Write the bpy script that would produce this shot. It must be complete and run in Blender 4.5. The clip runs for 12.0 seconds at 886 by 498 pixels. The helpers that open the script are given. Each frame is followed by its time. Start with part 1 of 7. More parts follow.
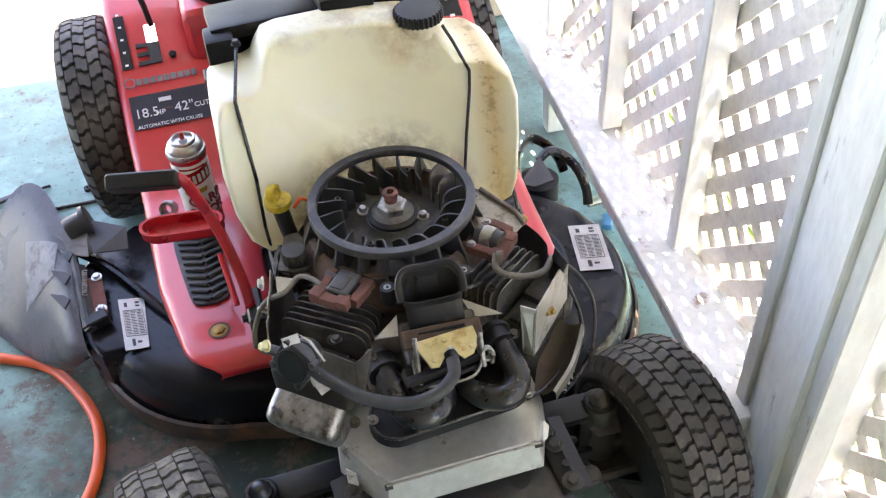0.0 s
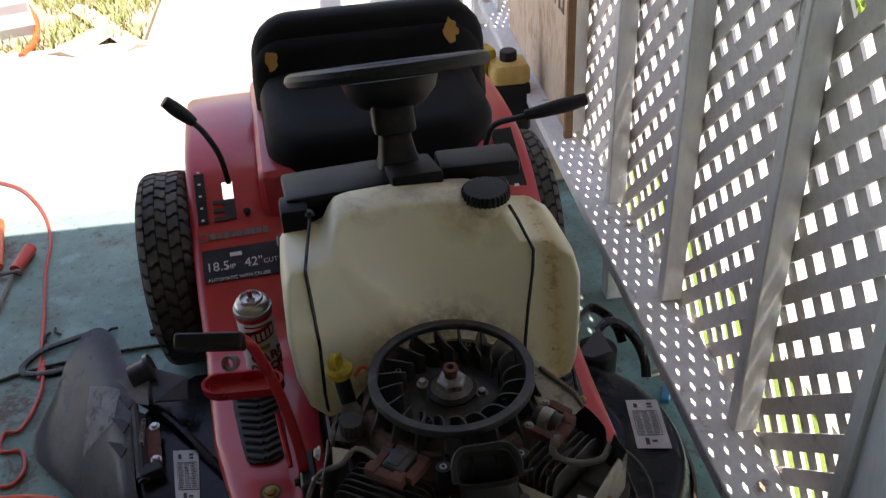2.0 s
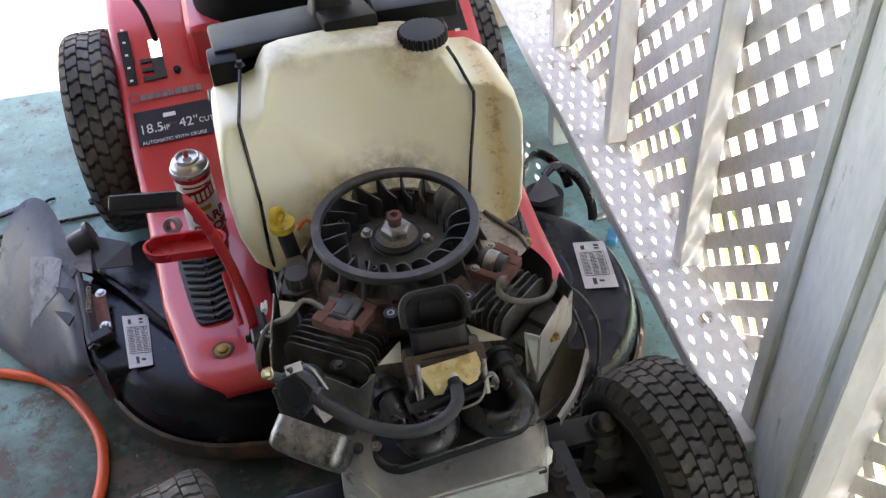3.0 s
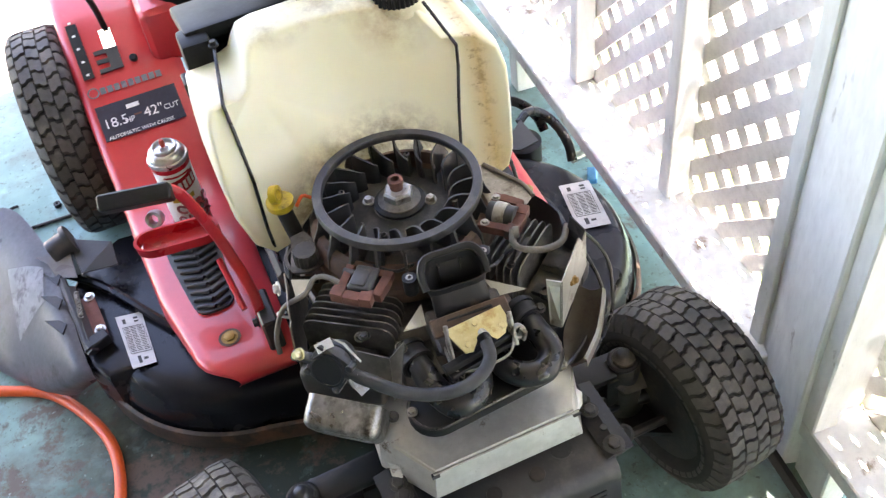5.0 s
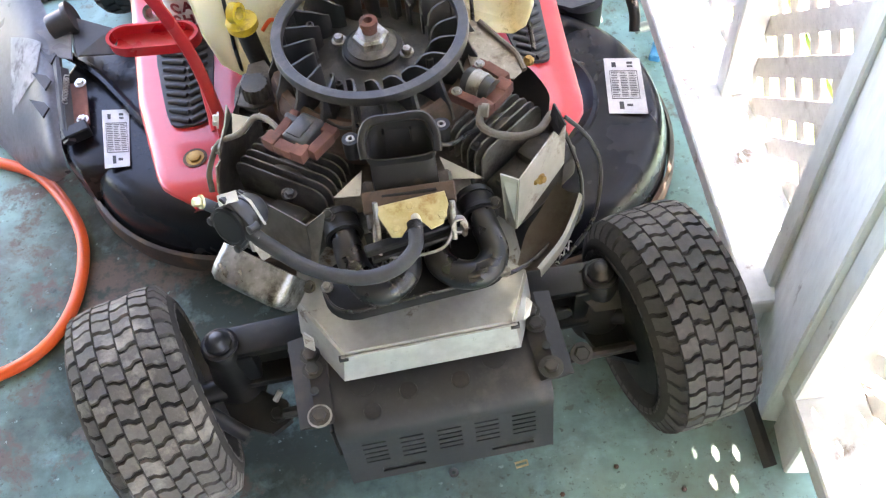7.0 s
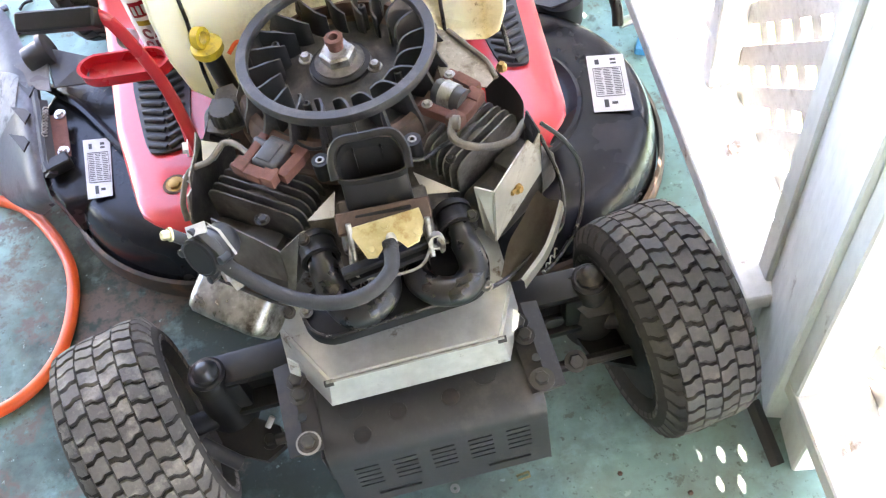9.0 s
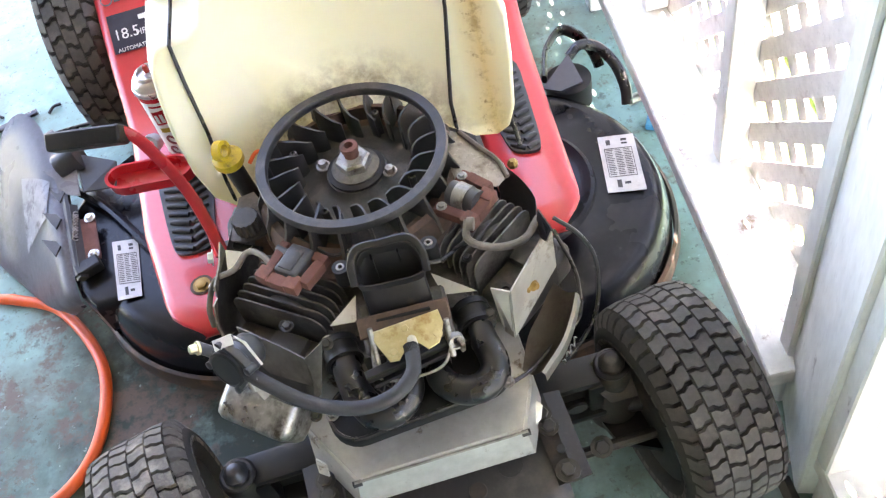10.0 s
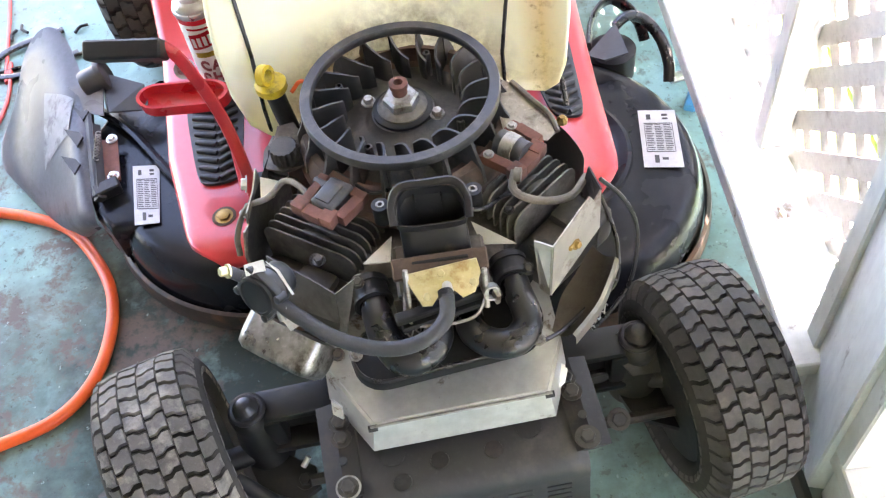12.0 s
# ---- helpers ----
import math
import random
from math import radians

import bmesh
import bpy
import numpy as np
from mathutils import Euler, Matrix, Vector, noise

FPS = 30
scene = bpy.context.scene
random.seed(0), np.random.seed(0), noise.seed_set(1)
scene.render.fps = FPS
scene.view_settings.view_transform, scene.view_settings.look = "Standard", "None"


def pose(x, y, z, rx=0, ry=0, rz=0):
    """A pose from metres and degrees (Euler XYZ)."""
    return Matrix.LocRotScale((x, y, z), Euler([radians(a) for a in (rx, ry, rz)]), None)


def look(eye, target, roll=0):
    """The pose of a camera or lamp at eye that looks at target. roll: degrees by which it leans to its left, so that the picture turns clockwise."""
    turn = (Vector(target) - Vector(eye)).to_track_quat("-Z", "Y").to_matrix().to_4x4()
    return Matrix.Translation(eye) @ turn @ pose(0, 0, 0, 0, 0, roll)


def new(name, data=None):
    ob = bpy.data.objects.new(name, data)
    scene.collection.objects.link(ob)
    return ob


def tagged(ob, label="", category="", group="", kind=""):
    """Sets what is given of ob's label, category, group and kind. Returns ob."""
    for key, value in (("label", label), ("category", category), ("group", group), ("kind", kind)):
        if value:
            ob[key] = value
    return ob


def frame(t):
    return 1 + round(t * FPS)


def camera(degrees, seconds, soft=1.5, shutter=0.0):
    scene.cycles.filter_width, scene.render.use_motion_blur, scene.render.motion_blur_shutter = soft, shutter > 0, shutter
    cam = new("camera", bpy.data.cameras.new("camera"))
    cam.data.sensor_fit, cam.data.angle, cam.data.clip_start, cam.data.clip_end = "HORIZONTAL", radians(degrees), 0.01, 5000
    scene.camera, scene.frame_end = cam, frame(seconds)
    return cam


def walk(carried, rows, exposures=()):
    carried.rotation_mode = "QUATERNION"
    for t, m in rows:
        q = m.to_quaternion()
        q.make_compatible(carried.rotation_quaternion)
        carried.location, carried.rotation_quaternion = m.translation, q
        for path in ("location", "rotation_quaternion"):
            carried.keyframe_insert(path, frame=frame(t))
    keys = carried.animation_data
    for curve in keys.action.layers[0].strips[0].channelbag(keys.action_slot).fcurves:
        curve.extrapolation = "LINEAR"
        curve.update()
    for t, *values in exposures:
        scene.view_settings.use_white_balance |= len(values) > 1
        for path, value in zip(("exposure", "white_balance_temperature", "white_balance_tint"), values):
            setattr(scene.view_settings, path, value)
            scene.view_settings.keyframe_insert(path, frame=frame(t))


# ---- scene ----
cam = camera(51.76, 12.0, soft=1.25, shutter=0.12)
# seconds, eye, then turn: pitch up, lean, yaw
PATH = [
    (0.0, -0.1027, -1.1103, 1.5478, 46.71, 2.98, -12.00),
    (0.5, -0.1051, -1.0856, 1.5677, 49.26, 3.47, -10.74),
    (1.0, -0.1141, -1.0587, 1.6301, 56.05, 3.47, -9.21),
    (1.5, -0.1156, -1.0662, 1.6395, 58.74, 3.26, -7.83),
    (2.0, -0.1098, -1.0843, 1.6076, 55.57, 2.82, -7.65),
    (2.5, -0.1011, -1.0923, 1.5793, 49.63, 1.74, -8.44),
    (3.0, -0.0929, -1.0814, 1.5715, 46.69, 3.12, -11.66),
    (3.2, -0.1061, -1.0850, 1.5505, 44.85, 2.52, -11.78),
    (4.8, -0.1688, -1.0414, 1.5565, 43.31, 3.79, -15.13),
    (5.0, -0.1828, -1.0461, 1.5703, 43.48, 5.87, -19.11),
    (5.5, -0.1797, -1.0646, 1.5556, 43.88, 5.42, -25.39),
    (6.0, -0.1232, -1.0441, 1.5079, 42.36, 5.17, -22.28),
    (6.5, 0.0242, -0.9771, 1.4764, 35.64, 3.67, -8.05),
    (6.7, 0.0493, -0.9581, 1.4689, 34.65, 3.86, -5.69),
    (8.3, 0.0865, -0.9098, 1.4516, 32.90, 4.71, -7.18),
    (8.5, 0.0967, -0.9078, 1.4487, 33.38, 5.20, -7.39),
    (9.0, 0.1128, -0.9101, 1.4473, 33.61, 6.71, -8.08),
    (9.5, 0.1043, -0.8971, 1.4521, 34.71, 7.76, -7.52),
    (10.0, 0.1353, -0.8839, 1.4998, 36.96, 9.60, -9.27),
    (10.5, 0.0947, -0.9053, 1.4691, 38.61, 8.19, -7.45),
    (11.0, 0.0835, -0.9034, 1.4654, 37.70, 6.76, -5.14),
    (11.5, 0.0695, -0.8950, 1.4669, 36.59, 6.22, -4.02),
    (12.0, 0.0686, -0.8875, 1.4588, 36.17, 5.72, -4.74),
]
EXPOSURE = [(t, s + 2.55, 7650, 25) for t, s in ((0.0, 1.1), (0.4, 0.85), (0.9, 0.0), (1.5, -0.98), (2.1, -1.2), (2.6, -0.2), (3.1, 0.55), (4.8, 1.32), (5.5, 1.1), (6.0, 0.88), (6.5, 1.42), (8.5, 1.95), (9.5, 1.98), (10.2, 1.57), (11.0, 1.66), (12.0, 1.84))]
walk(cam, [(t, pose(x, y, z, rx, ry, rz)) for t, x, y, z, rx, ry, rz in PATH], EXPOSURE)

# ---- daylight: high sun outside, sky all round ----
SUN_TO = Vector((0.30, -0.05, 0.92)).normalized()
world = bpy.data.worlds.new("sky")
scene.world = world
world.use_nodes = True
sky = world.node_tree.nodes.new("ShaderNodeTexSky")
sky.sky_type = "NISHITA"
sky.sun_disc = False
sky.sun_elevation = math.asin(SUN_TO.z)
sky.sun_rotation = math.atan2(SUN_TO.x, SUN_TO.y)
world.node_tree.links.new(sky.outputs[0], world.node_tree.nodes["Background"].inputs[0])
world.node_tree.nodes["Background"].inputs[1].default_value = 0.15
sun_data = bpy.data.lights.new("sun", "SUN")
sun_data.energy, sun_data.angle, sun_data.color = 4.5, radians(0.5), (1.0, 0.96, 0.9)
sun = new("sun", sun_data)
sun.matrix_world = look(SUN_TO * 20, (0, 0, 0))


# ---- materials ----
def surf(name, a, b, scale=8.0, rough=0.6, metal=0.0, bump=0.15, spots=None, spot_scale=3.0, spot_cut=(0.55, 0.68), fine=60.0,
         rough_var=0.15, stretch=(1, 1, 1), fine_mix=0.35, coat=0.0, random_tint=0.0, spec=0.5, fleck=0.10):
    """Two colours mixed by broad noise, fine grain in colour and relief, and blotches of a third colour."""
    m = bpy.data.materials.new(name)
    m.use_nodes = True
    nt = m.node_tree
    N, L = nt.nodes, nt.links
    bs = N["Principled BSDF"]
    tc = N.new("ShaderNodeTexCoord")
    mp = N.new("ShaderNodeMapping")
    mp.inputs["Scale"].default_value = stretch
    L.new(tc.outputs["Object"], mp.inputs["Vector"])

    def nz(s, d=4.0, r=0.6):
        n = N.new("ShaderNodeTexNoise")
        n.inputs["Scale"].default_value, n.inputs["Detail"].default_value, n.inputs["Roughness"].default_value = s, d, r
        L.new(mp.outputs[0], n.inputs["Vector"])
        return n

    def ramp(src, lo, hi):
        r = N.new("ShaderNodeMapRange")
        r.inputs["From Min"].default_value, r.inputs["From Max"].default_value = lo, hi
        L.new(src, r.inputs["Value"])
        return r.outputs[0]

    def mix(f, c1, c2, kind="MIX"):
        x = N.new("ShaderNodeMix")
        x.data_type, x.blend_type = "RGBA", kind
        if isinstance(f, float):
            x.inputs[0].default_value = f
        else:
            L.new(f, x.inputs[0])
        for s, c in ((6, c1), (7, c2)):
            if isinstance(c, tuple):
                x.inputs[s].default_value = (*c, 1)
            else:
                L.new(c, x.inputs[s])
        return x.outputs[2]

    broad, grain = nz(scale), nz(fine, 3.0)
    col = mix(ramp(broad.outputs["Fac"], 0.35, 0.65), a, b)
    g = ramp(grain.outputs["Fac"], 0.3, 0.7)
    dark = tuple(0.6 * v for v in a)
    gm = N.new("ShaderNodeMath")
    gm.operation = "MULTIPLY"
    gm.inputs[1].default_value = fine_mix
    L.new(g, gm.inputs[0])
    col = mix(gm.outputs[0], col, dark)
    if spots:
        sp = nz(spot_scale, 6.0, 0.7)
        f = ramp(sp.outputs["Fac"], *spot_cut)
        col = mix(f, col, spots)
    if fleck and fine >= 40:
        fk = nz(fine * 2.6, 2.0, 0.5)
        ff = N.new("ShaderNodeMath")
        ff.operation = "MULTIPLY"
        ff.inputs[1].default_value = fleck
        L.new(ramp(fk.outputs["Fac"], 0.60, 0.70), ff.inputs[0])
        col = mix(ff.outputs[0], col, tuple(min(0.85, 1.7 * v + 0.05) for v in b))
        fd = N.new("ShaderNodeMath")
        fd.operation = "MULTIPLY"
        fd.inputs[1].default_value = fleck * 1.4
        L.new(ramp(fk.outputs["Fac"], 0.40, 0.30), fd.inputs[0])
        col = mix(fd.outputs[0], col, tuple(0.35 * v for v in a))
    if random_tint:
        oi = N.new("ShaderNodeObjectInfo")
        hv = N.new("ShaderNodeHueSaturation")
        mr = ramp(oi.outputs["Random"], 0.0, 1.0)
        r2 = N.new("ShaderNodeMapRange")
        r2.inputs["To Min"].default_value, r2.inputs["To Max"].default_value = 1 - random_tint, 1 + random_tint
        L.new(mr, r2.inputs["Value"])
        L.new(r2.outputs[0], hv.inputs["Value"])
        L.new(col, hv.inputs["Color"])
        col = hv.outputs[0]
    L.new(col, bs.inputs["Base Color"])
    rr = N.new("ShaderNodeMapRange")
    rr.inputs["To Min"].default_value, rr.inputs["To Max"].default_value = max(0.03, rough - rough_var), min(1, rough + rough_var)
    L.new(broad.outputs["Fac"], rr.inputs["Value"])
    L.new(rr.outputs[0], bs.inputs["Roughness"])
    bs.inputs["Metallic"].default_value = metal
    bs.inputs["Coat Weight"].default_value = coat
    bs.inputs["Specular IOR Level"].default_value = spec
    if bump:
        bp = N.new("ShaderNodeBump")
        bp.inputs["Strength"].default_value, bp.inputs["Distance"].default_value = bump, 0.002
        L.new(grain.outputs["Fac"], bp.inputs["Height"])
        L.new(bp.outputs[0], bs.inputs["Normal"])
    return m


M = {}
M["floor"] = surf("painted_concrete", (0.165, 0.295, 0.268), (0.25, 0.39, 0.355), 2.2, 0.68, bump=0.12, spec=0.25, spots=(0.15, 0.175, 0.155), spot_scale=2.6, spot_cut=(0.46, 0.66), fine=25, fine_mix=0.30)


def worn_floor(m):
    """Paint flaked down to brown concrete, grime trodden in, and a dark patch of old oil and painted shade where the
    machine is serviced.
    """
    nt = m.node_tree
    N, L = nt.nodes, nt.links
    bs = N["Principled BSDF"]
    col = bs.inputs["Base Color"].links[0].from_socket
    tc = N.new("ShaderNodeTexCoord")

    def noise_at(scale, detail, rough, shift=0.0, warp=0.0):
        n = N.new("ShaderNodeTexNoise")
        n.inputs["Scale"].default_value, n.inputs["Detail"].default_value, n.inputs["Roughness"].default_value = scale, detail, rough
        n.inputs["Distortion"].default_value = warp
        mp = N.new("ShaderNodeMapping")
        mp.inputs["Location"].default_value = (shift, shift * 0.7, 0)
        L.new(tc.outputs["Object"], mp.inputs[0])
        L.new(mp.outputs[0], n.inputs["Vector"])
        return n.outputs["Fac"]

    def span(v, lo, hi, top=1.0):
        r = N.new("ShaderNodeMapRange")
        r.inputs["From Min"].default_value, r.inputs["From Max"].default_value, r.inputs["To Max"].default_value = lo, hi, top
        L.new(v, r.inputs["Value"])
        return r.outputs[0]

    def times(a, b):
        n = N.new("ShaderNodeMath")
        n.operation = "MULTIPLY"
        L.new(a, n.inputs[0])
        L.new(b, n.inputs[1])
        return n.outputs[0]

    def over(f, c):
        nonlocal col
        x = N.new("ShaderNodeMix")
        x.data_type = "RGBA"
        L.new(f, x.inputs[0])
        L.new(col, x.inputs[6])
        x.inputs[7].default_value = (*c, 1)
        col = x.outputs[2]

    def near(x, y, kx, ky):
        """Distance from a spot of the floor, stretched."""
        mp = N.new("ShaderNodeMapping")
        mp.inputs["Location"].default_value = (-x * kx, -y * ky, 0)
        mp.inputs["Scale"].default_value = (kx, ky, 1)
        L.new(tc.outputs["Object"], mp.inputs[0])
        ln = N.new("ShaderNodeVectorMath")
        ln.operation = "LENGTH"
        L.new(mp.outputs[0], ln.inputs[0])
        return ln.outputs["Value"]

    def plus(a, b, k):
        n = N.new("ShaderNodeMath")
        n.operation = "MULTIPLY_ADD"
        n.inputs[1].default_value = k
        L.new(a, n.inputs[0])
        L.new(b, n.inputs[2])
        return n.outputs[0]

    over(span(noise_at(6.0, 8.0, 0.65, 3.1, 0.4), 0.54, 0.64, 0.5), (0.28, 0.47, 0.48))
    # Old oil stain, coloured darker still for the shade under the machine.
    oil_and_shade = span(plus(noise_at(5.0, 9.0, 0.68, 7.7), near(-0.26, -0.02, 1.10, 1.25), 1.0), 1.30, 0.88, 0.92)
    over(times(oil_and_shade, span(noise_at(9.0, 8.0, 0.7, 4.4), 0.24, 0.46)), (0.022, 0.029, 0.023))
    worn = span(near(-0.72, 0.02, 1.0, 1.0), 0.75, 0.15, 0.075)
    bare = span(plus(noise_at(4.2, 11.0, 0.70, 0.0, 0.3), worn, 1.0), 0.575, 0.625, 0.85)
    over(times(bare, span(noise_at(36.0, 5.0, 0.65, 1.7), 0.36, 0.52)), (0.135, 0.098, 0.080))
    over(span(plus(noise_at(11.0, 9.0, 0.75, 5.3), worn, 1.0), 0.62, 0.68, 0.7), (0.13, 0.108, 0.09))
    over(span(noise_at(75.0, 3.0, 0.6, 2.2), 0.63, 0.69, 0.65), (0.06, 0.06, 0.05))
    over(span(noise_at(34.0, 6.0, 0.7, 9.1), 0.585, 0.64, 0.55), (0.085, 0.080, 0.066))
    over(span(noise_at(52.0, 4.0, 0.6, 6.4), 0.66, 0.70, 0.5), (0.36, 0.50, 0.47))
    L.new(col, bs.inputs["Base Color"])


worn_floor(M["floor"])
M["concrete"] = surf("bare_concrete", (0.50, 0.485, 0.455), (0.60, 0.585, 0.55), 2.0, 0.85, bump=0.2, fine=80)
M["grass_soil"] = surf("lawn_soil", (0.10, 0.17, 0.03), (0.17, 0.24, 0.06), 3.0, 0.95, bump=0.4, fine=40, spots=(0.16, 0.12, 0.07), spot_cut=(0.6, 0.7))
M["grass"] = surf("grass_blades", (0.13, 0.25, 0.025), (0.30, 0.42, 0.08), 2.5, 0.6, bump=0, fine=9)
M["dry_grass"] = surf("dry_weeds", (0.20, 0.30, 0.07), (0.46, 0.50, 0.24), 9.0, 0.8, bump=0, fine=12)
M["soil"] = surf("bed_soil", (0.32, 0.27, 0.20), (0.46, 0.40, 0.31), 4.0, 0.95, bump=0.5, fine=30)
M["white_wood"] = surf("weathered_white_paint", (0.69, 0.73, 0.71), (0.79, 0.82, 0.80), 4.0, 0.62, bump=0.2, fleck=0.07, spots=(0.20, 0.19, 0.17), spot_scale=13, spot_cut=(0.63, 0.72), fine=45, stretch=(1, 1, 0.35))
M["sill_paint"] = surf("peeling_sill_paint", (0.70, 0.71, 0.68), (0.80, 0.80, 0.77), 4.0, 0.65, bump=0.25, fleck=0.07, spots=(0.30, 0.22, 0.16), spot_scale=10, spot_cut=(0.60, 0.68), fine=45)
M["slat"] = surf("lattice_paint", (0.71, 0.70, 0.67), (0.80, 0.79, 0.76), 4.0, 0.7, bump=0.2, spots=(0.34, 0.30, 0.26), spot_scale=7, fleck=0.12, spot_cut=(0.60, 0.75), fine=50, random_tint=0.08)
M["plywood"] = surf("plywood_sheathing", (0.56, 0.45, 0.33), (0.68, 0.56, 0.43), 6.0, 0.8, bump=0.2, fine=30, stretch=(1, 1, 0.6), spots=(0.36, 0.23, 0.13), spot_scale=9, spot_cut=(0.5, 0.68))
M["faded_ink"] = surf("faded_stamp", (0.12, 0.09, 0.07), (0.24, 0.17, 0.11), 30, 0.8, bump=0)
M["pale_yellow"] = surf("yellow_fuel_tank", (0.62, 0.42, 0.12), (0.70, 0.52, 0.18), 12, 0.4)
M["ply_edge"] = surf("brown_board_edge", (0.20, 0.11, 0.055), (0.28, 0.16, 0.08), 6.0, 0.8, fine=40)
M["ink"] = surf("black_print", (0.02, 0.02, 0.02), (0.035, 0.035, 0.035), 20, 0.6, bump=0)
M["white_ink"] = surf("white_print", (0.75, 0.75, 0.74), (0.8, 0.8, 0.8), 20, 0.5, bump=0, fine_mix=0.1, fleck=0)
M["navy_ink"] = surf("navy_decal", (0.012, 0.013, 0.03), (0.02, 0.022, 0.045), 20, 0.35, bump=0)
M["red_paint"] = surf("red_enamel", (0.56, 0.026, 0.034), (0.62, 0.042, 0.048), 4.0, 0.34, bump=0.01, rough_var=0.10, fine_mix=0.10, fleck=0.04, coat=0.35, spots=(0.50, 0.09, 0.085), spot_scale=6, spot_cut=(0.6, 0.8))
M["red_arm"] = surf("red_lever_paint", (0.47, 0.016, 0.026), (0.55, 0.024, 0.034), 9, 0.3, bump=0.02, fine_mix=0.1, fleck=0.08)
M["deck"] = surf("black_enamel", (0.006, 0.0065, 0.009), (0.012, 0.0125, 0.016), 5.0, 0.24, bump=0.02, rough_var=0.14, spec=0.2, fleck=0.03, spots=(0.024, 0.025, 0.029), spot_scale=5, spot_cut=(0.56, 0.74))
M["pump_black"] = surf("oily_black_moulding", (0.020, 0.021, 0.024), (0.040, 0.042, 0.048), 18, 0.35, bump=0.1, fleck=0.08, spots=(0.08, 0.07, 0.06), spot_scale=25, spot_cut=(0.58, 0.75))
M["dash_black"] = surf("matt_black_dash", (0.004, 0.004, 0.0045), (0.008, 0.008, 0.0085), 9, 0.5, bump=0.08, spec=0.22, fleck=0.1, spots=(0.016, 0.015, 0.014), spot_scale=12, spot_cut=(0.6, 0.8))
M["satin_black"] = surf("worn_satin_black", (0.024, 0.024, 0.026), (0.038, 0.037, 0.039), 7, 0.42, bump=0.06, spec=0.45, fleck=0.08, spots=(0.085, 0.074, 0.064), spot_scale=6, spot_cut=(0.56, 0.76))
M["greasy_iron"] = surf("greasy_cast_iron", (0.018, 0.016, 0.014), (0.048, 0.042, 0.034), 16, 0.55, bump=0.3, fine=80, spots=(0.09, 0.07, 0.05), spot_scale=14, spot_cut=(0.56, 0.74))
M["pad_rubber"] = surf("grey_pad_rubber", (0.030, 0.031, 0.034), (0.055, 0.056, 0.060), 12, 0.6, bump=0.15, spots=(0.10, 0.09, 0.085), spot_scale=15, spot_cut=(0.56, 0.76))
M["coil_grey"] = surf("grey_coil_resin", (0.036, 0.037, 0.040), (0.068, 0.067, 0.069), 25, 0.45, bump=0.2, spots=(0.16, 0.13, 0.11), spot_scale=25, spot_cut=(0.55, 0.75))
M["rust"] = surf("rusty_steel", (0.062, 0.038, 0.029), (0.140, 0.078, 0.057), 14, 0.8, bump=0.4, fine=90, spots=(0.07, 0.05, 0.045), spot_scale=20)
M["rust_red"] = surf("red_rusted_core", (0.115, 0.044, 0.033), (0.20, 0.082, 0.062), 16, 0.85, bump=0.35, fine=120, fleck=0.05, spots=(0.05, 0.035, 0.03), spot_scale=22, spot_cut=(0.54, 0.68))
M["tyre"] = surf("worn_rubber", (0.072, 0.069, 0.065), (0.112, 0.106, 0.099), 9, 0.72, bump=0.3, fine=120, spec=0.28, fleck=0.05, spots=(0.18, 0.163, 0.142), spot_scale=9, spot_cut=(0.52, 0.76))
M["black"] = surf("black_plastic", (0.006, 0.006, 0.0068), (0.012, 0.012, 0.013), 9, 0.48, bump=0.1, spec=0.3, spots=(0.034, 0.030, 0.026), spot_scale=12, spot_cut=(0.58, 0.8))
M["fan"] = surf("dusty_black_nylon", (0.019, 0.019, 0.020), (0.036, 0.035, 0.036), 14, 0.44, bump=0.08, fine=70, fleck=0.06, rough_var=0.3, spots=(0.095, 0.086, 0.078), spot_scale=15, spot_cut=(0.52, 0.76))
M["fan_dusty"] = surf("dust_filmed_nylon", (0.026, 0.026, 0.028), (0.045, 0.044, 0.045), 10, 0.5, bump=0.1, fine=80, fleck=0.12, spots=(0.125, 0.112, 0.10), spot_scale=16, spot_cut=(0.46, 0.72))
M["flywheel_rust"] = surf("dusty_rusted_iron", (0.085, 0.050, 0.038), (0.17, 0.105, 0.082), 9, 0.85, bump=0.3, fine=90, fleck=0.03, spots=(0.06, 0.045, 0.038), spot_scale=10, spot_cut=(0.50, 0.66))
M["grease_black"] = surf("grease_blackened_casting", (0.007, 0.007, 0.0075), (0.016, 0.0155, 0.015), 12, 0.42, bump=0.15, spec=0.35, fleck=0.03, spots=(0.040, 0.031, 0.022), spot_scale=11, spot_cut=(0.58, 0.78))
M["intake_black"] = surf("stained_black_moulding", (0.010, 0.010, 0.011), (0.018, 0.018, 0.020), 10, 0.42, bump=0.08, spec=0.4, fleck=0.04, spots=(0.075, 0.050, 0.036), spot_scale=13, spot_cut=(0.58, 0.74))
M["skirt_rust"] = surf("rusting_deck_band", (0.016, 0.013, 0.012), (0.050, 0.032, 0.024), 9, 0.6, bump=0.3, fine=70, fleck=0.05, spots=(0.115, 0.058, 0.032), spot_scale=7, spot_cut=(0.50, 0.66))
M["rim_grime"] = surf("grimy_painted_rim", (0.026, 0.024, 0.022), (0.060, 0.054, 0.047), 14, 0.5, bump=0.2, spec=0.4, spots=(0.115, 0.092, 0.072), spot_scale=16, spot_cut=(0.54, 0.72))
# Carcass darker than the blocks: shade of the tread grooves put into the colour.
M["tyre_groove_shade"] = surf("shade_darkened_rubber", (0.040, 0.038, 0.035), (0.062, 0.058, 0.053), 9, 0.9, bump=0.2, fine=120, spec=0.2, fleck=0.03)
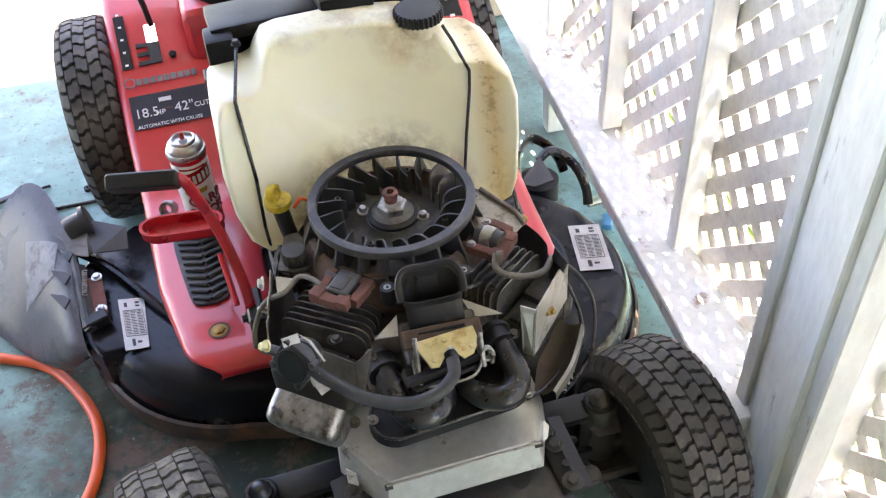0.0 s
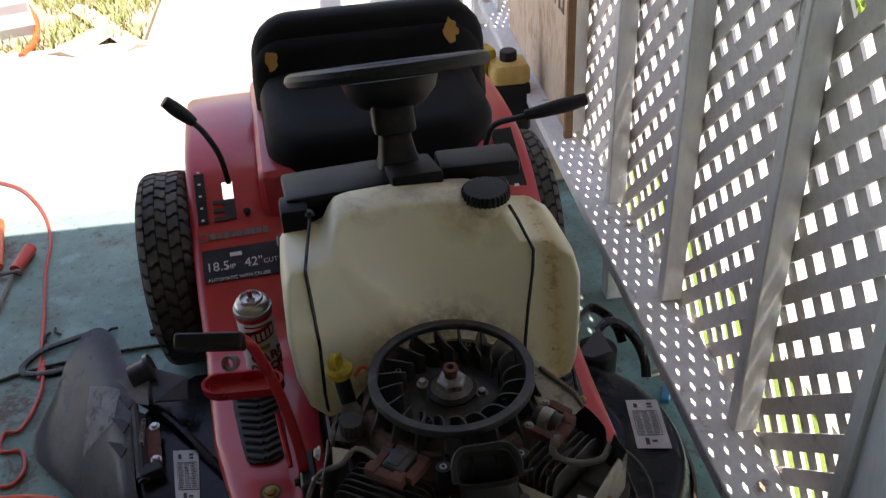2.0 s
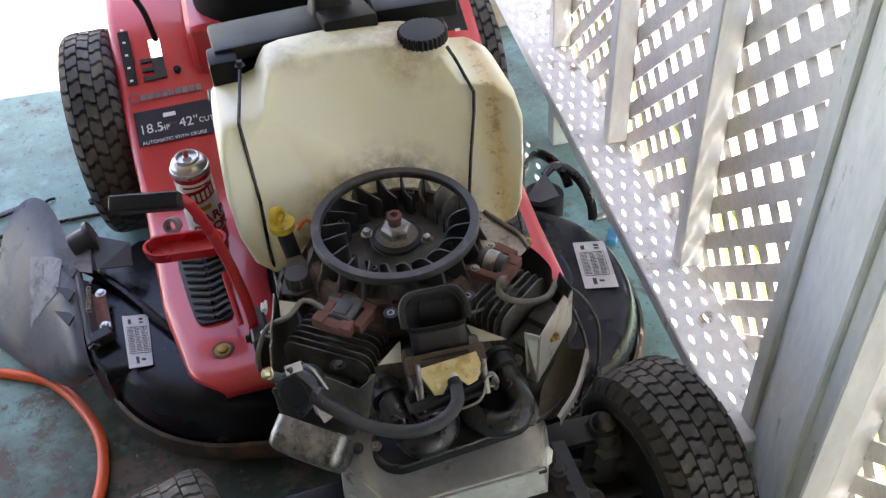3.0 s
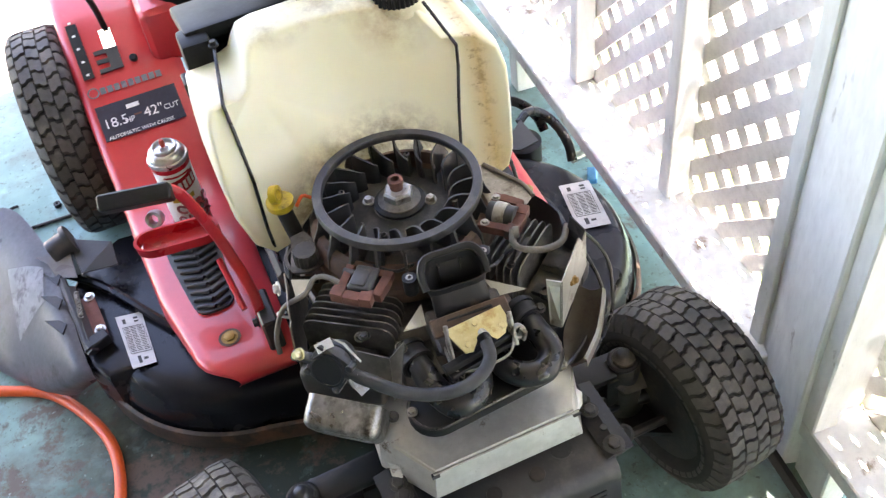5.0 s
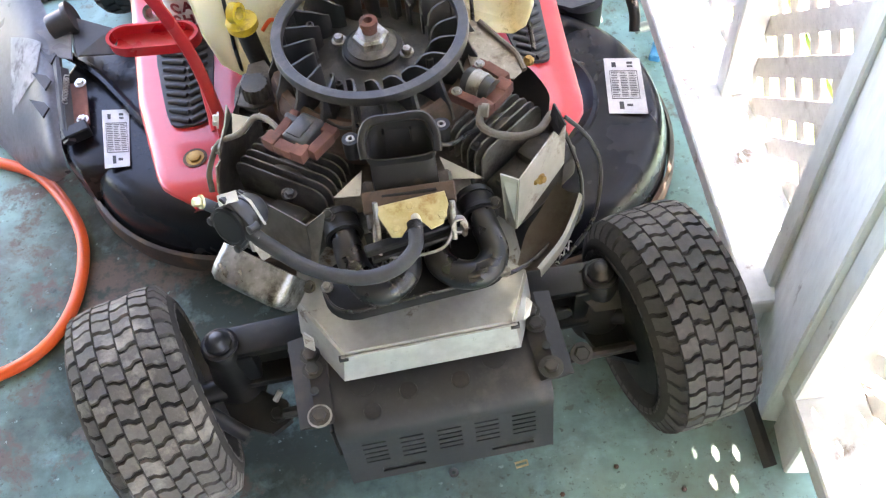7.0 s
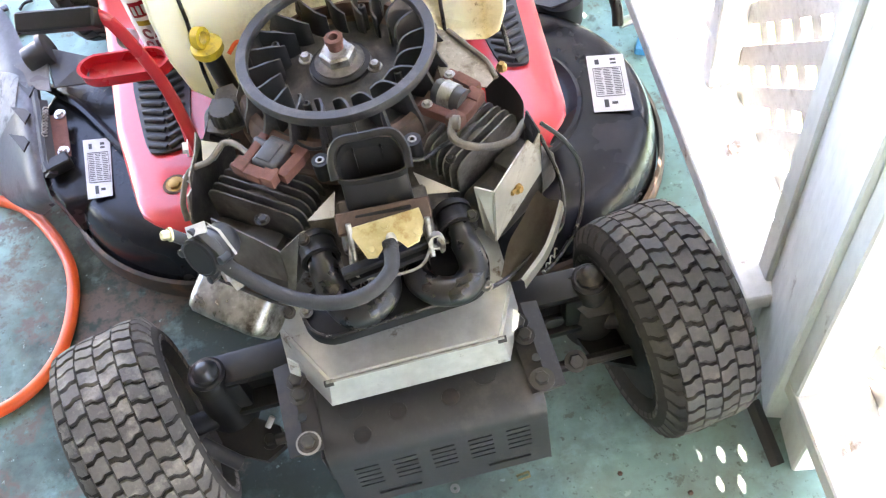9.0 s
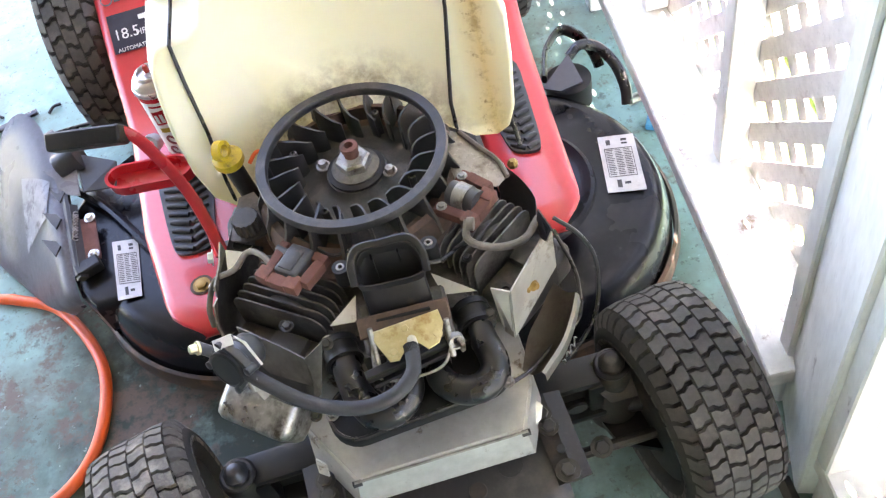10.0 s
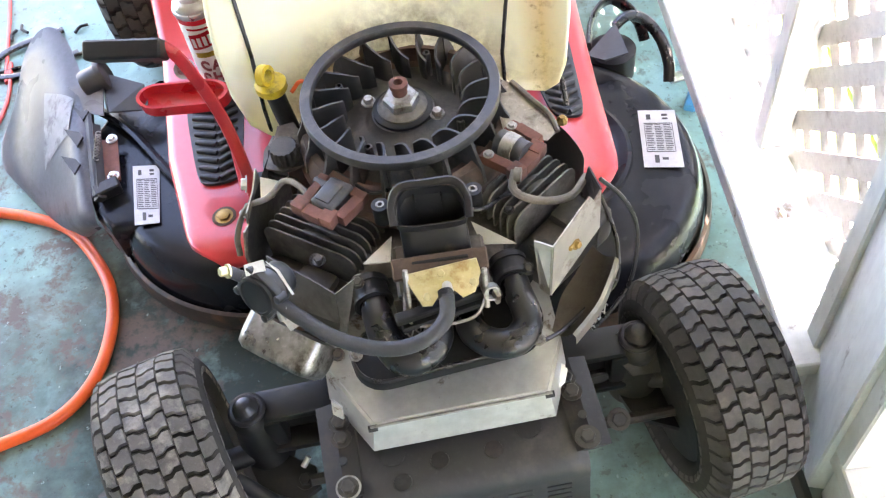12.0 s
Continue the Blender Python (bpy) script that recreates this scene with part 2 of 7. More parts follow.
# Left front tread: dried mud, plus the stronger daylight there put into the colour.
M["tyre_muddy_sunlit"] = surf("sunlit_muddy_rubber", (0.100, 0.094, 0.087), (0.160, 0.150, 0.138), 8, 0.9, bump=0.4, fine=110, spec=0.2, fleck=0.08, spots=(0.30, 0.275, 0.24), spot_scale=13, spot_cut=(0.52, 0.70))
M["hose"] = surf("black_rubber_hose", (0.007, 0.007, 0.008), (0.014, 0.014, 0.016), 30, 0.29, bump=0.05, rough_var=0.25, spec=0.55, fleck=0.03)
M["braid"] = surf("matt_braided_hose", (0.026, 0.028, 0.033), (0.042, 0.044, 0.050), 60, 0.55, bump=0.3, fine=300, fleck=0.05)
M["dark_steel"] = surf("black_painted_steel", (0.013, 0.012, 0.012), (0.024, 0.022, 0.021), 9, 0.5, bump=0.12, spec=0.4, spots=(0.055, 0.038, 0.028), spot_scale=13, spot_cut=(0.55, 0.75))
M["chute"] = surf("faded_grey_plastic", (0.15, 0.15, 0.17), (0.22, 0.22, 0.245), 4, 0.30, bump=0.1, spots=(0.07, 0.065, 0.065), spot_scale=6)


def tank_plastic():
    """Aged plastic: amber band where fuel shows, grime round the fan arch, under the cap and along the top."""
    m = surf("aged_translucent_plastic", (0.76, 0.74, 0.555), (0.80, 0.785, 0.62), 3, 0.36, bump=0.03, fine_mix=0.05, rough_var=0.08, fine=20)
    nt = m.node_tree
    N, L = nt.nodes, nt.links
    bs = N["Principled BSDF"]
    col = bs.inputs["Base Color"].links[0].from_socket
    tc = N.new("ShaderNodeTexCoord")
    sep = N.new("ShaderNodeSeparateXYZ")
    L.new(tc.outputs["Object"], sep.inputs[0])

    def math_(op, a, b=0.0):
        n = N.new("ShaderNodeMath")
        n.operation = op
        for i, v in enumerate((a, b)):
            if isinstance(v, (int, float)):
                n.inputs[i].default_value = v
            else:
                L.new(v, n.inputs[i])
        return n.outputs[0]

    def fall(v, centre, width):
        """1 at the centre, 0 at the width away."""
        d = math_("ABSOLUTE", math_("SUBTRACT", v, centre))
        n = N.new("ShaderNodeMapRange")
        n.inputs["From Min"].default_value, n.inputs["From Max"].default_value = width, 0.0
        L.new(d, n.inputs["Value"])
        return n.outputs[0]

    def blot(scale, lo, hi):
        n = N.new("ShaderNodeTexNoise")
        n.inputs["Scale"].default_value, n.inputs["Detail"].default_value, n.inputs["Roughness"].default_value = scale, 7.0, 0.72
        L.new(tc.outputs["Object"], n.inputs["Vector"])
        r = N.new("ShaderNodeMapRange")
        r.inputs["From Min"].default_value, r.inputs["From Max"].default_value = lo, hi
        L.new(n.outputs["Fac"], r.inputs["Value"])
        return r.outputs[0]

    def over(f, c):
        nonlocal col
        x = N.new("ShaderNodeMix")
        x.data_type = "RGBA"
        L.new(f, x.inputs[0])
        L.new(col, x.inputs[6])
        x.inputs[7].default_value = (*c, 1)
        col = x.outputs[2]
    x, y, z = sep.outputs
    over(math_("MULTIPLY", fall(x, 0.222, 0.034), 0.75), (0.58, 0.38, 0.12))
    over(math_("MULTIPLY", math_("MULTIPLY", fall(x, 0.224, 0.022), blot(28, 0.50, 0.62)), 0.7), (0.26, 0.16, 0.06))
    over(math_("MULTIPLY", fall(z, 0.47, 0.10), 0.35), (0.66, 0.52, 0.22))
    r = math_("SQRT", math_("ADD", math_("POWER", x, 2.0), math_("POWER", math_("SUBTRACT", z, 0.45), 2.0)))
    over(math_("MULTIPLY", math_("MULTIPLY", fall(r, 0.145, 0.060), blot(24, 0.38, 0.60)), 0.85), (0.16, 0.10, 0.045))
    over(math_("MULTIPLY", math_("MULTIPLY", fall(x, 0.212, 0.016), blot(75, 0.55, 0.66)), 0.9), (0.18, 0.10, 0.03))
    over(math_("MULTIPLY", math_("MULTIPLY", fall(z, 0.80, 0.045), blot(17, 0.47, 0.70)), 0.85), (0.20, 0.12, 0.06))
    cap = math_("SQRT", math_("ADD", math_("POWER", math_("SUBTRACT", x, 0.10), 2.0), math_("POWER", math_("SUBTRACT", z, 0.765), 2.0)))
    over(math_("MULTIPLY", math_("MULTIPLY", fall(cap, 0.0, 0.075), blot(22, 0.33, 0.6)), 0.85), (0.33, 0.19, 0.06))
    L.new(col, bs.inputs["Base Color"])
    bs.inputs["Subsurface Weight"].default_value = 0.25
    bs.inputs["Subsurface Radius"].default_value = (0.02, 0.016, 0.008)
    return m


M["tank"] = tank_plastic()
M["seat"] = surf("black_vinyl", (0.004, 0.004, 0.0045), (0.008, 0.008, 0.008), 12, 0.65, bump=0.2, fine=150, spec=0.15)
M["foam"] = surf("torn_foam", (0.55, 0.28, 0.07), (0.66, 0.38, 0.12), 30, 0.95, bump=0.4)
M["steel"] = surf("zinc_sheet", (0.56, 0.56, 0.53), (0.66, 0.66, 0.63), 12, 0.34, metal=0.6, bump=0.06, fleck=0.04, spots=(0.15, 0.095, 0.06), spot_scale=19, spot_cut=(0.60, 0.68))
M["shield"] = surf("oily_heat_shield", (0.40, 0.39, 0.345), (0.54, 0.53, 0.485), 9, 0.42, metal=0.6, bump=0.05, fleck=0.0, fine_mix=0.15, spots=(0.13, 0.085, 0.05), spot_scale=13, spot_cut=(0.55, 0.68))
M["old_rust"] = surf("old_dark_rust", (0.062, 0.038, 0.027), (0.125, 0.075, 0.05), 9, 0.8, bump=0.4, fine=90, spots=(0.016, 0.014, 0.013), spot_scale=7, spot_cut=(0.50, 0.62))
M["old_brass"] = surf("rusty_zinc_bolt", (0.30, 0.17, 0.05), (0.42, 0.27, 0.08), 40, 0.5, metal=0.5)
M["wing_tin"] = surf("speckled_tinwork", (0.26, 0.23, 0.19), (0.38, 0.35, 0.30), 12, 0.5, metal=0.4, bump=0.15, fleck=0.2, spots=(0.10, 0.07, 0.05), spot_scale=22, spot_cut=(0.48, 0.64))
M["scorched"] = surf("scorched_sheet", (0.125, 0.10, 0.075), (0.225, 0.20, 0.165), 9, 0.45, metal=0.45, bump=0.06, fleck=0.0, fine_mix=0.2, spots=(0.08, 0.056, 0.042), spot_scale=9, spot_cut=(0.48, 0.66))
M["cast_cover"] = surf("scuffed_cast_cover", (0.16, 0.155, 0.148), (0.44, 0.435, 0.42), 14, 0.34, metal=0.85, bump=0.35, fine=45, rough_var=0.3, spots=(0.055, 0.046, 0.038), spot_scale=17, spot_cut=(0.48, 0.64))
M["grimy_baffle"] = surf("grimy_baffle_sheet", (0.085, 0.072, 0.060), (0.165, 0.152, 0.135), 12, 0.5, metal=0.45, bump=0.12, fleck=0.0, fine_mix=0.25, spots=(0.045, 0.034, 0.027), spot_scale=11, spot_cut=(0.46, 0.64))
M["dirty_steel"] = surf("grimy_steel", (0.30, 0.29, 0.27), (0.44, 0.43, 0.40), 30, 0.45, metal=0.7, spots=(0.12, 0.09, 0.07), spot_scale=40, spot_cut=(0.5, 0.68))
M["worn"] = surf("worn_sticker", (0.36, 0.37, 0.41), (0.50, 0.51, 0.55), 25, 0.5, bump=0.05, spots=(0.16, 0.16, 0.18), spot_scale=22, spot_cut=(0.5, 0.62))
M["alu"] = surf("cast_aluminium", (0.34, 0.34, 0.33), (0.48, 0.48, 0.47), 18, 0.42, metal=0.85, bump=0.25, spots=(0.18, 0.15, 0.12), spot_scale=16, spot_cut=(0.55, 0.72))
M["fin_alu"] = surf("greyed_cast_fins", (0.125, 0.120, 0.112), (0.29, 0.280, 0.265), 30, 0.55, metal=0.4, bump=0.3, fleck=0.1, spots=(0.05, 0.043, 0.037), spot_scale=16, spot_cut=(0.50, 0.68))
M["dirty_alu"] = surf("oily_cast_aluminium", (0.066, 0.058, 0.052), (0.165, 0.150, 0.136), 26, 0.55, metal=0.4, bump=0.35, spots=(0.045, 0.038, 0.032), spot_scale=18, spot_cut=(0.5, 0.68))
M["brass"] = surf("yellow_zinc_plate", (0.52, 0.45, 0.25), (0.62, 0.56, 0.36), 25, 0.35, metal=0.8, bump=0.05, spots=(0.35, 0.22, 0.10), spot_scale=30)
M["yellow"] = surf("yellow_plastic", (0.45, 0.31, 0.015), (0.58, 0.43, 0.03), 30, 0.45, bump=0.05, spots=(0.13, 0.085, 0.02), spot_scale=40, spot_cut=(0.5, 0.66))
M["tan"] = surf("tan_rubber", (0.125, 0.11, 0.09), (0.20, 0.178, 0.148), 25, 0.7, bump=0.1)
M["orange"] = surf("orange_cord", (0.75, 0.09, 0.015), (0.80, 0.12, 0.025), 10, 0.4, bump=0.05, fine_mix=0.1, fleck=0.06)
M["red_plastic"] = surf("red_plastic", (0.55, 0.04, 0.02), (0.62, 0.06, 0.03), 10, 0.4, bump=0.05)
M["label"] = surf("paper_label", (0.43, 0.43, 0.425), (0.54, 0.54, 0.53), 14, 0.5, bump=0.02, fine_mix=0.15, spots=(0.36, 0.345, 0.32), spot_scale=12, spot_cut=(0.6, 0.8))
M["can"] = surf("white_lacquered_tin", (0.72, 0.72, 0.72), (0.78, 0.78, 0.78), 10, 0.3, bump=0, fine_mix=0.05, fleck=0)
M["siding"] = surf("white_vinyl_siding", (0.74, 0.75, 0.77), (0.80, 0.80, 0.81), 3, 0.5, bump=0.05, fine_mix=0.05, fleck=0)
# dark colour for the added unseen walls, to keep their bounce light low
M["plain_wall"] = surf("unseen_brown_wall", (0.20, 0.17, 0.14), (0.25, 0.21, 0.18), 3, 0.8)
M["roof"] = surf("patio_roof_boards", (0.36, 0.33, 0.29), (0.44, 0.41, 0.37), 3, 0.7)
M["wood"] = surf("bleached_timber", (0.42, 0.35, 0.27), (0.52, 0.45, 0.36), 8, 0.85, bump=0.3, stretch=(1, 0.2, 1))


# ---- building tools ----
def fin(name, bm, mat, parent=None, label="", ang=35, mats=None):
    me = bpy.data.meshes.new(name)
    bmesh.ops.recalc_face_normals(bm, faces=bm.faces)
    bm.to_mesh(me)
    bm.free()
    for mm in (mats or [mat]):
        me.materials.append(M[mm] if isinstance(mm, str) else mm)
    me.polygons.foreach_set("use_smooth", [True] * len(me.polygons))
    me.set_sharp_from_angle(angle=radians(ang))
    ob = new(name, me)
    if parent is not None:
        ob.parent = parent
    if label:
        ob["label"] = label
    return ob


def box(bm, c, s, rot=None, bevel=0.0, seg=1):
    """A box of size s round c, turned by rot (degrees, XYZ), with bevelled edges."""
    m = Matrix.Translation(c) @ (pose(0, 0, 0, *rot) if rot else Matrix()) @ Matrix.Diagonal((*s, 1))
    vs = bmesh.ops.create_cube(bm, size=1, matrix=m)["verts"]
    if bevel:
        es = list({e for v in vs for e in v.link_edges})
        bmesh.ops.bevel(bm, geom=es, offset=bevel, segments=seg, affect="EDGES", profile=0.6)
    return bm


def slab(bm, pts, z0, z1, bevel=0.0, seg=2, m=None):
    """An outline in x, y raised from z0 to z1; the top edge is rounded by bevel."""
    lo = [bm.verts.new((x, y, z0)) for x, y in pts]
    hi = [bm.verts.new((x, y, z1)) for x, y in pts]
    n = len(pts)
    bm.faces.new(lo[::-1])
    top = bm.faces.new(hi)
    for i in range(n):
        bm.faces.new((lo[i], lo[(i + 1) % n], hi[(i + 1) % n], hi[i]))
    made = lo + hi
    if bevel:
        r = bmesh.ops.bevel(bm, geom=list(top.edges), offset=bevel, segments=seg, affect="EDGES", profile=0.5)
        made = lo + [v for v in hi if v.is_valid] + list(r["verts"])
    if m is not None:
        bmesh.ops.transform(bm, matrix=m, verts=list({v for v in made if v.is_valid}))
    return bm


def lathe(bm, prof, n=24, m=None, arc=(0, 360)):
    """A profile of (radius, height) turned about z."""
    full = arc[1] - arc[0] >= 360
    k = n if full else n + 1
    rings = []
    for r, z in prof:
        ring = []
        for i in range(k):
            a = radians(arc[0] + (arc[1] - arc[0]) * i / n)
            v = Vector((r * math.cos(a), r * math.sin(a), z))
            ring.append(bm.verts.new(m @ v if m is not None else v))
        rings.append(ring)
    for a, b in zip(rings, rings[1:]):
        for i in range(n):
            j = (i + 1) % k
            bm.faces.new((a[i], a[j], b[j], b[i]))
    if full:
        if prof[0][0] > 1e-5:
            bm.faces.new(rings[0][::-1])
        if prof[-1][0] > 1e-5:
            bm.faces.new(rings[-1])
    return bm


def ring_lathe(bm, prof, n=32, m=None):
    """A closed profile turned about z: no end caps."""
    rings = []
    for r, z in prof:
        ring = []
        for i in range(n):
            a = 2 * math.pi * i / n
            v = Vector((r * math.cos(a), r * math.sin(a), z))
            ring.append(bm.verts.new(m @ v if m is not None else v))
        rings.append(ring)
    q = len(rings)
    for k in range(q):
        a, b = rings[k], rings[(k + 1) % q]
        for i in range(n):
            j = (i + 1) % n
            bm.faces.new((a[i], a[j], b[j], b[i]))
    return bm


def smooth_path(pts, per=8):
    """Catmull-Rom through the points."""
    P = [Vector(p) for p in pts]
    P = [P[0] * 2 - P[1]] + P + [P[-1] * 2 - P[-2]]
    out = []
    for i in range(1, len(P) - 2):
        a, b, c, d = P[i - 1:i + 3]
        for k in range(per):
            t = k / per
            out.append(0.5 * ((2 * b) + (c - a) * t + (2 * a - 5 * b + 4 * c - d) * t * t + (3 * b - a - 3 * c + d) * t ** 3))
    out.append(P[-2])
    return out


def tube(bm, pts, r, n=10, per=8, smooth=True, flat=None, ribs=0.0):
    """A round (or, with flat=(w, h), flattened) bar swept along pts; r may be one radius for each point."""
    path = smooth_path(pts, per) if smooth else [Vector(p) for p in pts]
    q = len(path)
    up = Vector((0, 0, 1))
    prev = None
    rings = []
    for i, p in enumerate(path):
        d = (path[min(i + 1, q - 1)] - path[max(i - 1, 0)]).normalized()
        if prev is None:
            u = d.cross(up) if abs(d.dot(up)) < 0.95 else d.cross(Vector((1, 0, 0)))
        else:
            u = prev - d * prev.dot(d)
        u.normalize()
        prev = u
        w = d.cross(u)
        if isinstance(r, (list, tuple)):
            f = i / (q - 1) * (len(r) - 1)
            k = min(int(f), len(r) - 2)
            rad = r[k] + (r[k + 1] - r[k]) * (f - k)
        else:
            rad = r
        rad *= 1 + (ribs if i % 2 else -ribs)
        rw, rh = (rad, rad) if flat is None else flat
        rings.append([bm.verts.new(p + u * rw * math.cos(2 * math.pi * k / n) + w * rh * math.sin(2 * math.pi * k / n)) for k in range(n)])
    for a, b in zip(rings, rings[1:]):
        for k in range(n):
            bm.faces.new((a[k], a[(k + 1) % n], b[(k + 1) % n], b[k]))
    bm.faces.new(rings[0][::-1])
    bm.faces.new(rings[-1])
    return bm


def loft(bm, rings, closed=True, caps=True):
    """Skin rows of points, each row closed on itself when closed."""
    R = [[bm.verts.new(p) for p in ring] for ring in rings]
    n = len(R[0])
    for a, b in zip(R, R[1:]):
        for k in range(n if closed else n - 1):
            bm.faces.new((a[k], a[(k + 1) % n], b[(k + 1) % n], b[k]))
    if caps and closed:
        bm.faces.new(R[0][::-1])
        bm.faces.new(R[-1])
    return bm


def plate(bm, pts, thick):
    """A flat or folded sheet: one polygon of 3D points given thickness along its normal."""
    P = [Vector(p) for p in pts]
    nrm = Vector((0, 0, 0))
    for i in range(len(P)):
        a, b = P[i], P[(i + 1) % len(P)]
        nrm += a.cross(b)
    nrm.normalize()
    a = [bm.verts.new(p + nrm * thick / 2) for p in P]
    b = [bm.verts.new(p - nrm * thick / 2) for p in P]
    bm.faces.new(a)
    bm.faces.new(b[::-1])
    for i in range(len(P)):
        j = (i + 1) % len(P)
        bm.faces.new((a[i], b[i], b[j], a[j]))
    return bm


def round_rect(w, h, r, n=4, cx=0.0, cy=0.0):
    out = []
    for sx, sy, a0 in ((1, 1, 0), (-1, 1, 90), (-1, -1, 180), (1, -1, 270)):
        for k in range(n + 1):
            a = radians(a0 + 90 * k / n)
            out.append((cx + sx * (w / 2 - r) + r * math.cos(a), cy + sy * (h / 2 - r) + r * math.sin(a)))
    return out


def bolt(bm, p, r=0.008, h=0.006, axis=(0, 0, 1), washer=True):
    """A hex head on a washer, at p, along axis."""
    m = Matrix.Translation(p) @ Vector((0, 0, 1)).rotation_difference(Vector(axis)).to_matrix().to_4x4()
    if washer:
        lathe(bm, [(r * 1.45, 0), (r * 1.45, h * 0.25), (0, h * 0.25)], 14, m)
    lathe(bm, [(r, 0), (r, h * 0.85), (r * 0.85, h), (0, h)], 6, m)
    return bm


def empty(name, label, category, loc=(0, 0, 0), rz=0.0, group="", kind=""):
    e = new(name)
    e.empty_display_size = 0.05
    e.matrix_world = pose(*loc, 0, 0, rz)
    return tagged(e, label, category, group, kind)


def words(name, text, size, mat, parent, m, label="", thick=0.0004, align="LEFT", bold=0.0):
    cu = bpy.data.curves.new(name, "FONT")
    cu.body, cu.size, cu.extrude, cu.align_x = text, size, thick, align
    cu.offset = bold
    tmp = bpy.data.objects.new(name, cu)
    scene.collection.objects.link(tmp)
    me = bpy.data.meshes.new_from_object(tmp.evaluated_get(bpy.context.evaluated_depsgraph_get()))
    bpy.data.objects.remove(tmp)
    me.materials.clear()
    me.materials.append(M[mat])
    ob = new(name, me)
    ob.parent = parent
    ob.matrix_local = m
    if label:
        ob["label"] = label
    return ob


# ---- ground, slab, wall, roof ----
def setting(ob, label, category):
    return tagged(ob, label, category, kind="structure")


bm = bmesh.new()
bmesh.ops.create_grid(bm, x_segments=40, y_segments=40, size=150)
for v in bm.verts:
    v.co.z = -0.06
setting(fin("ground", bm, "grass_soil"), "sunlit lawn with thin soil between the blades", "lawn")

bm = bmesh.new()
slab(bm, [(-6, -5), (0.74, -5), (0.74, 1.72), (-6, 1.72)], -0.12, 0.0)
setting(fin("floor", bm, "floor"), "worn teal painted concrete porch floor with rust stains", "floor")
bm = bmesh.new()
slab(bm, [(-6, 1.726), (0.95, 1.726), (0.95, 3.345), (-6, 3.345)], -0.1, -0.004)
slab(bm, [(-1.06, 3.365), (0.95, 3.365), (0.95, 3.62), (-1.06, 4.52)], -0.1, -0.008)
slab(bm, [(-1.07, 4.06), (-1.07, 4.52), (-4.4, 5.9), (-4.4, 4.9)], -0.1, -0.008)
slab(bm, [(0.95, -4), (2.3, -4), (2.3, 6), (0.95, 6)], -0.1, -0.03)
setting(fin("pavement", bm, "concrete"), "sun-bleached bare concrete patio slabs with open joints", "pavement")
bm = bmesh.new()
slab(bm, [(-4.5, 3.36), (-1.09, 3.36), (-1.09, 4.1), (-4.5, 5.2)], -0.08, -0.03)
setting(fin("garden_bed", bm, "soil"), "dry soil bed beside the house wall", "garden bed")

bm = bmesh.new()
box(bm, (-0.885, -1.26, 2.46), (4.23, 5.50, 0.06))
for i in range(9):
    box(bm, (-2.9 + i * 0.5, -1.26, 2.36), (0.04, 5.50, 0.14))
setting(fin("ceiling", bm, "roof"), "pale boarded patio roof on rafters", "patio roof")

# two unseen walls, added to block light from the south and west
bm = bmesh.new()
box(bm, (-0.9, -3.6, 1.2), (4.4, 0.1, 2.4))
setting(fin("wall_south", bm, "plain_wall"), "plain unseen wall added to dim the light in the porch", "wall")
bm = bmesh.new()
box(bm, (-3.05, -1.6, 1.2), (0.1, 4.1, 2.4))
setting(fin("wall_west", bm, "plain_wall"), "plain unseen wall added to dim the light in the porch", "wall")

# lattice wall on the right: sill board, studs, diagonal slats
WX = 0.668
wall = empty("wall_east", "weathered white porch wall of studs and diagonal lattice", "lattice wall", kind="structure")


def board(name, c, s, parent, rot=None, mat="white_wood", bev=0.003):
    bm = bmesh.new()
    box(bm, (0, 0, 0), s, None, bev)
    ob = fin(name, bm, mat, parent)
    ob.matrix_local = pose(*c, *(rot or (0, 0, 0)))
    return ob


board("sill_board", (0.602, 1.4125, 0.139), (0.124, 3.295, 0.038), wall, None, "sill_paint")
board("sill_board", (0.612, -0.98, 0.139), (0.108, 1.21, 0.038), wall, None, "sill_paint")
for y in (0.228, 0.690, 1.170, 1.640, 2.120, 2.6):
    board("stud", (0.641, y, 1.25), (0.052, 0.038, 2.18), wall)
for y in (0.93, 2.45, -0.95):
    board("sill_foot", (0.58, y, 0.06), (0.07, 0.05, 0.12), wall)
board("post_board", (0.611, -0.1905, 1.2), (0.060, 0.036, 2.4), wall)
board("post_board", (0.588, -0.2950, 1.205), (0.040, 0.172, 2.39), wall, (0, 0, -14.7))
board("post_board", (0.582, -0.392, 1.28), (0.050, 0.034, 2.24), wall)
board("post_core", (0.652, -0.30, 1.2), (0.05, 0.17, 2.4), wall)
board("post_foot", (0.592, -0.425, 0.06), (0.05, 0.085, 0.12), wall, (0, 0, -6))
board("stud", (0.625, -0.80, 1.25), (0.07, 0.045, 2.18), wall)
board("corner_post", (0.58, 3.17, 1.2), (0.1, 0.1, 2.4), wall)
board("corner_post", (0.46, 3.30, 1.2), (0.07, 0.07, 2.4), wall)
board("top_rail", (0.62, 1.2, 2.36), (0.09, 5.0, 0.09), wall)


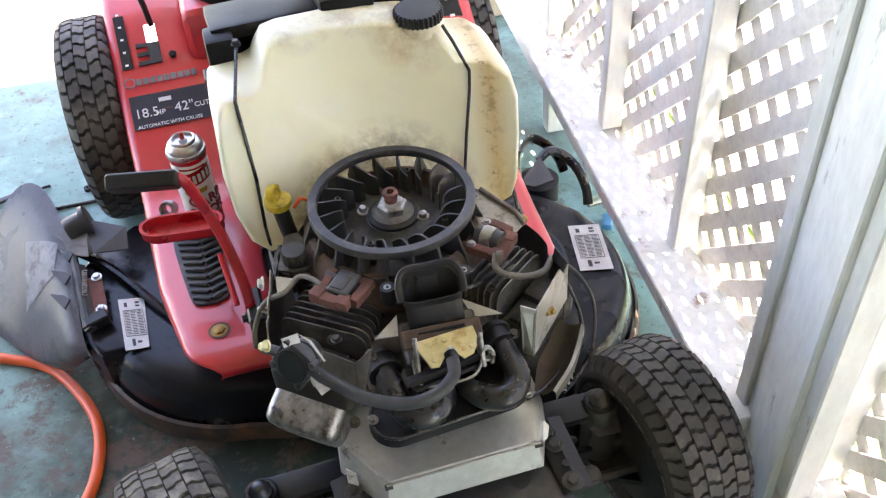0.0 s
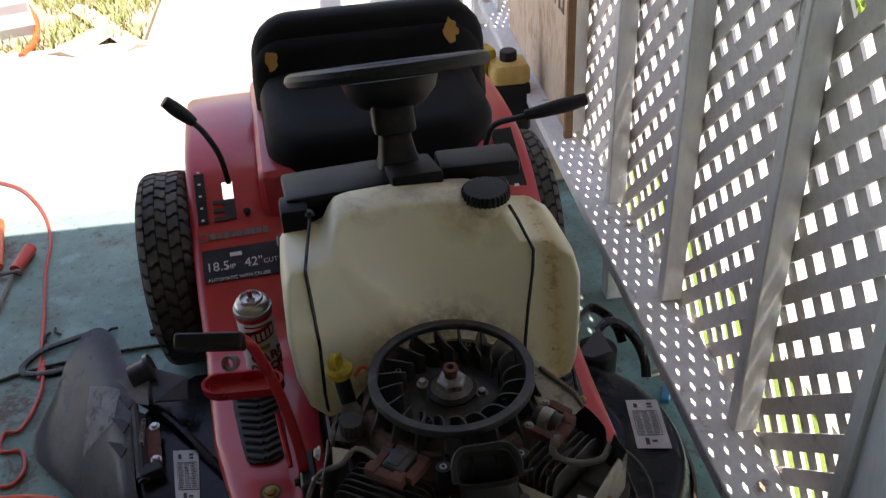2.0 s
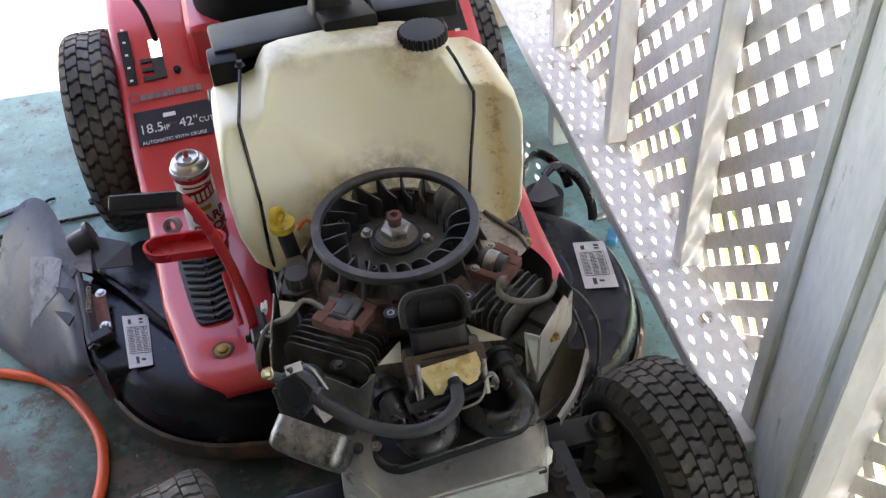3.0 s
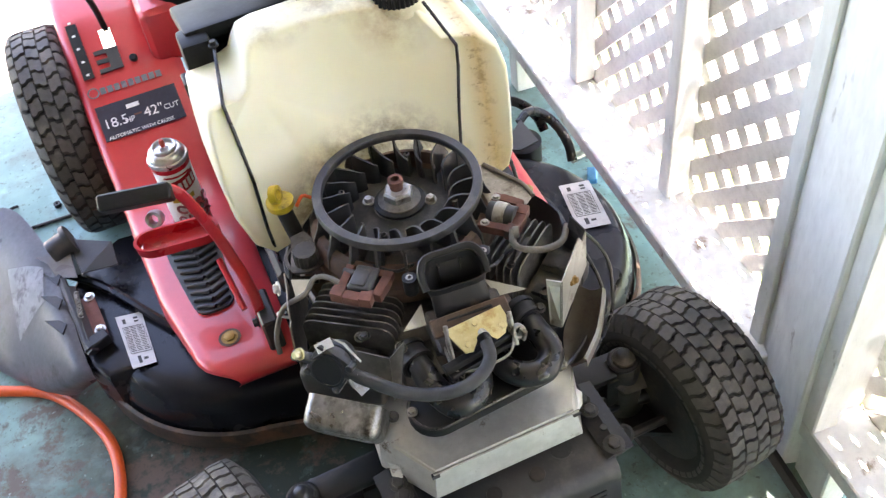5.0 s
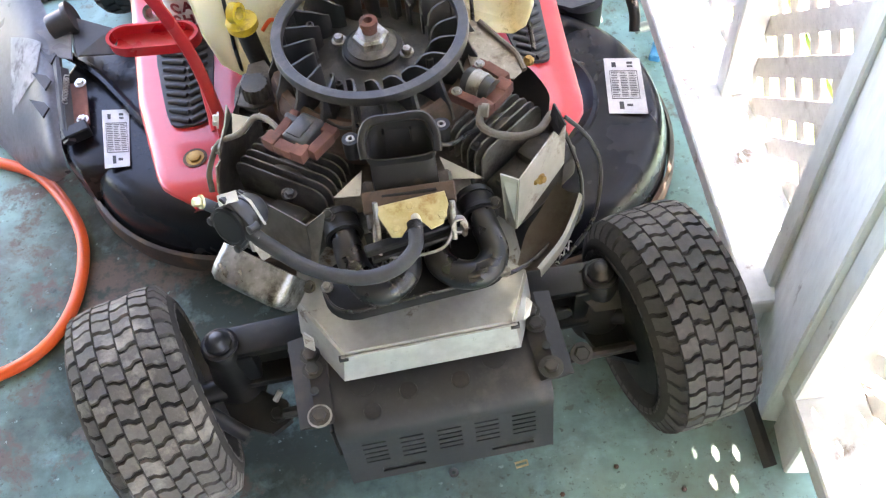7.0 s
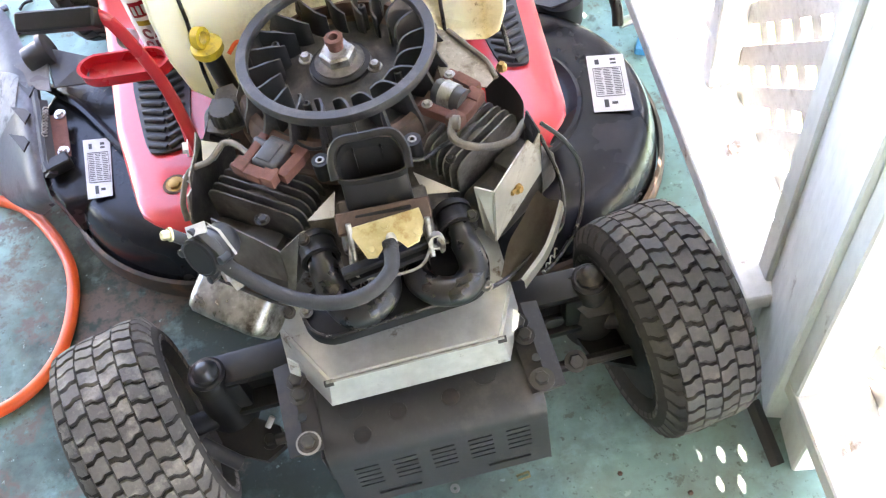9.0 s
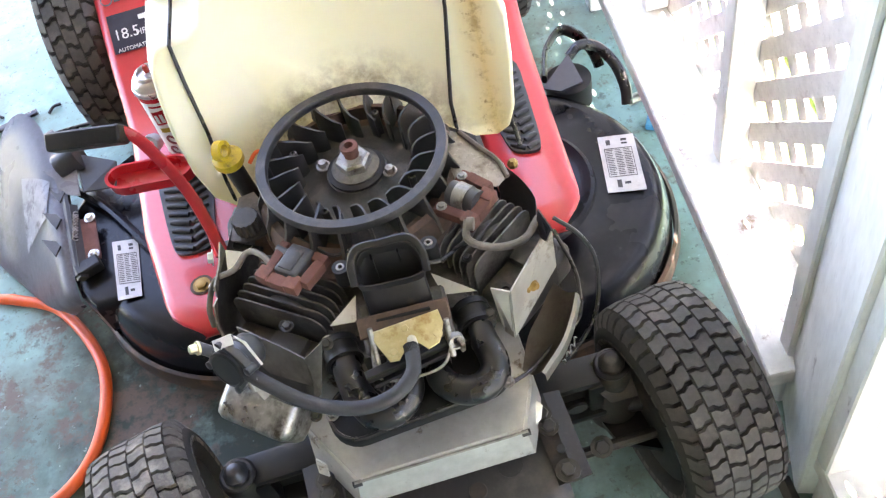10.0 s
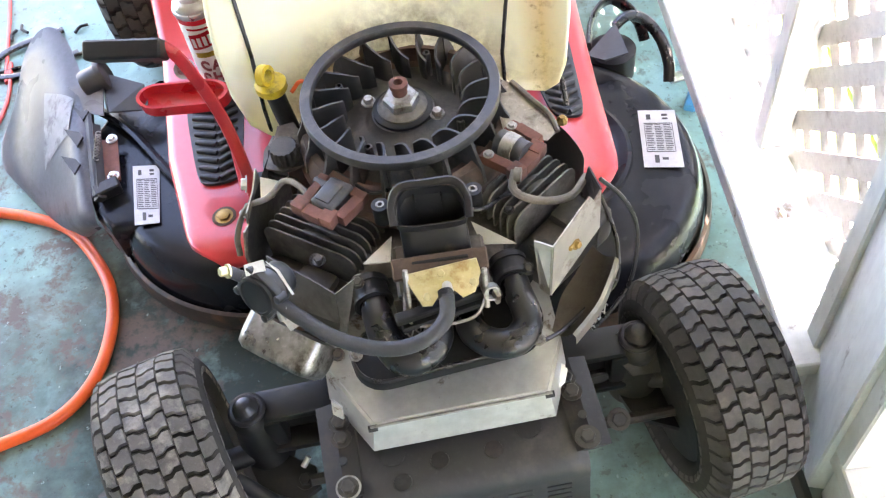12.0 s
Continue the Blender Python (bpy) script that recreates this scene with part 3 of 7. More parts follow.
def slats(parent, x, y0, y1, z0, z1, pitch, w, sign, shift):
    """Strips at 45 degrees, cut to the panel."""
    step = pitch * math.sqrt(2)
    k = 0
    c = y0 - (z1 - z0) + shift
    while c < y1 + (z1 - z0):
        # line: y = c + sign * (z - zm)
        pts = []
        for z in (z0, z1):
            pts.append((c + (z - z0 if sign > 0 else z1 - z), z))
        (ya, za), (yb, zb) = pts
        t0, t1 = 0.0, 1.0
        dy = yb - ya
        for lim, s in ((y0, 1), (y1, -1)):
            fa, fb = s * (ya - lim), s * (yb - lim)
            if fa < 0 and fb < 0:
                t0, t1 = 1, 0
            elif fa < 0:
                t0 = max(t0, fa / (fa - fb))
            elif fb < 0:
                t1 = min(t1, fa / (fa - fb))
        if t1 - t0 > 0.02:
            a = Vector((x, ya + dy * t0, za + (zb - za) * t0))
            b = Vector((x, ya + dy * t1, za + (zb - za) * t1))
            board("slat", (a + b) / 2, (0.007, w, (b - a).length), parent, (-45 * sign + random.uniform(-0.4, 0.4), 0, 0), "slat", 0.0)
        c += step


slats(wall, WX + 0.0115, -1.5, 3.1, 0.06, 1.75, 0.0707, 0.0355, 1, -0.01)
slats(wall, WX + 0.004, -1.5, 3.1, 0.06, 1.75, 0.0707, 0.0355, -1, -0.03)

# far return of the wall
wall2 = empty("wall_north", "short white lattice return at the end of the porch", "lattice wall", kind="structure")
board("sill_board", (0.55, 3.24, 0.139), (0.10, 0.16, 0.038), wall2)
board("panel", (0.60, 3.0, 0.75), (0.02, 0.32, 1.3), wall2)
slats(wall2, 0.50, 3.36, 5.6, 0.02, 1.35, 0.0707, 0.038, 1, 0.0)
slats(wall2, 0.5075, 3.36, 5.6, 0.02, 1.35, 0.0707, 0.038, -1, 0.0)
board("sill_board", (0.49, 4.5, 0.03), (0.06, 2.2, 0.04), wall2)

sheet = empty("plywood_sheet", "bare plywood sheet with printed stamp, leaning on the lattice", "plywood")
bm = bmesh.new()
box(bm, (0.612, 2.12, 0.80), (0.012, 1.02, 1.52), None, 0.001)
fin("panel", bm, "plywood", sheet)
bm = bmesh.new()
box(bm, (0.604, 1.60, 0.80), (0.026, 0.022, 1.52), None, 0.001)
fin("edge_strip", bm, "ply_edge", sheet, "dark brown batten")
STAMP_A, STAMP_B = Vector((0.6040, 1.6520, 0.5860)), Vector((0.6040, 2.4220, 0.5790))
for i in range(15):
    p = STAMP_A.lerp(STAMP_B, i / 14)
    bm = bmesh.new()
    box(bm, (0, 0, 0), (0.001, 0.010 + 0.006 * (i % 3), 0.075), None)
    if i % 2:
        box(bm, (0, 0.012, 0.030 - 0.06 * (i % 4 == 1)), (0.001, 0.03, 0.012), None)
    bmesh.ops.transform(bm, matrix=Matrix.Translation(p), verts=bm.verts)
    fin("stamp_bar", bm, "faded_ink", sheet)

house = empty("house_wall", "white lap siding corner of the house across the patio", "house wall", (-1.62, 3.55, -0.06), 17, kind="structure")
for i in range(14):
    bm = bmesh.new()
    box(bm, (-0.9, 1.5, 0.06 + i * 0.115), (1.8, 3.0, 0.12), (0, 0, 0), 0.002)
    for v in bm.verts:
        if v.co.z > 0.06 + i * 0.115:
            v.co.x -= 0.012 if v.co.x > -0.1 else 0
            v.co.y += 0.012 if v.co.y < 0.1 else 0
    fin("siding_board", bm, "siding", house)


# ---- the lawn tractor: x to its side, y towards its rear ----
tractor = empty("lawn_tractor", "red and black riding lawn tractor with its engine open", "lawn tractor", (0, 0, 0), 4.45)


def tyre_mesh(R, w, rim_r, lugs, rows, lug_h=0.006, tread=False):
    bm = bmesh.new()
    h = w / 2
    prof = [(rim_r, -h * 0.72), (rim_r + 0.012, -h * 0.95), (rim_r + (R - rim_r) * 0.5, -h), (R - 0.030, -h * 0.97), (R - 0.014, -h * 0.86), (R - 0.006, -h * 0.6),
            (R - 0.003, 0), (R - 0.006, h * 0.6), (R - 0.014, h * 0.86), (R - 0.030, h * 0.97), (rim_r + (R - rim_r) * 0.5, h), (rim_r + 0.012, h * 0.95), (rim_r, h * 0.72)]
    if not tread:
        return ring_lathe(bm, prof, 56)
    # interlocking turf blocks, each a short zigzag across the tread
    shape = [(-0.50, -0.475), (-0.50, -0.14), (-0.30, 0.12), (-0.30, 0.475), (0.50, 0.475), (0.50, 0.14), (0.30, -0.12), (0.30, -0.475)]
    tw = w * 1.02
    cell = tw / rows

    def place(u, v, up):
        # u: angle, v: across
        q = min(1.0, abs(v) / h)
        r = R - 0.003 - 0.011 * max(0, q - 0.45) ** 1.6 / 0.38 - (0.034 * (q - 0.84) / 0.16 if q > 0.84 else 0)
        r += up
        return Vector((r * math.cos(u), r * math.sin(u), math.copysign(min(abs(v), h * 0.985 + up * 0.6), v)))

    step = 2 * math.pi / lugs
    for j in range(rows):
        for i in range(lugs):
            u0 = (i + (0.5 if j % 2 else 0)) * step
            v0 = (j + 0.5) * cell - tw / 2
            flip = -1 if j % 2 else 1
            wear = random.uniform(0.7, 1.0)
            skew = random.uniform(-0.02, 0.02)
            lo, hi = [], []
            for a, b in shape:
                a += skew
                lo.append(bm.verts.new(place(u0 + a * step, v0 + flip * b * cell, -0.003)))
                hi.append(bm.verts.new(place(u0 + a * 0.93 * step, v0 + flip * b * 0.95 * cell, lug_h * wear)))
            n = len(lo)
            bm.faces.new(hi)
            for k in range(n):
                bm.faces.new((lo[k], lo[(k + 1) % n], hi[(k + 1) % n], hi[k]))
    return bm


def wheel(x, y, R, w, rim_r, lugs, rows, steer, lean, side, rubber="tyre", label="worn interlocking turf tread blocks"):
    e = new("wheel")
    e.parent = tractor
    e.matrix_local = pose(x, y, R + 0.003, 0, 90 + lean, steer)
    fin("tyre", tyre_mesh(R - 0.001, w, rim_r, lugs, rows), "tyre_groove_shade", e, "black rubber turf tyre with worn dusty tread, darkened for groove shade", ang=50)
    tagged(fin("tread", tyre_mesh(R, w, rim_r, lugs, rows, tread=True), rubber, e, label, ang=50), kind="stuff")
    bm = bmesh.new()
    h = w / 2
    s = side
    lathe(bm, [(rim_r + 0.004, s * h * 0.80), (rim_r - 0.006, s * h * 0.74), (rim_r - 0.012, -s * h * 0.25), (rim_r * 0.78, -s * h * 0.32), (rim_r * 0.72, -s * h * 0.10), (rim_r * 0.60, -s * h * 0.06), (rim_r * 0.35, s * h * 0.1), (0, s * h * 0.1)], 28)
    lathe(bm, [(rim_r + 0.004, -s * h * 0.80), (rim_r - 0.006, -s * h * 0.74), (rim_r - 0.012, -s * h * 0.5), (rim_r * 0.5, -s * h * 0.45), (0, -s * h * 0.45)], 28)
    fin("rim", bm, "rim_grime", e, "dark grimy painted steel rim")
    bm = bmesh.new()
    lathe(bm, [(0.028, -s * h * 0.5), (0.028, s * h * 0.45), (0.02, s * h * 0.5), (0, s * h * 0.5)], 16)
    fin("hub", bm, "rim_grime", e)
    return e


wheel(0.378, -0.278, 0.176, 0.160, 0.105, 38, 6, 9, 0, -1)
wheel(-0.430, -0.262, 0.176, 0.168, 0.105, 38, 6, 15, 0, 1, "tyre_muddy_sunlit", "turf tread blocks caked with dried mud, made paler for sunlight")
wheel(-0.522, 0.985, 0.25, 0.135, 0.11, 40, 5, 0, 0, -1)
wheel(0.402, 1.0, 0.235, 0.13, 0.11, 40, 5, 0, 0, 1)

# mower deck: shell of two lobes
deck = new("mower_deck")
deck.parent = tractor


def lobe_outline(grow=0.0, n=40):
    """Hull of the two cutter circles."""
    a, b = Vector((-0.275, 0.395)), Vector((0.235, 0.233))
    ra, rb = 0.330 + grow, 0.312 + grow
    out = []
    for k in range(n + 1):
        t = radians(-98 + 190 * k / n)
        out.append((b.x + rb * math.cos(t), b.y + rb * math.sin(t)))
    for k in range(n + 1):
        t = radians(92 + 170 * k / n)
        out.append((a.x + ra * math.cos(t), a.y + ra * math.sin(t)))
    return out


bm = bmesh.new()
rings = []
for g, z in ((0.0, 0.045), (-0.002, 0.080), (-0.010, 0.120), (-0.020, 0.145), (-0.030, 0.158), (-0.042, 0.165), (-0.060, 0.169), (-0.10, 0.172), (-0.125, 0.173)):
    rings.append([(x, y, z) for x, y in lobe_outline(g)])
loft(bm, rings)
fin("deck_shell", bm, "deck", deck, "black enamelled stamped steel deck shell", ang=40)
bm = bmesh.new()
rings = [[(x, y, z) for x, y in lobe_outline(g)] for g, z in ((0.003, 0.040), (0.014, 0.040), (0.0155, 0.046), (0.0125, 0.070), (0.010, 0.078), (0.003, 0.082))]
loft(bm, rings, caps=False)
fin("deck_skirt", bm, "skirt_rust", deck, "rust-eaten lower band of the deck")


def part(name, parent, mat, make, label="", ang=35):
    bm = bmesh.new()
    make(bm)
    return fin(name, bm, mat, parent, label, ang)


def knurl(c, r, h, mat, parent, name, label="", n=20):
    """A cap with a ribbed side."""
    bm = bmesh.new()
    rings = []
    for f, z in ((0.94, 0), (1.0, h * 0.1), (1.0, h * 0.85), (0.93, h), (0.75, h * 1.02)):
        ring = []
        for i in range(n * 4):
            a = 2 * math.pi * i / (n * 4)
            rr = r * f * (1.0 if i % 4 < 2 else 0.93)
            ring.append((c[0] + rr * math.cos(a), c[1] + rr * math.sin(a), c[2] + z))
        rings.append(ring)
    loft(bm, rings)
    return fin(name, bm, mat, parent, label)


# ---- deck details ----
def deck_label(corners, parent):
    """Warning label: paper sheet with rows of bars."""
    a, b, c, d = [Vector(p) for p in corners]
    bm = bmesh.new()
    plate(bm, [a, b, c, d], 0.0012)
    fin("warning_label", bm, "label", parent, "white paper warning label with black print")
    bm = bmesh.new()
    up = (b - a).cross(d - a).normalized() * 0.0012
    if up.z < 0:
        up = -up

    def at(u, v):
        return a + (b - a) * u + (d - a) * v + up

    def bar(u0, v0, u1, v1):
        plate(bm, [at(u0, v0), at(u1, v0), at(u1, v1), at(u0, v1)], 0.0005)
    for col in range(3):
        for r in range(15):
            bar(0.16 + col * 0.24, 0.262 + r * 0.031, 0.16 + col * 0.24 + random.uniform(0.15, 0.215), 0.262 + r * 0.031 + 0.010)
    bar(0.12, 0.235, 0.88, 0.245)
    bar(0.12, 0.235, 0.135, 0.74)
    bar(0.865, 0.235, 0.88, 0.74)
    bar(0.12, 0.735, 0.88, 0.745)
    bar(0.2, 0.08, 0.32, 0.17)
    bar(0.62, 0.07, 0.78, 0.11)
    bar(0.62, 0.14, 0.78, 0.17)
    bar(0.30, 0.80, 0.42, 0.93)
    bar(0.5, 0.84, 0.66, 0.88)
    fin("print", bm, "ink", parent)


deck_label([(0.4400, 0.2980, 0.1750), (0.5070, 0.2820, 0.1750), (0.4810, 0.1410, 0.1750), (0.4120, 0.1580, 0.1750)], deck)
deck_label([(-0.5420, 0.4020, 0.1750), (-0.4880, 0.3910, 0.1750), (-0.4840, 0.2440, 0.1750), (-0.5310, 0.2490, 0.1750)], deck)
part("spindle_dome", deck, "deck", lambda bm: (lathe(bm, [(0.160, 0.168), (0.154, 0.179), (0.147, 0.182), (0.132, 0.176), (0.12, 0.174), (0, 0.176)], 48, Matrix.Translation((0.25, 0.235, 0)))), "ringed black dome pressed into the deck")
part("spindle_dome", deck, "deck", lambda bm: (lathe(bm, [(0.165, 0.168), (0.158, 0.180), (0.148, 0.183), (0.130, 0.176), (0, 0.176)], 48, Matrix.Translation((-0.27, 0.31, 0)))), "ringed black dome pressed into the deck")
part("belt_ridge", deck, "deck", lambda bm: tube(bm, [(-0.6430, 0.6010, 0.1800), (-0.5540, 0.5000, 0.1850), (-0.4800, 0.3820, 0.1850), (-0.4330, 0.3050, 0.1800)], 0.010, 8))
part("deck_wing", deck, "deck", lambda bm: slab(bm, [(-0.612, 0.300), (-0.630, 0.360), (-0.638, 0.440), (-0.628, 0.520), (-0.590, 0.590), (-0.500, 0.650), (-0.400, 0.640), (-0.400, 0.420), (-0.500, 0.250), (-0.580, 0.255)], 0.06, 0.171, 0.014, 3), "black deck wing at the discharge side")
# spindle pulley guard beyond the deck on the wall side
part("idler_cover", deck, "black", lambda bm: (lathe(bm, [(0.048, -0.06), (0.048, 0.0), (0.03, 0.008), (0.0, 0.009)], 24, Matrix.Translation((0.4440, 0.4890, 0.1650)))), "black cover over the belt idler")
part("belt_loop", deck, "hose", lambda bm: tube(bm, [(0.3914, 0.4801, 0.19), (0.417, 0.5513, 0.2), (0.4639, 0.5998, 0.2), (0.4955, 0.5803, 0.19), (0.515, 0.5467, 0.17), (0.5232, 0.523, 0.14)], 0.012, 10, flat=(0.006, 0.013)), "black rubber belt")
part("belt_loop", deck, "hose", lambda bm: tube(bm, [(0.4571, 0.5251, 0.19), (0.4883, 0.5387, 0.2), (0.5255, 0.5399, 0.18), (0.5521, 0.5087, 0.15), (0.5589, 0.467, 0.12), (0.5549, 0.4413, 0.09)], 0.012, 10, flat=(0.010, 0.012)), "black rubber belt")
part("guide_plate", deck, "satin_black", lambda bm: plate(bm, [(0.3762, 0.4391, 0.205), (0.4516, 0.5055, 0.215), (0.455, 0.42, 0.21), (0.4066, 0.4167, 0.205)], 0.005), "black belt guide plate")
part("wash_port", deck, "alu", lambda bm: tube(bm, [(0.5720, 0.4780, 0.0600), (0.6190, 0.4830, 0.0600)], 0.012, 12, smooth=False), "bright metal hose port")
part("wash_port_collar", deck, "label", lambda bm: tube(bm, [(0.6090, 0.4810, 0.0600), (0.6250, 0.4830, 0.0600)], 0.016, 12, smooth=False))

# discharge chute: flared plastic shell hinged on the deck
chute = new("discharge_chute")
chute.parent = tractor


def chute_shell(bm):
    back = [(-0.8490, 0.7270, 0.1000), (-0.8080, 0.7890, 0.1700), (-0.7610, 0.8030, 0.2200), (-0.7170, 0.7930, 0.2450), (-0.6840, 0.7600, 0.2450), (-0.6590, 0.7010, 0.2350), (-0.6320, 0.6080, 0.2250), (-0.6230, 0.5660, 0.2150)]
    front = [(-0.9180, 0.7070, 0.0200), (-0.8600, 0.6360, 0.0700), (-0.7860, 0.6030, 0.1200), (-0.7260, 0.5490, 0.1600), (-0.6780, 0.4920, 0.1900), (-0.6530, 0.4530, 0.2000), (-0.6330, 0.4090, 0.2000), (-0.6170, 0.3700, 0.1900)]
    edge = [(-0.9080, 0.6360, 0.0080), (-0.8510, 0.5520, 0.0200), (-0.7830, 0.4620, 0.0400), (-0.7290, 0.3930, 0.0800), (-0.6790, 0.3410, 0.1300), (-0.6470, 0.3090, 0.1600), (-0.6260, 0.2960, 0.1700), (-0.6090, 0.2870, 0.1700)]
    tip = [(-0.8770, 0.5970, 0.0040), (-0.8020, 0.5050, 0.0080), (-0.7420, 0.4250, 0.0150), (-0.7060, 0.3780, 0.0350), (-0.6750, 0.3440, 0.0600), (-0.6500, 0.3220, 0.0900), (-0.6280, 0.3010, 0.1200), (-0.6100, 0.2880, 0.1400)]
    rows = [smooth_path(r, 4) for r in (back, front, edge, tip)]
    columns = [smooth_path(col, 6) for col in zip(*rows)]
    loft(bm, [list(r) for r in zip(*columns)], closed=False)
    bmesh.ops.solidify(bm, geom=bm.faces[:], thickness=0.004)


shell = part("shell", chute, "chute", chute_shell, "faded grey plastic discharge shell", ang=60)
bpy.context.view_layer.update()


def worn_label(bm):
    """A sticker lying on the curved shell."""
    a, b, c, d = Vector((-0.737, 0.650, 0)), Vector((-0.652, 0.575, 0)), Vector((-0.668, 0.495, 0)), Vector((-0.757, 0.505, 0))
    rows = []
    for i in range(9):
        row = []
        for j in range(9):
            p = a.lerp(b, i / 8).lerp(d.lerp(c, i / 8), j / 8)
            met, place, _, _ = shell.ray_cast(Vector((p.x, p.y, 1.0)), Vector((0, 0, -1)))
            row.append(Vector((p.x, p.y, (place.z if met else 0.2) + 0.0025)))
        rows.append(row)
    loft(bm, rows, closed=False)
    bmesh.ops.solidify(bm, geom=bm.faces[:], thickness=0.001)


part("worn_label", chute, "worn", worn_label, "torn pale sticker")
part("flange", chute, "chute", lambda bm: (plate(bm, [(-0.6620, 0.5970, 0.2350), (-0.5880, 0.5830, 0.2350), (-0.5900, 0.5160, 0.2150), (-0.6300, 0.5350, 0.2150), (-0.6410, 0.5770, 0.2250)], 0.004)))
for q in ((-0.6320, 0.5520, 0.2150), (-0.6380, 0.4810, 0.2150), (-0.6400, 0.4130, 0.2100)):
    part("rib", chute, "black", lambda bm, q=q: plate(bm, [Vector(q), Vector(q) + Vector((-0.03, 0.015, 0)), Vector(q) + Vector((0.0, -0.04, 0)), Vector(q) + Vector((0.012, -0.02, 0.004))], 0.004))
part("hinge_bar", chute, "dark_steel", lambda bm: tube(bm, [(-0.6230, 0.5300, 0.2100), (-0.6070, 0.3980, 0.2050), (-0.6010, 0.3230, 0.1900)], 0.009, 8, smooth=False), "dark steel hinge rod")
part("hinge_channel", chute, "dark_steel", lambda bm: (tube(bm, [(-0.612, 0.500, 0.206), (-0.600, 0.400, 0.203), (-0.594, 0.315, 0.190)], 0.01, 4, smooth=False, flat=(0.012, 0.010)),), "dark steel hinge channel")
part("hinge_spring", chute, "dirty_steel", lambda bm: tube(bm, [Vector((-0.598, 0.470 - 0.0022 * k, 0.216)) + Vector((0.005 * math.cos(k * 1.7), 0, 0.005 * math.sin(k * 1.7))) for k in range(34)], 0.0013, 5, 3), "coiled return spring")
part("hinge_bracket", deck, "rust_red", lambda bm: (plate(bm, [(-0.6050, 0.4680, 0.1950), (-0.5700, 0.4670, 0.1900), (-0.5590, 0.3600, 0.1850), (-0.5940, 0.3570, 0.1900)], 0.006), plate(bm, [(-0.6080, 0.4740, 0.1900), (-0.5940, 0.3570, 0.1900), (-0.6020, 0.3760, 0.1700), (-0.6150, 0.4950, 0.1700)], 0.004)), "rusted chute hinge bracket")
part("hinge_bolt", deck, "steel", lambda bm: bolt(bm, (-0.5790, 0.4660, 0.1950), 0.008, 0.008))
part("hinge_bolt", deck, "steel", lambda bm: bolt(bm, (-0.5720, 0.3700, 0.1900), 0.008, 0.008))
part("hinge_block", deck, "black", lambda bm: box(bm, (-0.5820, 0.3390, 0.1900), (0.05, 0.03, 0.025), (0, 0, 20), 0.003))
part("hanger_bracket", deck, "satin_black", lambda bm: (plate(bm, [(-0.5890, 0.6150, 0.2400), (-0.5010, 0.5570, 0.2400), (-0.5030, 0.5040, 0.2200), (-0.5750, 0.5160, 0.2200)], 0.005), plate(bm, [(-0.5890, 0.6150, 0.2400), (-0.5750, 0.5160, 0.2200), (-0.5930, 0.5510, 0.1900), (-0.6120, 0.6560, 0.2000)], 0.005)), "black steel deck hanger")
part("anti_scalp_roller", deck, "satin_black", lambda bm: lathe(bm, [(0.026, -0.030), (0.028, -0.026), (0.028, 0.010), (0.036, 0.011), (0.037, 0.022), (0.034, 0.024)], 18, Matrix.Translation((-0.5990, 0.6000, 0.2400)) @ pose(0, 0, 0, 0, 78, 10)))

# ---- running boards and rear fenders: one red pressing on each side ----
def fender_profile():
    """Height of the pressing against distance towards the rear."""
    return [(0.047, 0.250), (0.043, 0.260), (0.045, 0.268), (0.052, 0.277), (0.066, 0.283), (0.088, 0.285), (0.115, 0.285), (0.14, 0.285), (0.30, 0.285), (0.50, 0.285), (0.575, 0.292), (0.63, 0.322), (0.70, 0.366),
            (0.80, 0.424), (0.90, 0.481), (0.945, 0.506), (0.97, 0.520), (1.02, 0.540), (1.08, 0.552), (1.16, 0.557), (1.26, 0.556), (1.36, 0.548), (1.44, 0.52), (1.49, 0.45)]


def fender(side):
    bm = bmesh.new()
    rings = []
    for y, z in fender_profile():
        if z > 0.40:
            z = 0.40 + (z - 0.40) * (1.0 if side < 0 else 0.80)
        f = min(1, max(0, (y - 0.04) / 0.30))
        xo = 0.385 + 0.060 * f + 0.014 * min(1, max(0, (y - 0.34) / 0.4)) if side < 0 else 0.342 + 0.065 * min(1, max(0, (y - 0.1) / 0.8))
        xi = 0.225 if side < 0 else 0.215
        nose = max(0.0, 1 - (y - 0.043) / 0.085)
        xo -= 0.048 * nose ** 2.8
        xi += 0.012 * nose ** 2.2
        row = []
        for x, dz in ((xi, -0.05), (xi, -0.012), (xi + 0.012, 0), (xi + (xo - xi) * 0.52, 0.001), (xi + (xo - xi) * 0.64, 0.001), (xo - 0.022, 0.0), (xo - 0.006, -0.007), (xo, -0.022), (xo + 0.002, -0.07)):
            row.append((side * x, y, z + dz * min(1.0, 0.03 + max(0.0, y - 0.045) / 0.25)))
        rings.append(row + [(x * 0.994, y + 0.002, z - 0.003) for x, y, z in row[::-1]])
    loft(bm, rings)
    if side < 0:
        # lever slot, open at its head
        hole = [f for f in bm.faces if 0.90 < f.calc_center_median().y < 0.945 and -0.385 < f.calc_center_median().x < -0.345]
        bmesh.ops.delete(bm, geom=hole, context="FACES")
    return bm


fender_l = fin("fender", fender(-1), "red_paint", tractor, "red pressed steel running board and rear fender", ang=45)
fender_r = fin("fender", fender(1), "red_paint", tractor, "red pressed steel running board and rear fender", ang=45)


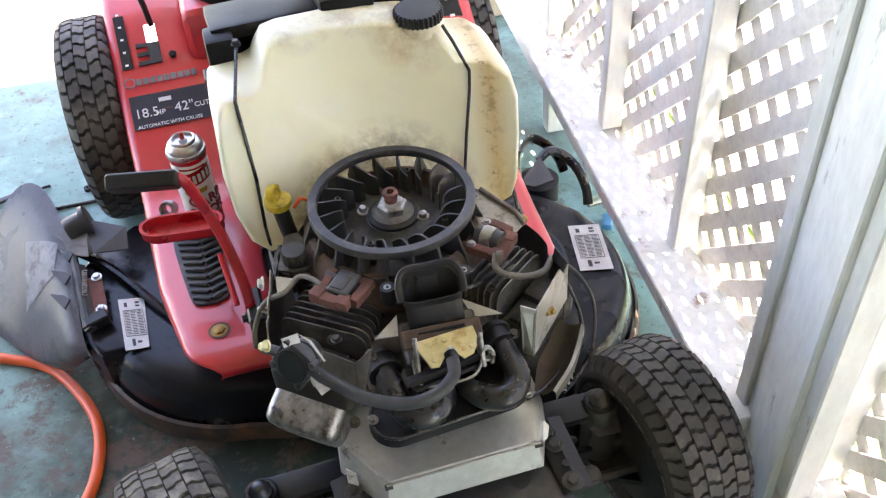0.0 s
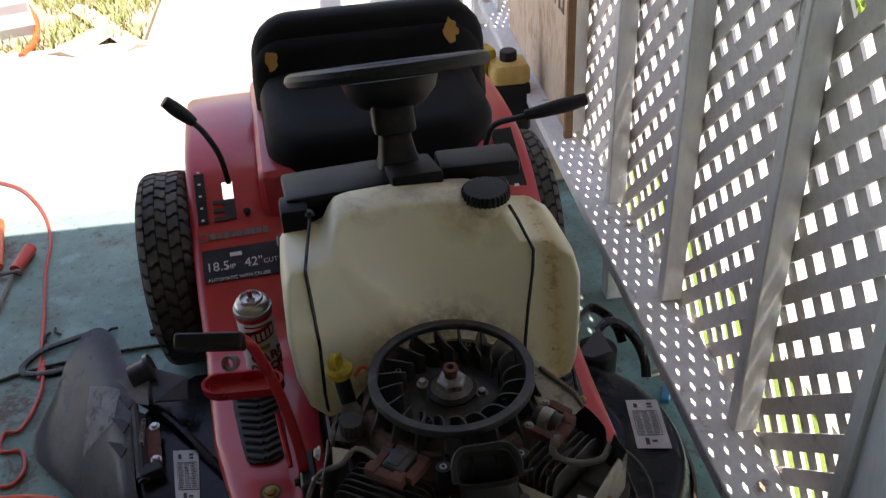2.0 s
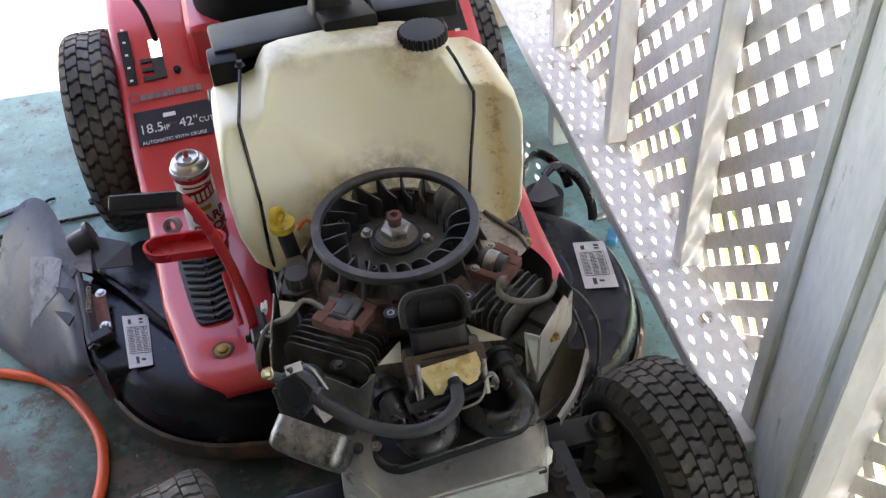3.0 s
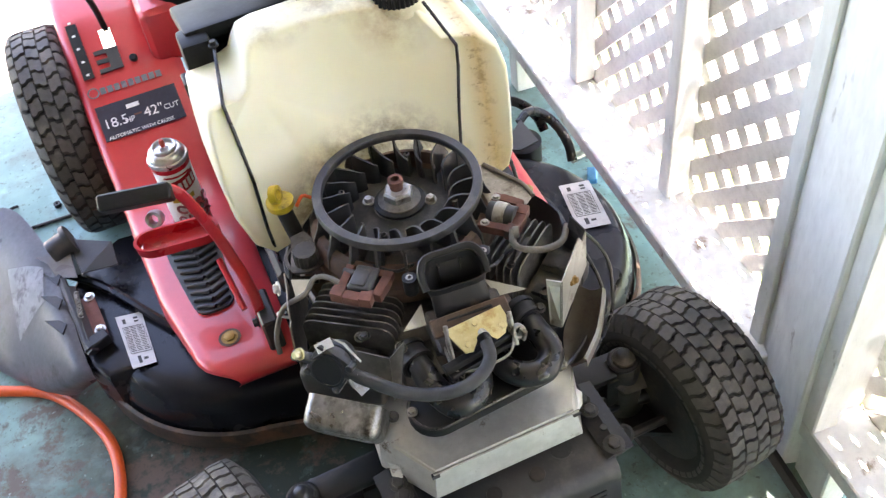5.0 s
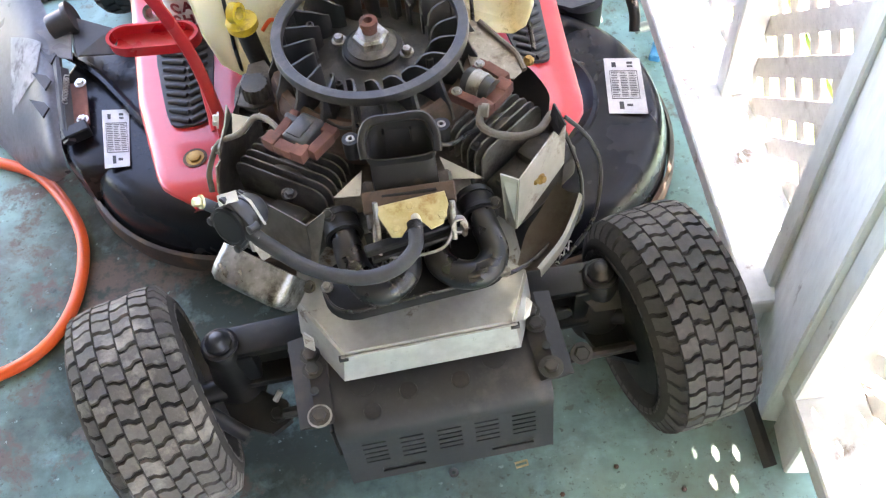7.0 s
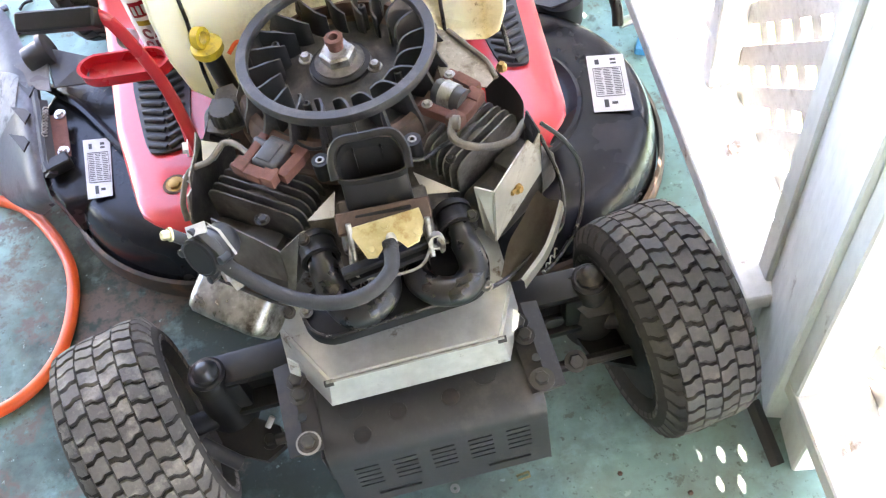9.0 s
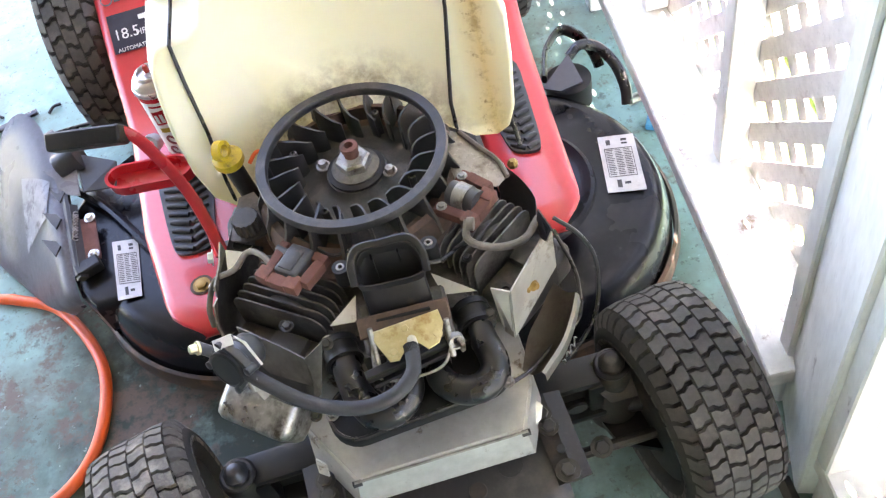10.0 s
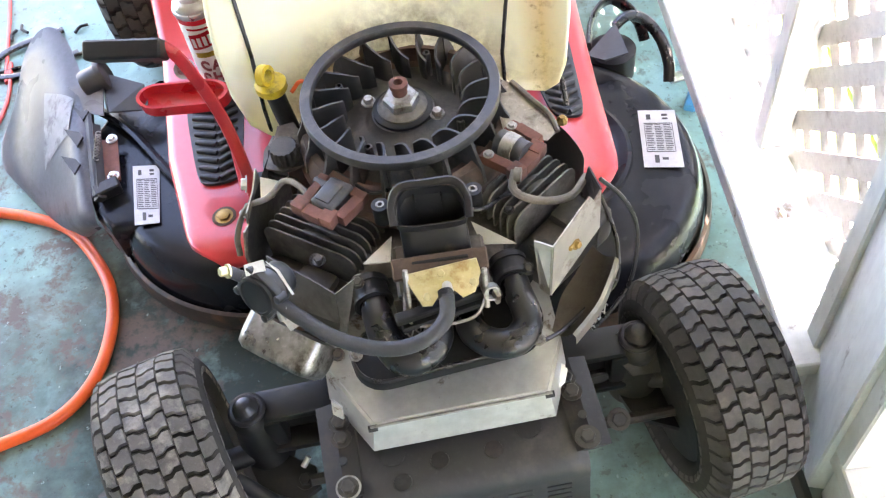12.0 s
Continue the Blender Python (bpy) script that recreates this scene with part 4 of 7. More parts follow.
def rounded(pts, cut=0.30):
    """Corners of a closed outline cut to short curves."""
    out = []
    for i, p in enumerate(pts):
        a, b = pts[i - 1], pts[(i + 1) % len(pts)]
        for t in (0.0, 0.25, 0.5, 0.75, 1.0):
            s, e = p.lerp(a, cut), p.lerp(b, cut)
            out.append(s.lerp(p, t).lerp(p.lerp(e, t), t))
    return out


def foot_pad(pts, parent):
    a, b, c, d = [Vector(p) for p in pts]
    bm = bmesh.new()
    outline = rounded([a, b, b.lerp(c, 0.5), c.lerp(b, 0.12), c.lerp(d, 0.12), d.lerp(c, 0.12), d.lerp(a, 0.12)], 0.42)
    plate(bm, outline, 0.006)
    for v in bm.verts:
        v.co.z += 0.002
    fin("foot_pad", bm, "pad_rubber", parent, "dark grey chevron-ribbed rubber foot pad")
    n = 12
    for i in range(n):
        t = (i + 0.6) / (n + 0.6)
        l, r = a.lerp(d, t), b.lerp(c, t)
        mid = l.lerp(r, 0.5) + (d - a) * 0.055
        up = Vector((0, 0, 0.0065))
        for p, q in ((l.lerp(r, 0.10), mid.lerp(l, 0.05)), (r.lerp(l, 0.10), mid.lerp(r, 0.05))):
            bm = bmesh.new()
            tube(bm, [p + up, p.lerp(q, 0.5) + up - (d - a) * 0.004, q + up], [0.0042, 0.0062, 0.0058], 6, 3)
            fin("rib", bm, "pad_rubber", parent, ang=60)


foot_pad([(-0.405, 0.47, 0.288), (-0.285, 0.47, 0.288), (-0.297, 0.205, 0.288), (-0.374, 0.205, 0.288)], fender_l)
foot_pad([(0.232, 0.47, 0.288), (0.335, 0.47, 0.288), (0.312, 0.20, 0.288), (0.255, 0.215, 0.288)], fender_r)
part("board_bolt", fender_l, "old_brass", lambda bm: bolt(bm, (-0.3310, 0.1330, 0.2860), 0.011, 0.006), "rusty brass-coloured bolt")
part("rust_ring", fender_l, "rust", lambda bm: lathe(bm, [(0.021, 0.2862), (0.021, 0.2868), (0, 0.2868)], 20, Matrix.Translation(((-0.3310, 0.1330, 0.2860)[0], (-0.3310, 0.1330, 0.2860)[1], 0))))

# decal and lift-lever gate on the sloping face of the fender
SL = math.degrees(math.atan2(0.424 - 0.366, 0.10))


def on_slope(x, y, dz=0.0045):
    z = 0.366 + (y - 0.70) * 0.58
    if z > 0.40:
        z = 0.40 + (z - 0.40) * (1.0 if x < 0 else 0.80)
    return pose(x, y, z + dz, SL, 0, 0)


def slope_patch(x0, x1, y0, y1, th, dz):
    def make(bm):
        box(bm, ((x0 + x1) / 2, 0, 0), (x1 - x0, (y1 - y0), th))
        bmesh.ops.transform(bm, matrix=pose(-(x0 + x1) / 2, 0, 0) @ on_slope((x0 + x1) / 2, (y0 + y1) / 2, dz), verts=bm.verts)
    return make


part("decal", fender_l, "navy_ink", slope_patch(-0.436, -0.258, 0.705, 0.790, 0.001, 0.0045), "navy decal with white lettering")
words("decal_text", "18.5", 0.032, "white_ink", fender_l, on_slope(-0.430, 0.735, 0.0056) @ pose(0, 0, 0))
words("decal_text", "HP", 0.018, "white_ink", fender_l, on_slope(-0.384, 0.735, 0.0056))
words("decal_text", "42\"", 0.032, "white_ink", fender_l, on_slope(-0.341, 0.735, 0.0056))
words("decal_text", "CUT", 0.017, "white_ink", fender_l, on_slope(-0.297, 0.737, 0.0056))
words("decal_text", "AUTOMATIC WITH CRUISE", 0.0118, "white_ink", fender_l, on_slope(-0.428, 0.712, 0.0056))
part("decal_bar", fender_l, "white_ink", slope_patch(-0.372, -0.344, 0.762, 0.772, 0.0005, 0.0056))
part("decal_bar", fender_l, "rust_red", slope_patch(-0.362, -0.345, 0.745, 0.749, 0.0005, 0.0056))
for i in range(9):
    part("name_plate_bar", fender_l, "chute", slope_patch(-0.412 + i * 0.0155, -0.400 + i * 0.0155, 0.806, 0.822, 0.0008, 0.0045))
part("name_plate_ring", fender_l, "chute", lambda bm: ring_lathe(bm, [(0.010, -0.0006), (0.013, -0.0006), (0.013, 0.0006), (0.010, 0.0006)], 20, on_slope(-0.427, 0.814, 0.005)))
part("gate_strip", fender_l, "black", slope_patch(-0.436, -0.412, 0.835, 0.975, 0.002, 0.006), "black lift-height index strip")
for i in range(5):
    part("index_mark", fender_l, "white_ink", slope_patch(-0.428, -0.421, 0.85 + i * 0.029, 0.855 + i * 0.029, 0.0006, 0.0074))
part("gate_slot", fender_l, "ink", slope_patch(-0.372, -0.345, 0.845, 0.899, 0.003, 0.0055), "dark toothed lift-lever slot")
for i in range(3):
    part("gate_slot_tooth", fender_l, "ink", slope_patch(-0.398, -0.370, 0.847 + i * 0.020, 0.857 + i * 0.020, 0.003, 0.0055))
for q in ((-0.32, 0.86),):
    part("fender_screw", fender_l, "black", lambda bm, q=q: lathe(bm, [(0.009, 0), (0.009, 0.006), (0.006, 0.009), (0, 0.009)], 12, on_slope(*q)))


def lever(path, grip, r, name, label):
    e = new(name)
    e.parent = tractor
    part("rod", e, "dark_steel", lambda bm: tube(bm, path, r, 10), "bent black steel rod")
    part("grip", e, "black", lambda bm: tube(bm, grip, [0.012, 0.015, 0.017, 0.017, 0.014], 14), "black rubber grip")


lever([(-0.355, 0.95, 0.50), (-0.362, 0.94, 0.58), (-0.385, 0.945, 0.64), (-0.412, 0.95, 0.68)], [(-0.405, 0.95, 0.672), (-0.43, 0.95, 0.70), (-0.46, 0.95, 0.735)], 0.007, "lift_lever", "")
lever([(0.25, 0.78, 0.56), (0.255, 0.76, 0.62), (0.27, 0.74, 0.665), (0.33, 0.71, 0.69)], [(0.33, 0.71, 0.692), (0.40, 0.70, 0.706), (0.468, 0.70, 0.716)], 0.007, "drive_lever", "")
part("index_plate", fender_r, "black", lambda bm: (box(bm, (0, 0, 0), (0.055, 0.20, 0.003)), bmesh.ops.transform(bm, matrix=on_slope(0.345, 0.90, 0.006), verts=bm.verts)), "black speed index plate")
for i in range(4):
    part("index_mark", fender_r, "white_ink", (lambda i: lambda bm: (box(bm, (0, 0, 0), (0.012, 0.007, 0.001)), bmesh.ops.transform(bm, matrix=on_slope(0.345, 0.83 + i * 0.045, 0.009), verts=bm.verts)))(i))

# ---- middle of the tractor: frame, dash, tank, steering, seat ----
for s in (-1, 1):
    part("frame_rail", tractor, "dark_steel", lambda bm, s=s: box(bm, (s * 0.15 - 0.005, 0.42, 0.235), (0.006, 1.66, 0.085), None, 0.002))
part("tunnel", tractor, "dark_steel", lambda bm: (box(bm, (0, 0.50, 0.30), (0.42, 0.62, 0.06), None, 0.01), box(bm, (0, 0.75, 0.36), (0.42, 0.40, 0.10), None, 0.02)))
part("seat_pan", tractor, "red_paint", lambda bm: (box(bm, (0.0, 1.13, 0.50), (0.56, 0.58, 0.14), None, 0.03, 3)), "red seat pan between the fenders")
part("rear_axle", tractor, "dark_steel", lambda bm: tube(bm, [(-0.45, 0.985, 0.25), (0.36, 0.985, 0.25)], 0.03, 12, smooth=False))
dash = part("dash", tractor, "dash_black", lambda bm: slab(bm, round_rect(0.42, 0.13, 0.03, 4, -0.005, 0.425), 0.30, 0.735, 0.02), "black plastic dash tower")
part("dash_shelf", dash, "dash_black", lambda bm: box(bm, (0.145, 0.405, 0.765), (0.150, 0.10, 0.032), (-8, 0, -4), 0.009, 2), "raised black control shelf")
part("dash_panel", dash, "dash_black", lambda bm: (box(bm, (-0.115, 0.425, 0.752), (0.21, 0.15, 0.026), (-10, 0, 2), 0.010, 2)), "sloping black dash panel")
part("column_foot", dash, "dash_black", lambda bm: box(bm, (0.02, 0.405, 0.762), (0.095, 0.16, 0.036), (-16, 0, 0), 0.008, 2))
part("dash_side", tractor, "dash_black", lambda bm: (box(bm, (-0.205, 0.35, 0.71), (0.05, 0.06, 0.12), (0, 0, 0), 0.008, 2), box(bm, (-0.235, 0.345, 0.685), (0.02, 0.04, 0.03), None, 0.003)))


def tank_shape(bm):
    """Outline in x, z; the front leans, the back is flat, the edges are rolled."""
    arch = [(0.150 - 0.30 * k / 12, 0.50 + 0.075 * math.sin(math.pi * k / 12)) for k in range(13)]
    out = [(-0.205, 0.470), (-0.232, 0.495), (-0.246, 0.545), (-0.250, 0.610), (-0.246, 0.670), (-0.240, 0.712), (-0.228, 0.728), (-0.180, 0.730), (-0.160, 0.738), (-0.148, 0.760), (-0.135, 0.778),
           (-0.11, 0.784), (-0.03, 0.786), (0.05, 0.782), (0.11, 0.775), (0.150, 0.762), (0.175, 0.724), (0.232, 0.716), (0.262, 0.692), (0.272, 0.650), (0.268, 0.58), (0.258, 0.50), (0.245, 0.470), (0.225, 0.462)] + [(0.19, 0.470), (0.17, 0.486)] + arch + [(-0.165, 0.480)]
    cx = sum(p[0] for p in out) / len(out)
    cz = 0.62
    rings = []
    for y, g, lean in ((0.170, 0.93, 1), (0.1645, 0.958, 1), (0.1645, 0.974, 1), (0.169, 0.986, 1), (0.177, 0.995, 1), (0.190, 1.0, 1), (0.30, 1.0, 0.5), (0.335, 0.99, 0.1), (0.348, 0.96, 0.0), (0.350, 0.92, 0.0)):
        ring = []
        for x, z in out:
            zz = cz + (z - cz) * g
            top = max(0, zz - 0.70)
            yy = y + (zz - 0.706) * 0.25 * lean + top * (1.05 if y < 0.25 else 0.0)
            ring.append((cx + (x - cx) * g, yy, zz))
        rings.append(ring)
    loft(bm, rings)


tank = new("fuel_tank")
tank.parent = tractor
part("body", tank, "tank", tank_shape, "yellowed translucent white plastic fuel tank", ang=60)
part("filler_neck", tank, "tank", lambda bm: lathe(bm, [(0.046, 0.74), (0.042, 0.775), (0.038, 0.79), (0, 0.79)], 28, Matrix.Translation((0.130, 0.275, -0.01))))
knurl((0.130, 0.272, 0.768), 0.043, 0.020, "black", tank, "filler_cap", "black ribbed screw cap", n=30)
part("strap", tank, "hose", lambda bm: tube(bm, [(0.1630, 0.2400, 0.7650), (0.1780, 0.2360, 0.7350), (0.1870, 0.1700, 0.7120), (0.1840, 0.1630, 0.6780), (0.1710, 0.1480, 0.5970), (0.1600, 0.1280, 0.5380), (0.1590, 0.1130, 0.4880), (0.1590, 0.1130, 0.4500)], 0.003, 8, smooth=False), "black rubber hold-down strap")
part("strap", tank, "hose", lambda bm: tube(bm, [(-0.1800, 0.3060, 0.7600), (-0.2020, 0.1950, 0.7280), (-0.2000, 0.1680, 0.6840), (-0.1980, 0.1430, 0.6020), (-0.2020, 0.1220, 0.5200), (-0.2010, 0.1120, 0.4800), (-0.2000, 0.1150, 0.4400)], 0.003, 8, smooth=False), "black rubber hold-down strap")
part("strap_hook", tank, "dark_steel", lambda bm: bolt(bm, (-0.1790, 0.3120, 0.7620), 0.006, 0.010))

col = new("steering_column")
col.parent = tractor
part("boot", col, "black", lambda bm: loft(bm, [[(x * k + 0.005, 0.43 + dy + y * k, z) for x, y in round_rect(0.09, 0.08, 0.02)] for k, dy, z in ((1.20, 0.0, 0.735), (0.80, 0.030, 0.775), (0.66, 0.050, 0.810), (0.66, 0.052, 0.818), (0.90, 0.056, 0.824), (0.90, 0.088, 0.880))]), "black plastic column cover")
part("hub", col, "black", lambda bm: lathe(bm, [(0.034, -0.062), (0.062, -0.050), (0.086, -0.024), (0.094, 0.0), (0.07, 0.010), (0, 0.014)], 32, pose(0.012, 0.545, 0.895, -22, 0, 0)), "dished black wheel hub")
part("steering_wheel", col, "black", lambda bm: (ring_lathe(bm, [(0.185 + 0.014 * math.cos(a * math.pi / 4), 0.014 * math.sin(a * math.pi / 4)) for a in range(8)], 48, pose(0.012, 0.56, 0.908, -22, 0, 0)),
     [tube(bm, [pose(0.012, 0.56, 0.902, -22, 0, 0) @ Vector((0.05 * math.cos(a), 0.05 * math.sin(a), 0)), pose(0.012, 0.56, 0.908, -22, 0, 0) @ Vector((0.18 * math.cos(a), 0.18 * math.sin(a), 0))], 0.012, 8, smooth=False, flat=(0.022, 0.008)) for a in (radians(200), radians(340), radians(90))]), "black padded steering wheel")

seat = new("seat")
seat.parent = tractor


def pad_shape(w, h, d, n=4):
    def make(bm):
        rings = []
        for k, (s, t) in enumerate(((0.80, 0.0), (0.95, 0.10), (1.0, 0.32), (1.0, 0.68), (0.95, 0.9), (0.80, 1.0))):
            rings.append([(x, y, t * d) for x, y in round_rect(w * s + 0 * k, h * s, min(w, h) * 0.28 * s, 6)])
        loft(bm, rings)
    return make


back = part("backrest", seat, "seat", pad_shape(0.62, 0.40, 0.12), "black vinyl backrest with torn patches", 60)
back.matrix_local = pose(0.055, 1.30, 0.585, 82, 0, -3)
lumbar = part("lower_backrest", seat, "seat", pad_shape(0.61, 0.36, 0.10), "", 60)
lumbar.matrix_local = pose(0.045, 1.25, 0.56, 80, 0, -3)
cush = part("cushion", seat, "seat", pad_shape(0.56, 0.44, 0.13), "black vinyl seat cushion", 60)
cush.matrix_local = pose(0.03, 1.05, 0.53, 4, 0, 0)


def tear(x, y, z, w, h, tilt):
    """A ragged opening with the foam showing."""
    out = []
    for k in range(18):
        a = 2 * math.pi * k / 18
        r = random.uniform(0.62, 1.0)
        out.append((w * r * math.cos(a), h * r * math.sin(a)))
    ob = part("tear", seat, "foam", lambda bm: slab(bm, out, 0, 0.003), "torn vinyl showing orange foam")
    ob.matrix_local = pose(x, y, z, tilt, 0, -3)


tear(0.262, 1.165, 0.735, 0.024, 0.036, 82)
tear(-0.205, 1.190, 0.700, 0.020, 0.030, 82)

# pedal: arm, plate and grip
pedal = new("brake_pedal")
pedal.parent = tractor
part("arm", pedal, "red_arm", lambda bm: tube(bm, [(-0.262, 0.10, 0.335), (-0.264, 0.125, 0.40), (-0.280, 0.175, 0.47), (-0.302, 0.195, 0.55), (-0.320, 0.20, 0.595), (-0.345, 0.205, 0.605)], 0.01, 10, flat=(0.010, 0.006)), "red bent flat steel arm")


def pedal_plate(bm):
    ring_lathe(bm, [(0.036, -0.012), (0.043, -0.012), (0.043, 0.012), (0.036, 0.012)], 24)
    for v in bm.verts:
        v.co.x += 0.045 if v.co.x > 0 else -0.045
    for v in bm.verts:
        v.co.y *= 0.58
        v.co.x *= 0.88
    box(bm, (0, 0, -0.010), (0.13, 0.036, 0.004))
    bmesh.ops.transform(bm, matrix=pose(-0.352, 0.275, 0.435, 12, 0, -8), verts=bm.verts)


part("plate", pedal, "red_arm", pedal_plate, "red pressed steel brake pedal plate")
part("grip", pedal, "black", lambda bm: (box(bm, (0, 0, 0), (0.120, 0.03, 0.040), (40, 0, -13), 0.008, 3), bmesh.ops.transform(bm, matrix=Matrix.Translation((-0.382, 0.208, 0.602)), verts=bm.verts)), "black rubber cruise grip")
part("pivot", pedal, "dark_steel", lambda bm: (box(bm, (-0.255, 0.11, 0.32), (0.03, 0.09, 0.075), None, 0.004), bolt(bm, (-0.272, 0.10, 0.335), 0.008, 0.01, (-1, 0, 0))))
part("brake_rod", pedal, "red_arm", lambda bm: tube(bm, [(-0.2990, 0.2600, 0.3600), (-0.2880, 0.1590, 0.3150)], 0.006, 8, smooth=False))

# aerosol can on the foot pad
M["can_print"] = surf("dark_red_print", (0.20, 0.02, 0.03), (0.27, 0.03, 0.04), 20, 0.4, bump=0, fleck=0)
M["can_tin"] = surf("bright_tinplate", (0.50, 0.48, 0.46), (0.60, 0.58, 0.56), 30, 0.3, metal=0.9, bump=0.03, spots=(0.30, 0.24, 0.20), spot_scale=30, spot_cut=(0.55, 0.75))
can = empty("spray_can", "white and red aerosol can of carburettor cleaner on the foot pad", "spray can")
can.matrix_world = tractor.matrix_world @ pose(-0.320, 0.448, 0.294, 0, 0, 0) @ Matrix.Diagonal((1.12, 1.12, 1.10, 1))
part("body", can, "can", lambda bm: lathe(bm, [(0.0315, 0), (0.033, 0.003), (0.033, 0.168), (0.0315, 0.171)], 36), "white printed tin body")
part("red_band", can, "red_arm", lambda bm: ring_lathe(bm, [(0.0333, 0.158), (0.0336, 0.158), (0.0336, 0.167), (0.0333, 0.167)], 36))
part("red_band", can, "red_arm", lambda bm: ring_lathe(bm, [(0.0333, 0.004), (0.0336, 0.004), (0.0336, 0.036), (0.0333, 0.036)], 36))
part("shoulder", can, "can_tin", lambda bm: lathe(bm, [(0.0340, 0.168), (0.0352, 0.170), (0.0354, 0.174), (0.0345, 0.177), (0.0325, 0.178), (0.0318, 0.183), (0.0300, 0.187), (0.0262, 0.191), (0.0225, 0.192), (0.0222, 0.196), (0.0205, 0.198), (0.0185, 0.197), (0.0170, 0.191), (0.008, 0.190), (0.0065, 0.197), (0, 0.197)], 40), "bare tin shoulder and valve cup")
part("nozzle", can, "red_plastic", lambda bm: (lathe(bm, [(0.0045, 0.195), (0.0045, 0.207), (0.003, 0.210), (0, 0.210)], 12),), "red spray stub")


def can_panel(name, mat, z0, z1, a0, a1, r=0.0337, slant=0.0, label=""):
    """A printed field bent round the can, its far end raised by the slant."""
    def make(bm):
        lo, hi = [], []
        for k in range(17):
            t = k / 16
            a = radians(a0 + (a1 - a0) * t)
            lo.append(Vector((r * math.cos(a), r * math.sin(a), z0 + slant * t)))
            hi.append(Vector((r * math.cos(a), r * math.sin(a), z1 + slant * t)))
        loft(bm, [lo, hi], closed=False)
        bmesh.ops.solidify(bm, geom=bm.faces[:], thickness=0.0003)
    return part(name, can, mat, make, label)


can_panel("brand_panel", "red_arm", 0.108, 0.138, -128, -28, 0.0337, 0.012, "red slanted logo panel")
for i in range(6):
    can_panel("logo_bar", "white_ink", 0.114 + i * 0.0019, 0.132 + i * 0.0019, -122 + i * 15.5, -112 + i * 15.5, 0.0341)
can_panel("yellow_panel", "yellow", 0.092, 0.102, -126, -55, 0.0337, 0.004)
can_panel("top_bar", "red_arm", 0.148, 0.152, -125, -40, 0.0337)
can_panel("foot_bar", "navy_ink", 0.012, 0.024, -120, -70, 0.0341)


def round_words(text, z, size, mat, a0, r=0.0336):
    """Letters set one by one round the can."""
    a = a0
    for ch in text:
        words("letter", ch, size, mat, can, pose(r * math.cos(radians(a)), r * math.sin(radians(a)), z, 90, 0, a + 90), thick=0.0007, bold=0.0009)
        a += size * (0.72 if ch != "I" else 0.4) / r * 57.3


round_words("CARB", 0.068, 0.026, "can_print", -124)
round_words("CHOKE", 0.043, 0.025, "can_print", -130)
part("tin_cup", pedal, "alu", lambda bm: (ring_lathe(bm, [(0.010, 0.0), (0.017, 0.0), (0.019, 0.012), (0.017, 0.024), (0.010, 0.024)], 20, Matrix.Translation((-0.3890, 0.4990, 0.3100)) @ pose(0, 0, 0, 60, 0, -20))), "white metal bushing")


# ---- the open V-twin engine ----
engine = new("engine")
engine.parent = tractor


def epart(name, mat, make, label="", ang=35):
    return part(name, engine, mat, make, label, ang)


epart("crankcase", "dirty_alu", lambda bm: (lathe(bm, [(0.13, 0.30), (0.135, 0.34), (0.135, 0.50), (0.12, 0.525), (0, 0.53)], 32), box(bm, (0, -0.12, 0.42), (0.20, 0.18, 0.16), None, 0.02, 2), box(bm, (0, 0.02, 0.32), (0.34, 0.34, 0.05), None, 0.01)), "oily cast crankcase")


# flywheel with cooling fan
def fan_ring(bm):
    ring_lathe(bm, [(0.1335, 0.613), (0.1335, 0.6235), (0.1320, 0.6255), (0.1195, 0.6255), (0.118, 0.6235), (0.1182, 0.614), (0.1205, 0.612)], 80)


def fan_disc(bm):
    lathe(bm, [(0.120, 0.550), (0.120, 0.556), (0.108, 0.561), (0.085, 0.566), (0.055, 0.572), (0.046, 0.578), (0.043, 0.585), (0, 0.587)], 60)


fan = epart("fan_ring", "fan", fan_ring, "worn black nylon fan ring", 50)
epart("fan_disc", "fan_dusty", fan_disc, "dusty black fan disc", 50)


def fan_blade(bm):
    """A scoop: radial under the ring, its inner end bent round to face the shaft."""
    line = smooth_path([(r * math.cos(a), r * math.sin(a), 0) for r, a in ((0.122, 0.0), (0.108, -0.015), (0.094, -0.055), (0.084, -0.130), (0.080, -0.250))], 3)
    rows = []
    for k, p in enumerate(line):
        d = (line[min(k + 1, len(line) - 1)] - line[max(k - 1, 0)]).normalized()
        n = Vector((-d.y, d.x, 0)) * 0.0015
        t = k / (len(line) - 1)
        lo, hi = Vector((0, 0, 0.556)), Vector((0, 0, 0.6145 - 0.012 * max(0, t - 0.45) ** 1.5 / 0.4))
        rows.append([p + n + lo, p + n + hi, p - n + hi, p - n + lo])
    loft(bm, rows)


blade = epart("fan_blade", "fan", fan_blade)
for k in range(1, 20):
    b = new("fan_blade", blade.data)
    b.parent = engine
    b.matrix_local = pose(0, 0, 0, 0, 0, 18 * k + random.uniform(-0.8, 0.8))


def lower_fin(bm):
    plate(bm, [(0.1225, 0, 0.614), (0.131, 0, 0.614), (0.138, 0, 0.592), (0.147, 0, 0.575), (0.151, 0, 0.548), (0.1225, 0, 0.548)], 0.004)


lf = epart("lower_fan_blade", "fan_dusty", lower_fin, "dusty lower blade")
for k in range(1, 20):
    b = new("lower_fan_blade", lf.data)
    b.parent = engine
    b.matrix_local = pose(0, 0, 0, 0, 0, 18 * k)
